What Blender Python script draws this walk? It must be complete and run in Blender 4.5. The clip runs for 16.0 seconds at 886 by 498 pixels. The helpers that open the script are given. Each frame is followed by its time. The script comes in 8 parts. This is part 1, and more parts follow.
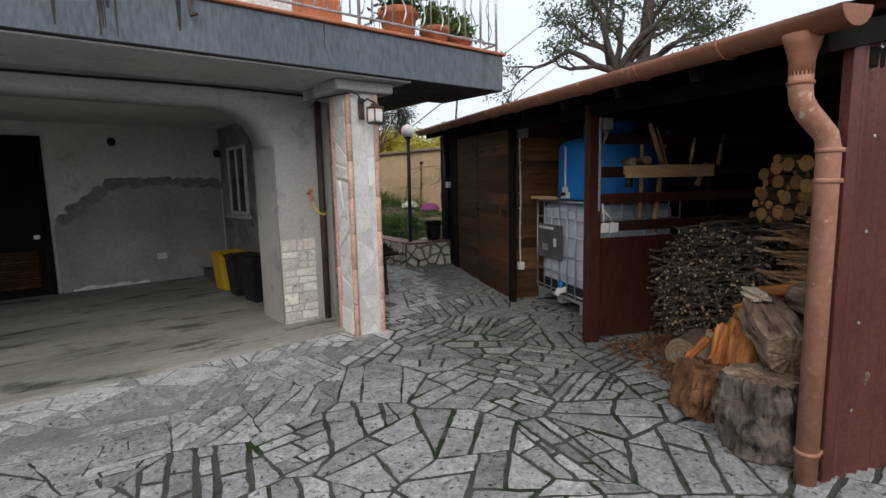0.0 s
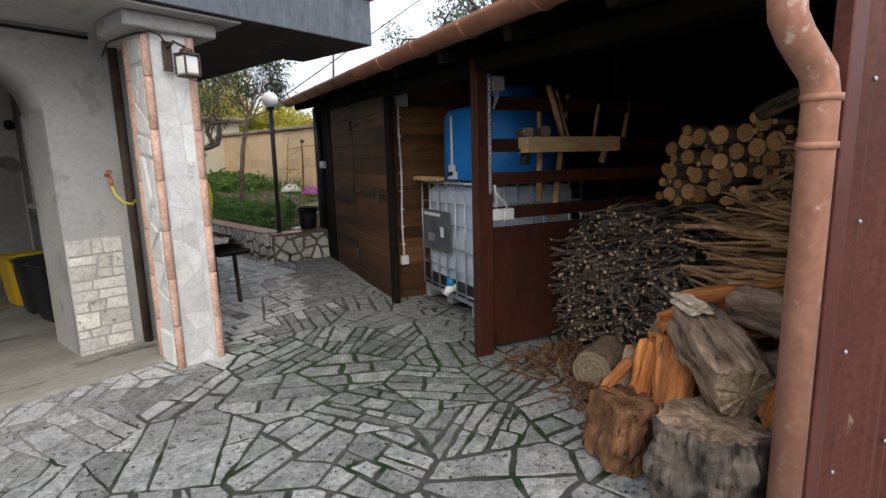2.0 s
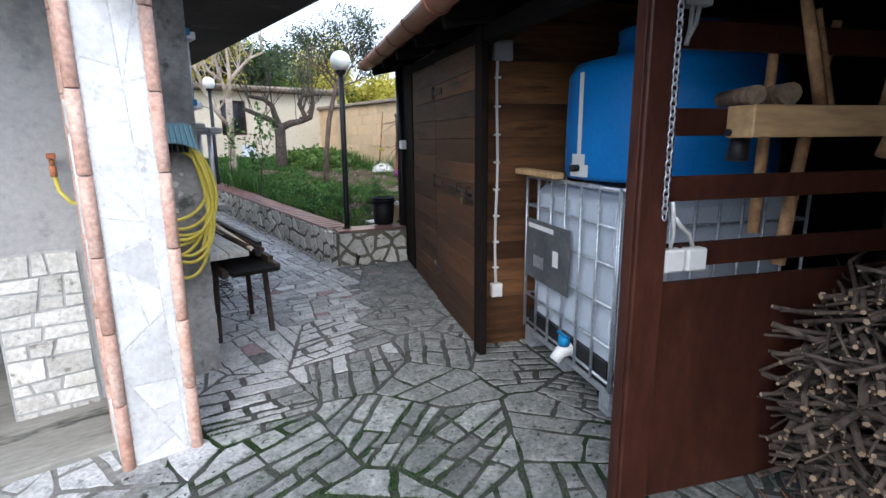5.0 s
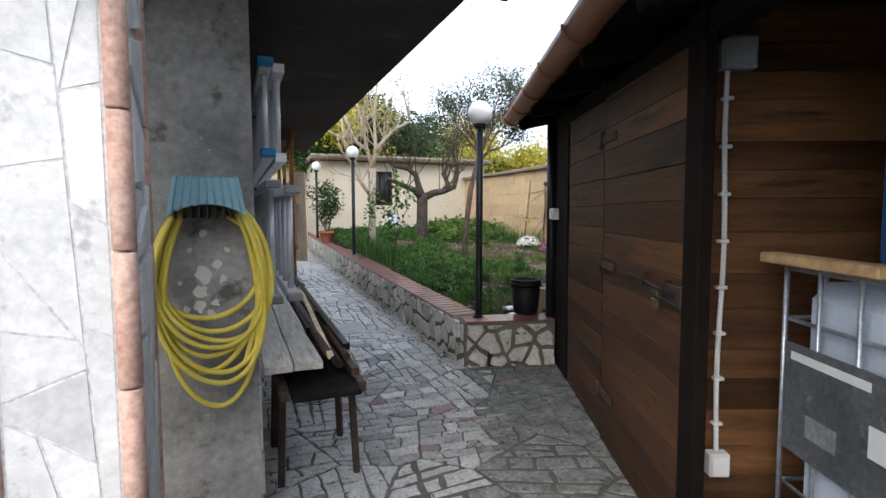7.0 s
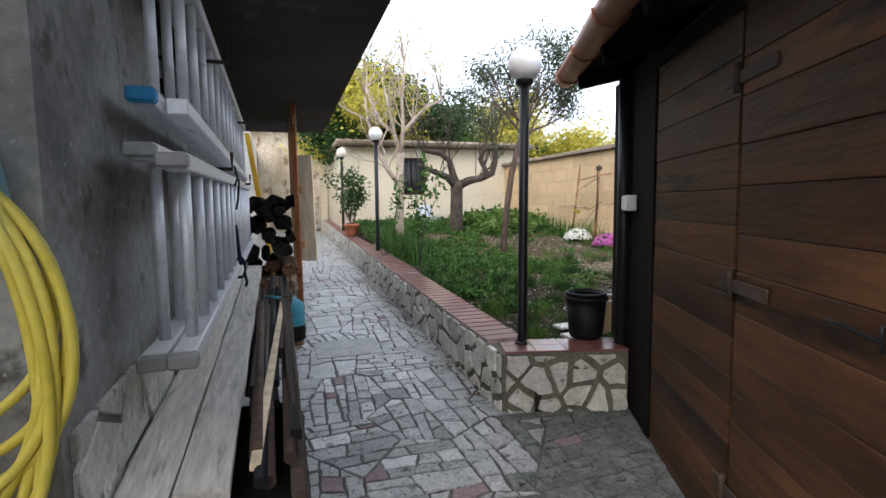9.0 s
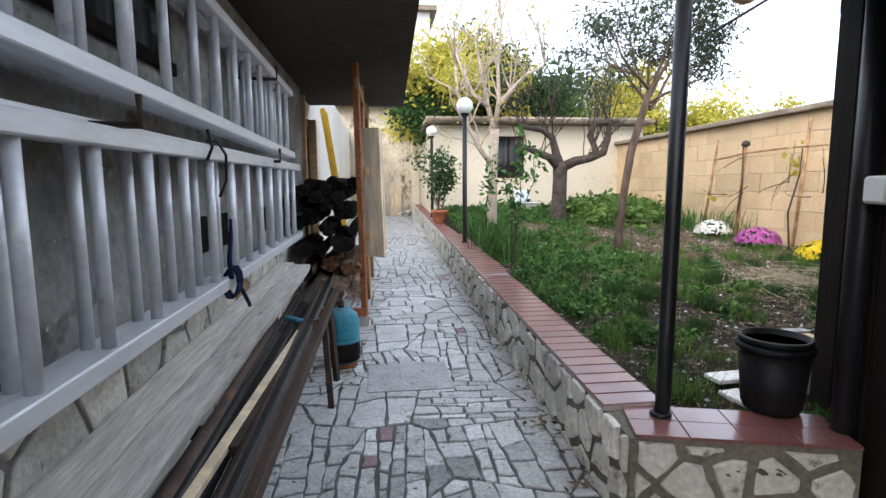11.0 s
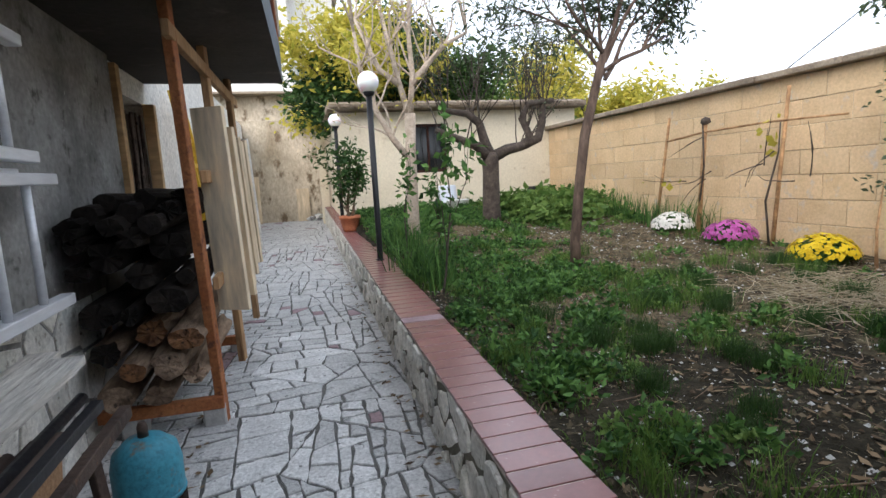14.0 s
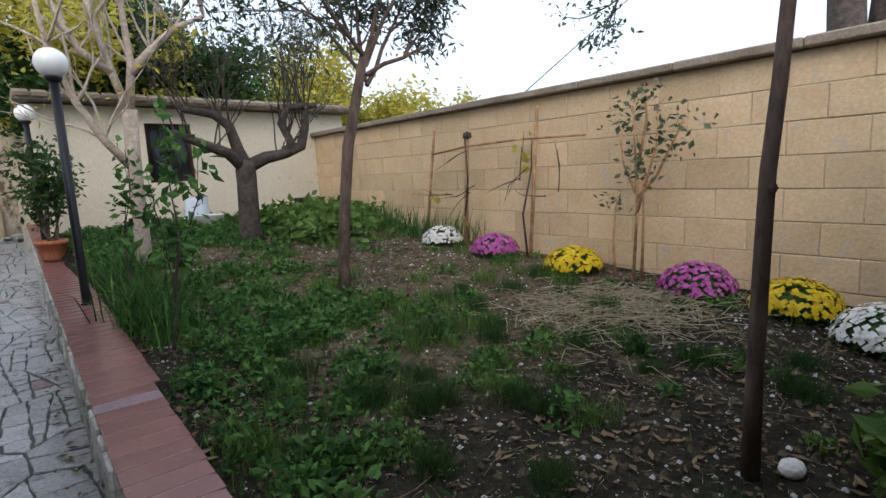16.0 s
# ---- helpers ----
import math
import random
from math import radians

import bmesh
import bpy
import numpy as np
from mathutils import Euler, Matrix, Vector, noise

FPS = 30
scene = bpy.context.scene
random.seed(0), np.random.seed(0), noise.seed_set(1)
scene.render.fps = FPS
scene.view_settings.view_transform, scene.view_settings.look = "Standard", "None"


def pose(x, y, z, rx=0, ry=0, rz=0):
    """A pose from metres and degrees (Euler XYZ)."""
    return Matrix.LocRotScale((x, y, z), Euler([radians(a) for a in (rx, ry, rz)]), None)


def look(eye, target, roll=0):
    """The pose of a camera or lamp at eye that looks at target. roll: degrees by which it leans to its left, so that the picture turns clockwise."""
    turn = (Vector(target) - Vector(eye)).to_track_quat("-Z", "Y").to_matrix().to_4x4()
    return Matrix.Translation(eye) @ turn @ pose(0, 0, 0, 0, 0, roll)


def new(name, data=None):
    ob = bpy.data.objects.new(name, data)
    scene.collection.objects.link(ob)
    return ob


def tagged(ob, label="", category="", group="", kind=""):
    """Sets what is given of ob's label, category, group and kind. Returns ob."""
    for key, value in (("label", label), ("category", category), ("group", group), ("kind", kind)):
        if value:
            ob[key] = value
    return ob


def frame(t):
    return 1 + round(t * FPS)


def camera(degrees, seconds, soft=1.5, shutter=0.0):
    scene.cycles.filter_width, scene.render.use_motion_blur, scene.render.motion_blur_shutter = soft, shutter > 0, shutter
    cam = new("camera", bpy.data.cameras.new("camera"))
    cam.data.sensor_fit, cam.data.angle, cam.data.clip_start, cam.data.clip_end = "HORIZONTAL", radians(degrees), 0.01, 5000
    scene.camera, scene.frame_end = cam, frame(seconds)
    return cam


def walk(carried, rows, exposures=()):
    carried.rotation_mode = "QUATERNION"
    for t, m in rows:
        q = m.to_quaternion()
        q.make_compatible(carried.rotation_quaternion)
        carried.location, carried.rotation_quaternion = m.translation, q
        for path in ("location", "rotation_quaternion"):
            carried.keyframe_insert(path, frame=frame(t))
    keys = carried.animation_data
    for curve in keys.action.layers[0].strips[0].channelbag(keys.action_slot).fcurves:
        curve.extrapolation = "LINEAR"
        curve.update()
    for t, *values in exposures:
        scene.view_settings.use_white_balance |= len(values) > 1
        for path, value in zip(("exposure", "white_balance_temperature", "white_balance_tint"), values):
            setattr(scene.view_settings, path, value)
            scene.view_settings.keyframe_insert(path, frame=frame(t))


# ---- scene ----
import collections

cam = camera(81.2, 16.0)
METRES, EYE, TILT, LEAN, TURN = 9.2, 1.5, 0.0, 0.0, -39.2
ROWS = [
    (0.0, 0.0, 0.0, 0.0, -0.17, -7.51, 1.3),
    (0.5, 0.0118, 0.0292, -0.0032, -0.58, -7.83, 1.41),
    (1.0, 0.0282, 0.0554, -0.0034, -0.66, -7.98, 1.64),
    (1.5, 0.0361, 0.0823, -0.0052, -2.27, -8.15, 1.66),
    (2.0, 0.0404, 0.1162, -0.0059, -11.08, -9.72, 1.51),
    (2.5, 0.0502, 0.1491, -0.0048, -18.67, -11.8, 1.34),
    (3.0, 0.061, 0.1784, -0.0032, -22.21, -11.38, 0.36),
    (3.5, 0.0642, 0.2107, -0.0035, -22.58, -11.43, -0.51),
    (4.0, 0.062, 0.2447, -0.0004, -17.49, -11.53, -0.14),
    (4.5, 0.0673, 0.2794, -0.0005, -7.49, -11.85, 0.83),
    (5.0, 0.0721, 0.3114, -0.0007, 0.8, -12.04, 0.55),
    (7.5, 0.0465, 0.4921, -0.0064, 17.99, -3.42, 0.34),
    (8.0, 0.0376, 0.5235, -0.0067, 18.52, -3.93, 0.55),
    (10.5, -0.006, 0.6838, -0.0046, 29.66, -6.49, 0.12),
    (11.0, -0.0231, 0.7133, -0.0055, 32.34, -6.82, 0.35),
    (11.5, -0.0448, 0.74, -0.0027, 32.77, -6.85, 0.82),
    (12.0, -0.0595, 0.7668, -0.0027, 32.99, -7.01, 0.92),
    (12.5, -0.0691, 0.795, 0.0002, 33.92, -6.92, 1.22),
    (13.0, -0.0799, 0.8204, 0.0002, 33.6, -7.03, 1.65),
    (13.5, -0.0956, 0.8461, 0.0035, 28.48, -7.06, 2.32),
    (14.0, -0.1015, 0.8735, 0.0026, 23.64, -7.84, 3.06),
    (14.5, -0.0976, 0.9019, 0.0074, 20.04, -8.19, 3.15),
    (15.0, -0.0964, 0.9203, 0.0091, 13.13, -8.13, 2.75),
    (15.5, -0.1033, 0.9361, 0.01, 4.9, -8.1, 2.6),
    (16.0, -0.104, 0.9486, 0.011, -0.71, -8.44, 2.55),
]
walk(cam, [(t, pose(0, 0, EYE, TILT, LEAN, TURN) @ pose(METRES * x, METRES * y, METRES * z, 90 + pitch, roll, yaw)) for t, x, y, z, yaw, pitch, roll in ROWS], exposures=[(0, 0.1, 6200, 10), (2, 0.55, 6200, 10), (3.5, 1.2, 6050, 10), (5, 1.2, 5500, 10), (8, 0.95, 6050, 10), (10.5, 1.45, 5900, 10), (13.5, 1.22, 6050, 10), (16, 0.45, 5800, 10)])

# ---- daylight ----
world = bpy.data.worlds.new("sky")
scene.world = world
world.use_nodes = True
wn = world.node_tree.nodes
sky = wn.new("ShaderNodeTexSky")
sky.sky_type = "NISHITA"
sky.sun_disc = False
sky.sun_elevation = radians(40)
sky.sun_rotation = radians(222)
sky.air_density, sky.dust_density, sky.ozone_density = 1.0, 8.0, 0.6
wn["Background"].inputs["Strength"].default_value = 0.15
veil = wn.new("ShaderNodeMix")  # thin even cloud over the blue
veil.data_type = "RGBA"
veil.inputs["Factor"].default_value = 0.65
veil.inputs["B"].default_value = (8.0, 8.35, 8.9, 1)
world.node_tree.links.new(sky.outputs["Color"], veil.inputs["A"])
world.node_tree.links.new(veil.outputs["Result"], wn["Background"].inputs["Color"])
sun = new("sun", bpy.data.lights.new("sun", "SUN"))
sun.data.energy, sun.data.angle, sun.data.color = 0.6, radians(60), (1.0, 0.98, 0.95)
sun.matrix_basis = look((math.sin(radians(222)) * 20, math.cos(radians(222)) * 20, math.tan(radians(40)) * 20), (0, 0, 0))


# ---- materials ----
def mat(name, c1, c2, scale=3.0, rough=0.8, bump=0.3, metal=0.0, fine=45.0, rand=0.15, stretch=(1, 1, 1), c3=None, c3at=0.62, spec=0.25, grain=0.35, depth=0.01, pits=0.0, pitcol=(0.03, 0.03, 0.027)):
    """Two colours mixed by a broad noise, a finer grain over it, a third colour in patches, and a change from piece to piece."""
    m = bpy.data.materials.new(name)
    m.use_nodes = True
    nt = m.node_tree
    N, L = nt.nodes, nt.links
    bs = N["Principled BSDF"]
    tc, oi = N.new("ShaderNodeTexCoord"), N.new("ShaderNodeObjectInfo")
    add = N.new("ShaderNodeVectorMath")
    add.operation = "MULTIPLY_ADD"
    L.new(oi.outputs["Random"], add.inputs[0])
    add.inputs[1].default_value = (31.0, 17.0, 23.0)
    L.new(tc.outputs["Object"], add.inputs[2])
    mp = N.new("ShaderNodeMapping")
    mp.inputs["Scale"].default_value = stretch
    L.new(add.outputs[0], mp.inputs["Vector"])

    def nz(sc, detail):
        n = N.new("ShaderNodeTexNoise")
        n.inputs["Scale"].default_value, n.inputs["Detail"].default_value, n.inputs["Roughness"].default_value = sc, detail, 0.62
        L.new(mp.outputs[0], n.inputs["Vector"])
        return n

    def mix(kind, f, a, b):
        x = N.new("ShaderNodeMix")
        x.data_type, x.blend_type = "RGBA", kind
        for sock, v in ((x.inputs["Factor"], f), (x.inputs["A"], a), (x.inputs["B"], b)):
            if isinstance(v, (float, int)):
                sock.default_value = v
            elif isinstance(v, tuple):
                sock.default_value = (*v, 1)
            else:
                L.new(v, sock)
        return x.outputs["Result"]

    def ramp(src, lo, hi, a=0.0, b=1.0):
        r = N.new("ShaderNodeMapRange")
        r.inputs["From Min"].default_value, r.inputs["From Max"].default_value = lo, hi
        r.inputs["To Min"].default_value, r.inputs["To Max"].default_value = a, b
        L.new(src, r.inputs["Value"])
        return r.outputs["Result"]

    big, small = nz(scale, 5), nz(fine, 4)
    col = mix("MIX", ramp(big.outputs["Fac"], 0.32, 0.68), c1, c2)
    if c3:
        patch = nz(scale * 2.3 + 0.7, 7)
        col = mix("MIX", ramp(patch.outputs["Fac"], c3at, c3at + 0.1), col, c3)
    if pits:
        hole = nz(26.0, 3)
        col = mix("MIX", ramp(hole.outputs["Fac"], pits, pits + 0.04), col, pitcol)
    g = ramp(small.outputs["Fac"], 0.25, 0.75, 1 - grain, 1 + grain)
    col = mix("MULTIPLY", 1.0, col, g)
    if rand:
        col = mix("MULTIPLY", 1.0, col, ramp(oi.outputs["Random"], 0, 1, 1 - rand, 1 + rand))
    L.new(col, bs.inputs["Base Color"])
    L.new(ramp(small.outputs["Fac"], 0.2, 0.8, max(0.03, rough - 0.12), min(1, rough + 0.12)), bs.inputs["Roughness"])
    bs.inputs["Metallic"].default_value = metal
    bs.inputs["Specular IOR Level"].default_value = spec
    if bump:
        s = N.new("ShaderNodeMath")
        s.operation = "MULTIPLY_ADD"
        L.new(big.outputs["Fac"], s.inputs[0])
        s.inputs[1].default_value = 1.5
        L.new(small.outputs["Fac"], s.inputs[2])
        b = N.new("ShaderNodeBump")
        b.inputs["Strength"].default_value, b.inputs["Distance"].default_value = bump, depth
        L.new(s.outputs[0], b.inputs["Height"])
        L.new(b.outputs[0], bs.inputs["Normal"])
    return m


def leaf_mat(name, c1, c2, rough=0.55, shine=0.28):
    m = bpy.data.materials.new(name)
    m.use_nodes = True
    N, L = m.node_tree.nodes, m.node_tree.links
    bs = N["Principled BSDF"]
    ge = N.new("ShaderNodeNewGeometry")
    x = N.new("ShaderNodeMix")
    x.data_type = "RGBA"
    x.inputs["A"].default_value, x.inputs["B"].default_value = (*c1, 1), (*c2, 1)
    L.new(ge.outputs["Random Per Island"], x.inputs["Factor"])
    L.new(x.outputs["Result"], bs.inputs["Base Color"])
    bs.inputs["Roughness"].default_value = rough
    bs.inputs["Specular IOR Level"].default_value = 0.15
    tr = N.new("ShaderNodeBsdfTranslucent")
    L.new(x.outputs["Result"], tr.inputs["Color"])
    mx = N.new("ShaderNodeMixShader")
    mx.inputs[0].default_value = shine
    L.new(bs.outputs[0], mx.inputs[1])
    L.new(tr.outputs[0], mx.inputs[2])
    L.new(mx.outputs[0], N["Material Output"].inputs["Surface"])
    return m


def ring_mat(name, c1, c2, scale=14.0):
    """Sawn wood: growth rings about the piece's own z axis, with radial checks."""
    m = mat(name, c1, c2, 8.0, 0.8, 0.3, fine=70, rand=0.45, c3=tuple(0.5 * v for v in c1), c3at=0.64)
    N, L = m.node_tree.nodes, m.node_tree.links
    tc, wv = N.new("ShaderNodeTexCoord"), N.new("ShaderNodeTexWave")
    wv.wave_type, wv.rings_direction = "RINGS", "Z"
    wv.inputs["Scale"].default_value, wv.inputs["Distortion"].default_value, wv.inputs["Detail"].default_value = scale, 6.0, 3
    L.new(tc.outputs["Object"], wv.inputs["Vector"])
    bs = N["Principled BSDF"]
    old = bs.inputs["Base Color"].links[0].from_socket
    x = N.new("ShaderNodeMix")
    x.data_type, x.blend_type = "RGBA", "MULTIPLY"
    x.inputs["Factor"].default_value = 0.3
    L.new(old, x.inputs["A"])
    L.new(wv.outputs["Color"], x.inputs["B"])
    L.new(x.outputs["Result"], bs.inputs["Base Color"])
    return m


M = {}
M["paver"] = mat("pale_paving_stone", (0.44, 0.44, 0.43), (0.6, 0.595, 0.58), 5, 0.72, 0.6, fine=55, rand=0.22, c3=(0.25, 0.25, 0.24), c3at=0.59, pits=0.66, pitcol=(0.12, 0.118, 0.11))
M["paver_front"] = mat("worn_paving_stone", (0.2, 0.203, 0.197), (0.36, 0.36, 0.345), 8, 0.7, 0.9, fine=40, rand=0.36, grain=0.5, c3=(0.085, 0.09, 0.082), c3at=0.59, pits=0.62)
# mossy damp stone, darkened further to hold the shed's shade
M["paver_moss"] = mat("damp_shade_paving_stone", (0.13, 0.138, 0.128), (0.27, 0.275, 0.258), 8, 0.62, 0.9, fine=40, rand=0.4, grain=0.5, c3=(0.07, 0.086, 0.06), c3at=0.57, pits=0.63)
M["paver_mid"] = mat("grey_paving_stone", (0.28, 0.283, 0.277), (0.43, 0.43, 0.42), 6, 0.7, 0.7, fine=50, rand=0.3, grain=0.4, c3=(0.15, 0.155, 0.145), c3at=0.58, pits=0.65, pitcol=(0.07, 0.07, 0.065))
M["paver_red"] = mat("reddish_paving_stone", (0.21, 0.14, 0.15), (0.3, 0.22, 0.225), 5, 0.72, 0.4, rand=0.1)
M["joint"] = mat("mossy_joint", (0.034, 0.034, 0.03), (0.085, 0.084, 0.076), 1.5, 0.95, 0.6, fine=60, rand=0, c3=(0.016, 0.03, 0.01), c3at=0.5)
M["skim"] = mat("worn_cement_skim", (0.16, 0.155, 0.14), (0.24, 0.235, 0.215), 1.6, 0.9, 0.5, fine=35, rand=0, c3=(0.1, 0.1, 0.09), c3at=0.56)
M["cutgrey"] = ring_mat("grey_sawn_end", (0.2, 0.14, 0.085), (0.34, 0.26, 0.17), 9)
M["torn"] = mat("pale_torn_wood", (0.5, 0.4, 0.29), (0.66, 0.57, 0.46), 12, 0.85, 0.9, fine=40, rand=0.1, c3=(0.25, 0.17, 0.1), c3at=0.6)
M["joint_path"] = mat("grey_mortar_joint", (0.07, 0.069, 0.062), (0.15, 0.147, 0.136), 3, 0.95, 0.6, fine=60, rand=0, c3=(0.04, 0.04, 0.034))
M["concrete"] = mat("stained_concrete_floor", (0.19, 0.182, 0.16), (0.34, 0.325, 0.285), 1.1, 0.8, 0.35, fine=25, rand=0, c3=(0.07, 0.068, 0.06), c3at=0.55, stretch=(0.45, 1.3, 1), grain=0.25)
M["damp_rim"] = mat("dark_damp_rim", (0.16, 0.15, 0.136), (0.3, 0.285, 0.262), 5, 0.93, 0.2, rand=0)
M["render"] = mat("grey_cement_render", (0.34, 0.335, 0.32), (0.47, 0.46, 0.44), 1.3, 0.9, 0.4, fine=30, rand=0, c3=(0.27, 0.27, 0.265), c3at=0.58, grain=0.15)
M["render_dark"] = mat("rough_dark_render", (0.15, 0.146, 0.137), (0.37, 0.36, 0.34), 2.4, 0.92, 0.6, fine=30, rand=0, c3=(0.11, 0.105, 0.095), c3at=0.57, grain=0.25, pits=0.68, pitcol=(0.42, 0.41, 0.39))
M["plaster"] = mat("porch_plaster", (0.52, 0.5, 0.465), (0.64, 0.62, 0.58), 0.8, 0.92, 0.2, fine=18, grain=0.12, rand=0, c3=(0.44, 0.42, 0.385), c3at=0.6)
M["damp"] = mat("damp_cement_patch", (0.27, 0.263, 0.25), (0.38, 0.371, 0.355), 1.4, 0.93, 0.2, fine=18, grain=0.15, rand=0, c3=(0.17, 0.165, 0.156))
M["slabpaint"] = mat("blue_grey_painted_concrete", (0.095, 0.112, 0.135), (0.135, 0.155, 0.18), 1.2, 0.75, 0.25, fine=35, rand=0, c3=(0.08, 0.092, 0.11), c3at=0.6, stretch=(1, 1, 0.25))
# underside tone darkened to hold shade; the rain streaks use it too
M["soffit"] = mat("shaded_soffit_and_streak", (0.035, 0.032, 0.029), (0.065, 0.06, 0.055), 1.0, 0.9, 0.3, fine=25, rand=0, c3=(0.1, 0.09, 0.08), c3at=0.6)
M["white"] = mat("white_plaster", (0.66, 0.64, 0.6), (0.76, 0.74, 0.7), 1.0, 0.9, 0.25, fine=30, rand=0, c3=(0.55, 0.53, 0.49), c3at=0.62)
M["cream"] = mat("cream_plaster", (0.58, 0.52, 0.4), (0.66, 0.6, 0.47), 1.0, 0.9, 0.3, fine=30, rand=0, c3=(0.44, 0.37, 0.27), c3at=0.6, grain=0.12)
M["dirty"] = mat("stained_old_plaster", (0.3, 0.245, 0.17), (0.6, 0.53, 0.42), 1.3, 0.9, 0.5, fine=22, rand=0, c3=(0.17, 0.125, 0.08), c3at=0.55, grain=0.25, stretch=(1, 1, 0.6))
M["block"] = mat("tuff_block", (0.55, 0.4, 0.235), (0.65, 0.49, 0.305), 2.2, 0.92, 0.5, fine=38, rand=0.09, c3=(0.5, 0.44, 0.36), c3at=0.6, grain=0.16)
M["mortar"] = mat("block_mortar", (0.48, 0.38, 0.25), (0.58, 0.48, 0.34), 3, 0.95, 0.5, rand=0)
M["cap"] = mat("mossy_wall_coping", (0.19, 0.15, 0.11), (0.3, 0.25, 0.19), 3, 0.9, 0.5, rand=0.1, c3=(0.11, 0.1, 0.08))
M["terracotta"] = mat("terracotta_edge_tile", (0.48, 0.28, 0.21), (0.6, 0.42, 0.34), 5, 0.6, 0.2, rand=0.1, c3=(0.58, 0.45, 0.38), c3at=0.62)
M["pot"] = mat("terracotta_pot", (0.4, 0.13, 0.06), (0.5, 0.2, 0.1), 6, 0.65, 0.2, rand=0.12)
M["tile"] = mat("red_clay_tile", (0.185, 0.068, 0.062), (0.25, 0.1, 0.09), 3, 0.2, 0.03, rand=0.12, spec=0.6, grain=0.1, c3=(0.27, 0.15, 0.135), c3at=0.66)
tb = M["tile"].node_tree.nodes["Principled BSDF"]
tb.inputs["Coat Weight"].default_value, tb.inputs["Coat Roughness"].default_value, tb.inputs["Coat IOR"].default_value = 0.7, 0.3, 1.6
M["grout"] = mat("pale_tile_grout", (0.4, 0.33, 0.3), (0.52, 0.45, 0.41), 6, 0.9, 0.2, rand=0)
M["wallstone"] = mat("white_facing_stone", (0.52, 0.5, 0.44), (0.76, 0.74, 0.68), 6, 0.75, 0.8, fine=40, rand=0.2, grain=0.25, c3=(0.24, 0.215, 0.17), c3at=0.59)
M["stonemortar"] = mat("facing_mortar", (0.12, 0.11, 0.085), (0.21, 0.195, 0.155), 5, 0.95, 0.8, rand=0)
M["marble"] = mat("white_marble_shard", (0.58, 0.58, 0.565), (0.74, 0.74, 0.725), 5, 0.6, 0.5, fine=35, grain=0.14, rand=0.1, c3=(0.46, 0.46, 0.44), c3at=0.6)
M["pilmortar"] = mat("pillar_mortar", (0.5, 0.5, 0.485), (0.66, 0.655, 0.64), 4, 0.9, 0.5, rand=0, c3=(0.4, 0.4, 0.38), c3at=0.6)
M["darkwood"] = mat("dark_stained_board", (0.02, 0.0095, 0.005), (0.128, 0.056, 0.022), 2.4, 0.55, 0.8, fine=26, rand=0.32, stretch=(1, 0.14, 1), c3=(0.013, 0.0075, 0.005), c3at=0.57, spec=0.25, grain=0.5)
M["redwood"] = mat("red_brown_stained_wood", (0.034, 0.011, 0.007), (0.06, 0.02, 0.012), 2.5, 0.5, 0.3, fine=20, rand=0.15, stretch=(1, 1, 0.3))
M["shedpost"] = mat("black_brown_post", (0.006, 0.004, 0.003), (0.012, 0.008, 0.006), 4, 0.8, 0.3, rand=0.1, spec=0.12)
M["sheet"] = mat("brown_corrugated_steel", (0.08, 0.027, 0.022), (0.12, 0.043, 0.034), 2, 0.45, 0.1, metal=0.0, rand=0, c3=(0.17, 0.075, 0.06), c3at=0.66)
# near-black that paints in the shade under the roof and inside openings
M["roof_in"] = mat("shade_black_inside", (0.006, 0.005, 0.004), (0.011, 0.009, 0.007), 3, 0.9, 0.3, rand=0.1, spec=0.1)
M["copper"] = mat("copper_brown_gutter", (0.235, 0.098, 0.056), (0.31, 0.14, 0.085), 4, 0.42, 0.12, grain=0.12, metal=0.15, rand=0.05, c3=(0.46, 0.3, 0.22), c3at=0.63)
M["copper_worn"] = mat("worn_copper_brown_pipe", (0.29, 0.135, 0.088), (0.42, 0.215, 0.15), 6, 0.42, 0.15, fine=30, grain=0.2, metal=0.1, rand=0.05, c3=(0.56, 0.42, 0.34), c3at=0.6)
M["beam"] = mat("fresh_pine_beam", (0.42, 0.26, 0.12), (0.55, 0.37, 0.19), 3, 0.7, 0.2, fine=20, rand=0.1, stretch=(0.2, 1, 1))
M["pine"] = mat("pale_pine_board", (0.56, 0.44, 0.29), (0.74, 0.62, 0.44), 3, 0.7, 0.25, fine=16, rand=0.14, stretch=(1, 1, 0.15), c3=(0.42, 0.28, 0.15), c3at=0.66)
M["oldwood"] = mat("grey_weathered_plank", (0.46, 0.43, 0.38), (0.64, 0.61, 0.55), 6, 0.9, 0.9, fine=50, rand=0.12, grain=0.3, stretch=(1, 0.12, 1), c3=(0.24, 0.215, 0.185), c3at=0.6)
M["rust"] = mat("rusty_orange_iron", (0.26, 0.09, 0.035), (0.36, 0.15, 0.06), 6, 0.75, 0.4, rand=0.15, c3=(0.13, 0.05, 0.03), c3at=0.58)
M["darkiron"] = mat("dark_rusty_iron", (0.05, 0.036, 0.03), (0.1, 0.07, 0.055), 6, 0.65, 0.4, metal=0.3, rand=0.2, c3=(0.16, 0.08, 0.045), c3at=0.6)
M["blackmetal"] = mat("black_painted_metal", (0.01, 0.01, 0.012), (0.016, 0.016, 0.018), 5, 0.38, 0.08, rand=0.05)
M["alu"] = mat("dull_aluminium", (0.7, 0.71, 0.73), (0.8, 0.81, 0.83), 5, 0.42, 0.1, grain=0.1, metal=0.3, rand=0.06, c3=(0.52, 0.53, 0.54), stretch=(1, 0.2, 1))
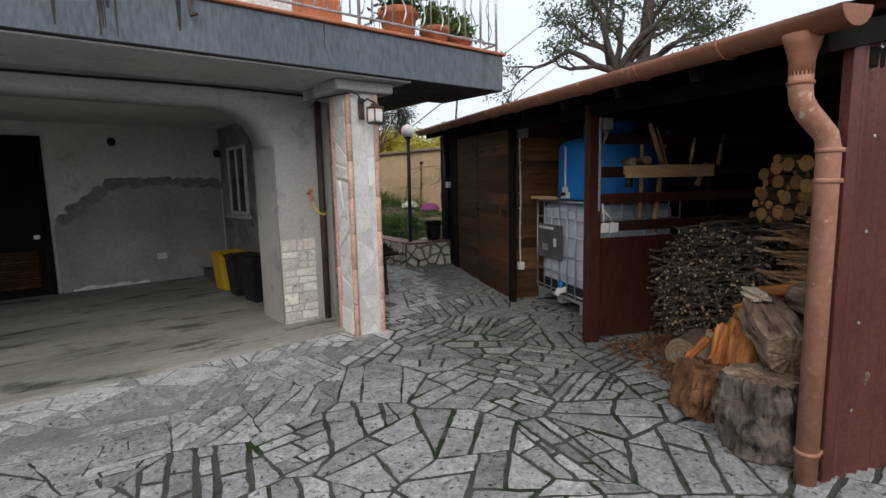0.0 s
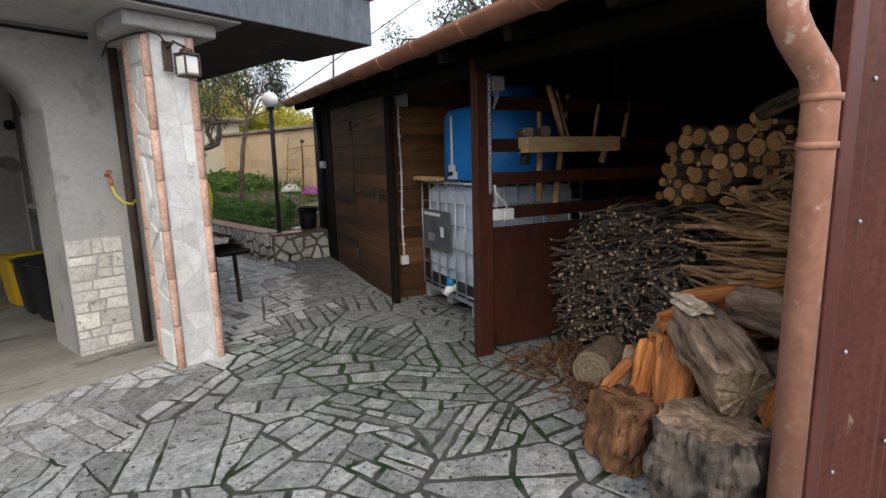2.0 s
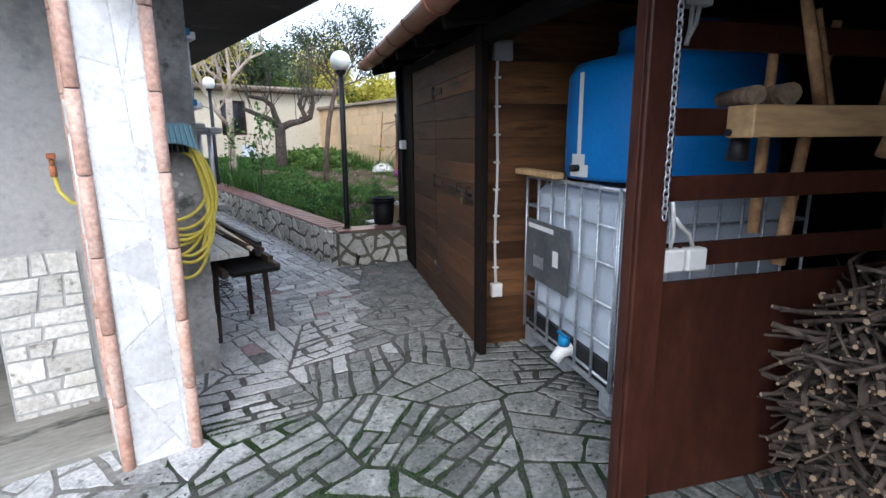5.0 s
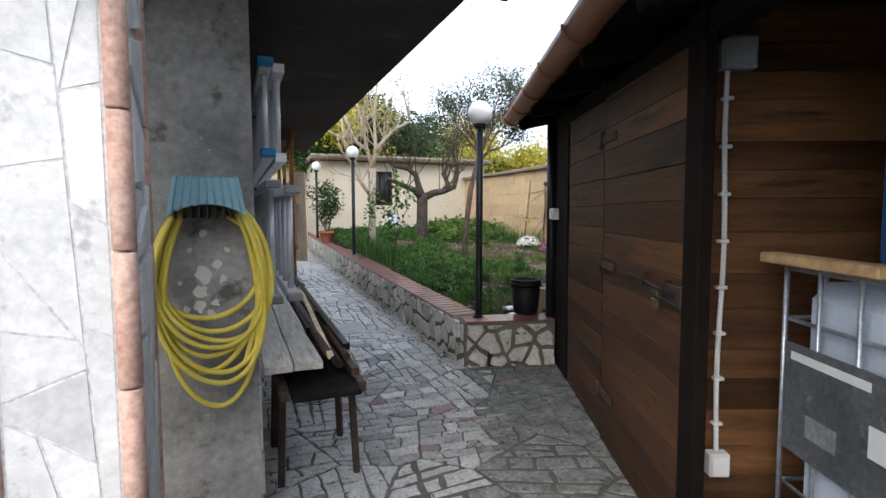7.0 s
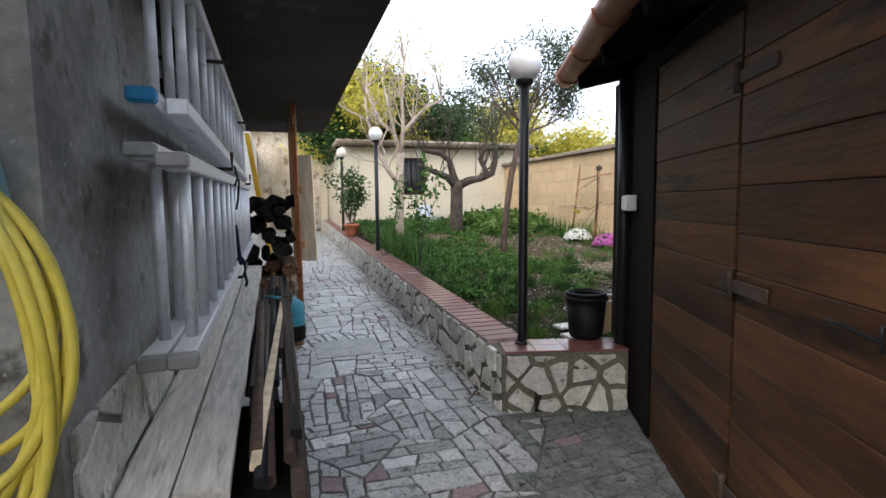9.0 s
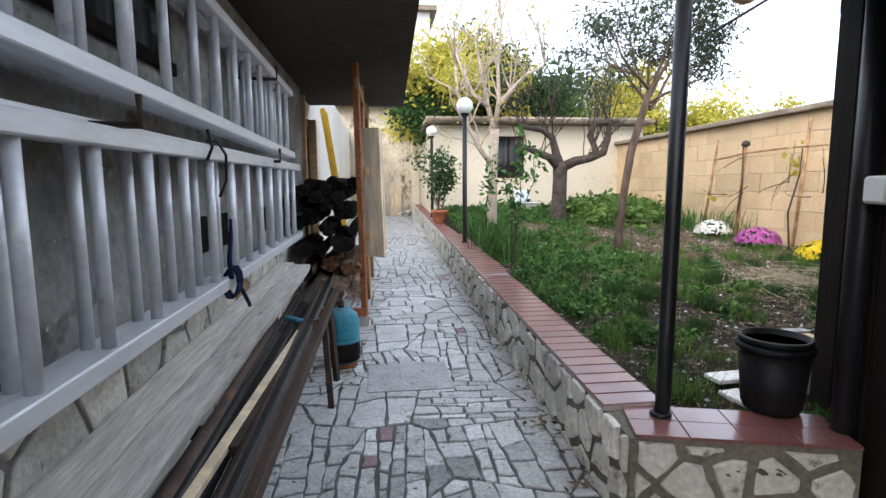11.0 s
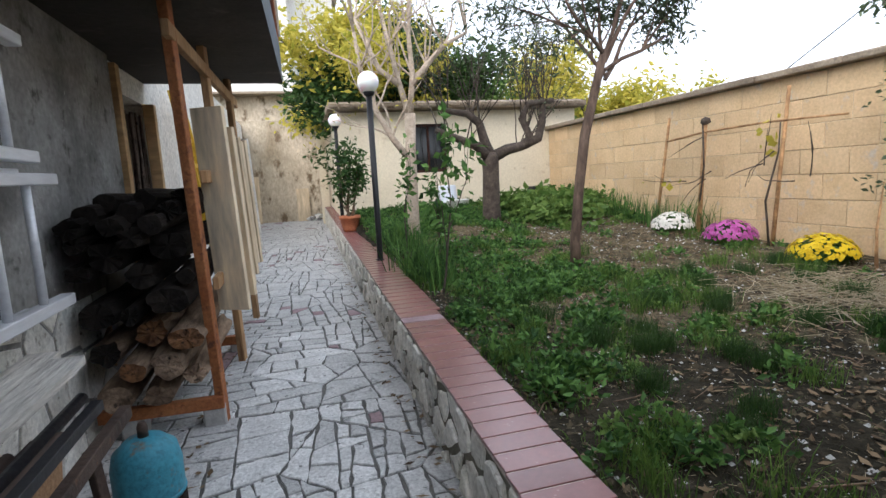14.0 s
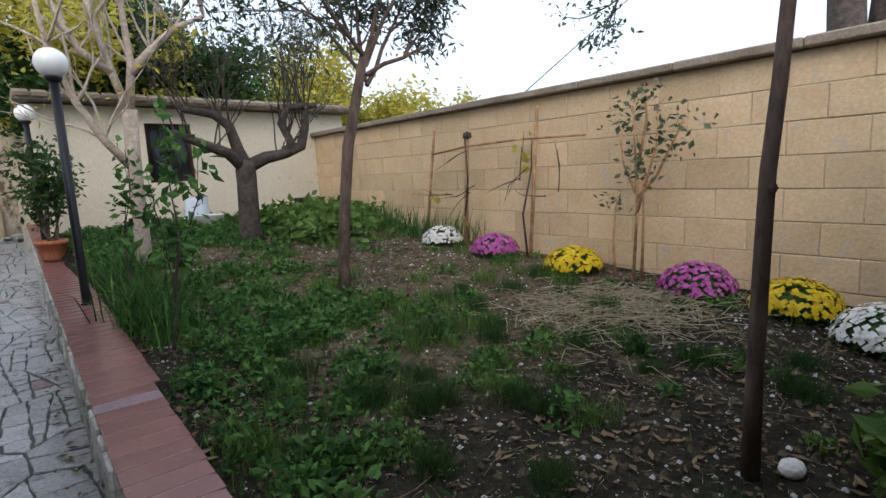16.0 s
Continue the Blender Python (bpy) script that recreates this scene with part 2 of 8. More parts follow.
M["galv"] = mat("galvanised_steel", (0.45, 0.48, 0.52), (0.58, 0.61, 0.64), 8, 0.4, 0.1, metal=0.7, rand=0.05)
M["tankplastic"] = mat("translucent_white_plastic", (0.49, 0.54, 0.61), (0.6, 0.65, 0.72), 2, 0.4, 0.1, rand=0, grain=0.08)
M["blueplastic"] = mat("blue_tank_plastic", (0.015, 0.17, 0.5), (0.025, 0.21, 0.58), 2, 0.35, 0.06, rand=0, grain=0.1)
M["whiteplastic"] = mat("white_plastic", (0.68, 0.68, 0.66), (0.76, 0.76, 0.74), 4, 0.45, 0.03, rand=0.04, grain=0.05)
M["greyplastic"] = mat("grey_junction_box_plastic", (0.24, 0.24, 0.23), (0.32, 0.32, 0.31), 5, 0.5, 0.05, rand=0, grain=0.1)
M["blackplastic"] = mat("black_plastic", (0.012, 0.012, 0.014), (0.022, 0.022, 0.024), 4, 0.45, 0.08, rand=0.1)
M["yellowbin"] = mat("yellow_bin_plastic", (0.55, 0.36, 0.02), (0.62, 0.42, 0.03), 4, 0.5, 0.05, rand=0, grain=0.1)
M["hose"] = mat("yellow_garden_hose", (0.6, 0.48, 0.06), (0.73, 0.61, 0.12), 6, 0.4, 0.05, rand=0, grain=0.12)
M["holder"] = mat("pale_blue_plastic", (0.22, 0.4, 0.46), (0.28, 0.46, 0.52), 5, 0.5, 0.05, rand=0, grain=0.1)
M["brightblue"] = mat("bright_blue_plastic", (0.02, 0.2, 0.45), (0.03, 0.26, 0.52), 5, 0.45, 0.03, rand=0, grain=0.1)
M["gas"] = mat("turquoise_painted_steel", (0.04, 0.2, 0.27), (0.07, 0.28, 0.36), 4, 0.5, 0.15, rand=0, c3=(0.16, 0.11, 0.07), c3at=0.6)
M["yellowpaint"] = mat("yellow_painted_metal", (0.5, 0.3, 0.02), (0.6, 0.38, 0.04), 4, 0.5, 0.1, rand=0)
M["bark"] = mat("grey_brown_bark", (0.09, 0.06, 0.04), (0.28, 0.2, 0.135), 14, 0.92, 0.9, fine=40, rand=0.25, stretch=(1, 1, 0.3))
M["palebark"] = mat("pale_smooth_bark", (0.33, 0.27, 0.21), (0.43, 0.36, 0.29), 7, 0.85, 0.5, fine=30, rand=0.05, c3=(0.22, 0.17, 0.13), c3at=0.6)
M["darkbark"] = mat("dark_gnarled_bark", (0.038, 0.03, 0.025), (0.1, 0.08, 0.066), 9, 0.92, 1.0, fine=30, rand=0.05)
M["twig"] = mat("dark_twigs", (0.05, 0.037, 0.029), (0.16, 0.12, 0.092), 7, 0.85, 0.5, fine=30, rand=0, c3=(0.025, 0.02, 0.017), c3at=0.56)
M["twigend"] = mat("cut_twig_end", (0.3, 0.2, 0.115), (0.5, 0.37, 0.24), 9, 0.8, 0.1, rand=0)
M["stick"] = mat("brown_sticks", (0.17, 0.095, 0.048), (0.55, 0.33, 0.165), 6, 0.85, 0.6, fine=25, rand=0.1)
M["paletimber"] = mat("raw_brown_timber", (0.3, 0.17, 0.08), (0.46, 0.29, 0.15), 4, 0.8, 0.5, fine=22, rand=0.15, stretch=(1, 1, 0.15), c3=(0.17, 0.09, 0.045), c3at=0.62)
M["charred"] = mat("blackened_wood", (0.006, 0.005, 0.0045), (0.022, 0.018, 0.015), 9, 0.8, 0.9, fine=40, rand=0.3, stretch=(1, 1, 0.3), c3=(0.05, 0.036, 0.027), c3at=0.66, spec=0.12)
M["cutwood"] = ring_mat("sawn_log_end", (0.74, 0.36, 0.13), (0.88, 0.52, 0.22))
M["split"] = mat("split_orange_wood", (0.2, 0.055, 0.016), (0.62, 0.25, 0.07), 16, 0.65, 0.9, fine=50, rand=0.25, stretch=(1, 1, 0.14), c3=(0.11, 0.04, 0.015), c3at=0.58)
M["greylog"] = mat("weathered_grey_wood", (0.08, 0.05, 0.032), (0.4, 0.285, 0.2), 12, 0.9, 1.0, fine=60, rand=0.25, stretch=(1, 1, 0.25), c3=(0.05, 0.036, 0.027), c3at=0.56)
M["soil"] = mat("garden_soil", (0.045, 0.038, 0.024), (0.15, 0.122, 0.075), 2.4, 0.97, 1.0, fine=24, rand=0, spec=0.06, grain=0.65, c3=(0.028, 0.024, 0.017), c3at=0.54, depth=0.05)
M["clod"] = mat("soil_clods", (0.03, 0.025, 0.017), (0.15, 0.122, 0.08), 3.0, 0.97, 0.6, fine=30, rand=0, spec=0.06)
# dark soil with the shed's shade mixed into its colour
M["humus_shade"] = mat("shaded_garden_humus", (0.016, 0.014, 0.01), (0.045, 0.038, 0.026), 2.4, 0.97, 1.0, fine=30, rand=0, spec=0.06, grain=0.6, c3=(0.08, 0.067, 0.048), c3at=0.63, depth=0.04)
M["earth"] = mat("far_ground", (0.09, 0.085, 0.07), (0.14, 0.13, 0.1), 0.5, 0.97, 0.5, rand=0, c3=(0.07, 0.08, 0.035))
M["grass"] = leaf_mat("grass_blades", (0.04, 0.085, 0.018), (0.15, 0.24, 0.05))
M["weed"] = leaf_mat("weed_leaves", (0.022, 0.06, 0.018), (0.12, 0.235, 0.055))
M["dry"] = leaf_mat("dead_leaves", (0.05, 0.032, 0.018), (0.24, 0.17, 0.1), 0.8, 0.1)
M["straw"] = leaf_mat("dry_straw", (0.26, 0.21, 0.13), (0.44, 0.38, 0.27), 0.8, 0.1)
M["olive"] = leaf_mat("grey_green_leaves", (0.055, 0.08, 0.045), (0.14, 0.17, 0.1))
M["dkolive"] = leaf_mat("dark_grey_green_leaves", (0.03, 0.045, 0.025), (0.085, 0.11, 0.06))
M["dkgreen"] = leaf_mat("dark_green_leaves", (0.02, 0.05, 0.015), (0.06, 0.115, 0.03))
M["yellowleaf"] = leaf_mat("yellow_green_leaves", (0.3, 0.3, 0.04), (0.62, 0.53, 0.1), 0.5, 0.5)
M["midgreen"] = leaf_mat("mid_green_leaves", (0.06, 0.12, 0.025), (0.16, 0.24, 0.06))
M["fl_white"] = leaf_mat("white_petals", (0.7, 0.68, 0.62), (0.85, 0.84, 0.8))
M["fl_pink"] = leaf_mat("magenta_petals", (0.36, 0.06, 0.26), (0.55, 0.17, 0.45))
M["fl_yellow"] = leaf_mat("yellow_petals", (0.6, 0.42, 0.01), (0.75, 0.58, 0.03))
globe = bpy.data.materials.new("milky_globe")
globe.use_nodes = True
globe.node_tree.nodes["Principled BSDF"].inputs["Base Color"].default_value = (0.8, 0.8, 0.78, 1)
globe.node_tree.nodes["Principled BSDF"].inputs["Roughness"].default_value = 0.2
globe.node_tree.nodes["Principled BSDF"].inputs["Subsurface Weight"].default_value = 0.3
M["globe"] = globe
M["slimbark"] = mat("brown_slim_bark", (0.05, 0.034, 0.026), (0.15, 0.105, 0.08), 12, 0.92, 0.9, fine=40, rand=0.1, stretch=(1, 1, 0.3))
M["rustystone"] = mat("rusty_brown_stone", (0.3, 0.17, 0.09), (0.4, 0.25, 0.14), 5, 0.8, 0.4, rand=0.1)
M["roofclay"] = mat("dark_old_roof_tile", (0.06, 0.032, 0.022), (0.14, 0.08, 0.055), 5, 0.9, 0.5, rand=0.2)
M["cheekwood"] = mat("brown_inner_board", (0.04, 0.018, 0.0075), (0.165, 0.077, 0.03), 2.4, 0.6, 0.7, fine=24, rand=0.3, stretch=(0.14, 1, 1), c3=(0.02, 0.01, 0.006), c3at=0.58, grain=0.5)
M["tarp"] = mat("black_plastic_sheet", (0.006, 0.006, 0.007), (0.012, 0.012, 0.013), 4, 0.5, 0.3, rand=0, spec=0.2)
M["plateplastic"] = mat("scratched_dark_plate", (0.07, 0.075, 0.08), (0.13, 0.135, 0.14), 5, 0.5, 0.1, rand=0, c3=(0.24, 0.25, 0.25), c3at=0.62)
M["rottenwood"] = mat("rotten_red_brown_wood", (0.07, 0.033, 0.018), (0.26, 0.13, 0.06), 14, 0.9, 1.0, fine=50, rand=0.2, stretch=(1, 1, 0.2), c3=(0.03, 0.018, 0.012), c3at=0.56)
M["darkstump"] = mat("dark_weathered_stump", (0.03, 0.024, 0.02), (0.19, 0.155, 0.125), 7, 0.9, 1.0, fine=45, rand=0.1, grain=0.5, stretch=(1, 1, 0.3), c3=(0.02, 0.016, 0.013), c3at=0.54)
M["brass"] = mat("dull_brass", (0.09, 0.068, 0.028), (0.13, 0.1, 0.045), 8, 0.45, 0.2, metal=0.6, rand=0)
glass = bpy.data.materials.new("window_glass")
glass.use_nodes = True
glass.node_tree.nodes["Principled BSDF"].inputs["Base Color"].default_value = (0.02, 0.022, 0.024, 1)
glass.node_tree.nodes["Principled BSDF"].inputs["Roughness"].default_value = 0.08
M["glass"] = glass


# ---- shapes ----
rng = random.Random(5)

def gz(y):
    """Height of the paved ground: level in front, a gentle ramp along the path."""
    return -0.05 + 0.038 * min(max(0.0, y - 4.0), 18.0)


def part(name, bm, material, parent=None, label="", smooth=False, m=None):
    """Links a bmesh as one mesh object, under a thing or a part where one is given."""
    me = bpy.data.meshes.new(name)
    bm.to_mesh(me)
    bm.free()
    for one in material if isinstance(material, (list, tuple)) else [material]:
        me.materials.append(M[one] if isinstance(one, str) else one)
    if smooth:
        me.polygons.foreach_set("use_smooth", [True] * len(me.polygons))
    ob = new(name, me)
    if parent:
        ob.parent = parent
    if m is not None:
        ob.matrix_basis = m
    if label:
        ob["label"] = label
    return ob


def raw(name, verts, faces, material, parent=None, label="", smooth=False, slots=None):
    me = bpy.data.meshes.new(name)
    me.from_pydata(verts, [], faces)
    for one in material if isinstance(material, (list, tuple)) else [material]:
        me.materials.append(M[one])
    if slots is not None:
        me.polygons.foreach_set("material_index", slots)
    if smooth:
        me.polygons.foreach_set("use_smooth", [True] * len(me.polygons))
    ob = new(name, me)
    if parent:
        ob.parent = parent
    if label:
        ob["label"] = label
    return ob


def thing(name, label, category, group="", kind="", m=None):
    ob = new(name)
    if m is not None:
        ob.matrix_basis = m
    return tagged(ob, label, category, group, kind)


def B():
    return bmesh.new()


def box(bm, x0, x1, y0, y1, z0, z1, bev=0.0, m=None, mi=0):
    cs = [(x, y, z) for x in (x0, x1) for y in (y0, y1) for z in (z0, z1)]
    vs = [bm.verts.new(c) for c in cs]
    fs = [bm.faces.new([vs[i] for i in f]) for f in ((0, 1, 3, 2), (4, 6, 7, 5), (0, 4, 5, 1), (2, 3, 7, 6), (0, 2, 6, 4), (1, 5, 7, 3))]
    for f in fs:
        f.material_index = mi
    if bev:
        es = list({e for f in fs for e in f.edges})
        r = bmesh.ops.bevel(bm, geom=es, offset=bev, segments=1, affect="EDGES", profile=0.5)
        vs = list({v for f in r["faces"] for v in f.verts} | {v for v in vs if v.is_valid})
    if m is not None:
        for v in vs:
            v.co = m @ v.co
    return bm


def beam(bm, a, b, w, h, bev=0.0, roll=0.0, mi=0):
    """A bar of w by h from a to b."""
    a, b = Vector(a), Vector(b)
    q = (b - a).to_track_quat("X", "Z").to_matrix().to_4x4()
    return box(bm, 0, (b - a).length, -w / 2, w / 2, -h / 2, h / 2, bev, Matrix.Translation(a) @ q @ pose(0, 0, 0, roll), mi)


def tube(bm, pts, radii, n=8, caps=True, mi=0, capmi=None, wob=0.0):
    """A round rod along points; radii one number or one per point."""
    pts = [Vector(p) for p in pts]
    if isinstance(radii, (int, float)):
        radii = [radii] * len(pts)
    rings = []
    side = None
    for i, p in enumerate(pts):
        d = (pts[min(i + 1, len(pts) - 1)] - pts[max(i - 1, 0)]).normalized()
        if side is None:
            side = d.orthogonal().normalized()
        side = side - d * side.dot(d)
        if side.length < 1e-4:
            side = d.orthogonal()
        side.normalize()
        up = d.cross(side)
        ring = []
        for k in range(n):
            t = 2 * math.pi * k / n
            r = radii[i] * (1 + (random.uniform(-wob, wob) if wob else 0))
            ring.append(bm.verts.new(p + side * (math.cos(t) * r) + up * (math.sin(t) * r)))
        rings.append(ring)
    for a, b in zip(rings, rings[1:]):
        for k in range(n):
            f = bm.faces.new((a[k], a[(k + 1) % n], b[(k + 1) % n], b[k]))
            f.material_index, f.smooth = mi, True
    if caps:
        for ring in (rings[0][::-1], rings[-1]):
            f = bm.faces.new(ring)
            f.material_index = mi if capmi is None else capmi
    return bm


def lathe(bm, prof, n=24, at=(0, 0, 0), mi=0):
    """A turned shape: profile of (radius, height), about the upright through at."""
    rings = []
    for r, z in prof:
        rings.append([bm.verts.new((at[0] + r * math.cos(2 * math.pi * k / n), at[1] + r * math.sin(2 * math.pi * k / n), at[2] + z)) for k in range(n)])
    for a, b in zip(rings, rings[1:]):
        for k in range(n):
            f = bm.faces.new((a[k], a[(k + 1) % n], b[(k + 1) % n], b[k]))
            f.smooth, f.material_index = True, mi
    for ring, r in ((rings[0][::-1], prof[0][0]), (rings[-1], prof[-1][0])):
        if r > 1e-4:
            bm.faces.new(ring).material_index = mi
    return bm


def prism(bm, poly, put, lo, hi, inset=0.004):
    """A slab with the outline poly; put(a, b, h) lays it in space, h from lo to hi, the upper edge drawn in a little."""
    c = (sum(p[0] for p in poly) / len(poly), sum(p[1] for p in poly) / len(poly))

    def pull(p):
        d = math.hypot(p[0] - c[0], p[1] - c[1]) or 1
        k = 1 - inset / d
        return (c[0] + (p[0] - c[0]) * k, c[1] + (p[1] - c[1]) * k)

    low = [bm.verts.new(put(*p, lo)) for p in poly]
    mid = [bm.verts.new(put(*p, hi - inset * 0.8)) for p in poly]
    top = [bm.verts.new(put(*pull(p), hi)) for p in poly]
    n = len(poly)
    bm.faces.new(top)
    for a, b in ((low, mid), (mid, top)):
        for k in range(n):
            bm.faces.new((a[k], a[(k + 1) % n], b[(k + 1) % n], b[k]))
    return bm


def area(p):
    return 0.5 * abs(sum(p[i][0] * p[i - 1][1] - p[i - 1][0] * p[i][1] for i in range(len(p))))


def cut(poly, px, py, nx, ny):
    """Splits a convex outline by the line through (px, py) with the normal (nx, ny)."""
    a, b = [], []
    for i in range(len(poly)):
        p, q = poly[i], poly[(i + 1) % len(poly)]
        dp, dq = (p[0] - px) * nx + (p[1] - py) * ny, (q[0] - px) * nx + (q[1] - py) * ny
        (a if dp >= 0 else b).append(p)
        if dp * dq < 0:
            t = dp / (dp - dq)
            x = (p[0] + (q[0] - p[0]) * t, p[1] + (q[1] - p[1]) * t)
            a.append(x)
            b.append(x)
    return a, b


def shards(poly, size, rng, skew=0.25, even=0.15):
    """Breaks an outline into irregular convex pieces of about that area."""
    todo, done = [poly], []
    while todo:
        p = todo.pop()
        if len(p) < 3 or area(p) < size * 0.05:
            continue
        if area(p) < size * rng.uniform(0.55, 1.9):
            done.append(p)
            continue
        cx, cy = sum(q[0] for q in p) / len(p), sum(q[1] for q in p) / len(p)
        sxx = sum((q[0] - cx) ** 2 for q in p)
        syy = sum((q[1] - cy) ** 2 for q in p)
        sxy = sum((q[0] - cx) * (q[1] - cy) for q in p)
        ang = 0.5 * math.atan2(2 * sxy, sxx - syy) + rng.gauss(0, skew)
        if rng.random() < 0.12:
            ang += math.pi / 2
        ext = math.sqrt(area(p))
        off = rng.uniform(-even, even) * ext
        a, b = cut(p, cx + off * math.cos(ang), cy + off * math.sin(ang), math.cos(ang), math.sin(ang))
        todo += [a, b]
    return done


def cells(poly, step, jit):
    """Irregular convex cells about a jittered grid, clipped to the outline."""
    x0, x1 = min(p[0] for p in poly), max(p[0] for p in poly)
    y0, y1 = min(p[1] for p in poly), max(p[1] for p in poly)
    seeds = []
    for j in range(int((y1 - y0) / step) + 2):
        for i in range(int((x1 - x0) / step) + 2):
            seeds.append((x0 + (i + 0.5 * (j % 2)) * step + rng.uniform(-jit, jit) * step, y0 + j * step + rng.uniform(-jit, jit) * step))
    out = []
    for s in seeds:
        c = list(poly)
        for q in seeds:
            d = math.hypot(q[0] - s[0], q[1] - s[1])
            if 1e-6 < d < step * 3.2:
                c, _ = cut(c, (s[0] + q[0]) / 2, (s[1] + q[1]) / 2, (s[0] - q[0]) / d, (s[1] - q[1]) / d)
                if len(c) < 3:
                    break
        if len(c) >= 3 and area(c) > 0.003:
            out.append(c)
    return out


def slabs(poly, ang, wide, long):
    """Splits a cell into roughly parallel slabs that run along the angle."""
    todo, done = [poly], []
    while todo:
        p = todo.pop()
        if len(p) < 3 or area(p) < 0.0015:
            continue
        a = ang + rng.gauss(0, 0.05)
        ca, sa = math.cos(a), math.sin(a)
        along = [q[0] * ca + q[1] * sa for q in p]
        across = [-q[0] * sa + q[1] * ca for q in p]
        if max(across) - min(across) > wide * rng.uniform(1.25, 1.9):
            k = min(across) + (max(across) - min(across)) * rng.uniform(0.36, 0.64)
            todo += cut(p, -sa * k, ca * k, -sa, ca)
        elif max(along) - min(along) > long * rng.uniform(0.9, 1.7):
            k = min(along) + (max(along) - min(along)) * rng.uniform(0.35, 0.65)
            t = rng.gauss(0, 0.2)
            todo += cut(p, ca * k + -sa * sum(across) / len(p), sa * k + ca * sum(across) / len(p), math.cos(a + t), math.sin(a + t))
        else:
            done.append(p)
    return done


def shrink(p, d):
    """Draws every edge of a convex outline in by d."""
    if sum(p[i][0] * p[(i + 1) % len(p)][1] - p[(i + 1) % len(p)][0] * p[i][1] for i in range(len(p))) < 0:
        p = p[::-1]
    out = p
    for i in range(len(p)):
        a, b = p[i], p[(i + 1) % len(p)]
        l = math.hypot(b[0] - a[0], b[1] - a[1])
        if l < 0.003:
            continue
        nx, ny = -(b[1] - a[1]) / l, (b[0] - a[0]) / l
        out, _ = cut(out, a[0] + nx * d, a[1] + ny * d, nx, ny)
        if len(out) < 3:
            return None
    keep = []
    for q in out:
        if not keep or math.hypot(q[0] - keep[-1][0], q[1] - keep[-1][1]) > 0.004:
            keep.append(q)
    if len(keep) > 2 and math.hypot(keep[0][0] - keep[-1][0], keep[0][1] - keep[-1][1]) < 0.004:
        keep.pop()
    return keep if len(keep) > 2 else None


def ragged(p, d):
    """Breaks the long edges of a stone with a shifted middle point."""
    out = []
    for a, b in zip(p, p[1:] + p[:1]):
        out.append(a)
        l = math.hypot(b[0] - a[0], b[1] - a[1])
        n = min(3, int(l / 0.07))
        for k in range(1, n + 1):
            f, e = k / (n + 1), rng.uniform(-d, d)
            out.append((a[0] + (b[0] - a[0]) * f - (b[1] - a[1]) / l * e, a[1] + (b[1] - a[1]) * f + (b[0] - a[0]) / l * e))
    return out


SHED = pose(2.9, 0.75, 0, 0, 0, -23.5)


def in_shed(v, u, z):
    return SHED @ Vector((v, u, z))


def soil(x, y):
    """Height of the raised garden."""
    far = min(max((y - 11.0) / 5.5, 0), 1)
    return 0.36 + 0.047 * (y - 7) + 0.02 * (x - 5) + 0.16 * far * far * (3 - 2 * far) + 0.03 * noise.noise((x * 0.9, y * 0.9, 3)) + 0.012 * noise.noise((x * 4, y * 4, 7))

# ---- ground ----
bm = B()
xs = [-2500, -300, -60, -20, -8, -4, 0, 4, 8, 12, 20, 60, 300, 2500]
ys = [-2500, -300, -60, -20, -8, -4, 0, 4, 8, 12, 16, 20, 22, 30, 60, 300, 2500]
gv = [[bm.verts.new((x, y, gz(y) - 0.28)) for x in xs] for y in ys]
for j in range(len(ys) - 1):
    for i in range(len(xs) - 1):
        bm.faces.new((gv[j][i], gv[j][i + 1], gv[j + 1][i + 1], gv[j + 1][i]))
tagged(part("ground", bm, "earth"), "bare brown earth reaching to the horizon", "ground", kind="structure")


def sheet(name, x0, x1, y0, y1, material, dz, label, parent=None):
    """A thin bed that follows the ramp of the ground."""
    b = B()
    rows = []
    for y in sorted({y0, y1, 4.0} if y0 < 4.0 else {y0, y1}):
        rows.append([b.verts.new((x, y, gz(y) + dz)) for x in (x0, x1)] + [b.verts.new((x, y, gz(y) - 0.3)) for x in (x0, x1)])
    for p, q in zip(rows, rows[1:]):
        b.faces.new((p[0], p[1], q[1], q[0]))
        b.faces.new((p[0], q[0], q[2], p[2]))
        b.faces.new((p[1], p[3], q[3], q[1]))
    b.faces.new((rows[0][0], rows[0][2], rows[0][3], rows[0][1]))
    b.faces.new((rows[-1][0], rows[-1][1], rows[-1][3], rows[-1][2]))
    return tagged(part(name, b, material, parent), label, "pavement", kind="structure")


pave_front = sheet("pavement_front", -6, 9.2, -6, 4.75, "joint", -0.001, "crazy paving of worn grey stones with mossy joints")
pave_path = sheet("pavement_path", 2.3, 6.3, 4.754, 21.0, "joint_path", -0.001, "garden path paved with pale irregular stones")

# ---- porch floor ----
bm = B()
box(bm, -6, 2.76, 4.66, 9.2, -0.3, 0.012, 0.006)
tagged(part("floor_porch", bm, "concrete"), "stained grey concrete porch floor", "floor", kind="structure")

# ---- plain walls that close the yard behind the camera ----
bm = B()
box(bm, -7.3, 9.6, -6.3, -6.0, -0.3, 2.4)
box(bm, -7.3, -7.0, -6.0, 4.0, -0.3, 2.4)
box(bm, 9.3, 9.6, -6.0, 1.99, -0.3, 2.36)
tagged(part("wall_yard", bm, "plaster"), "plain plastered boundary wall round the yard", "wall", kind="structure")

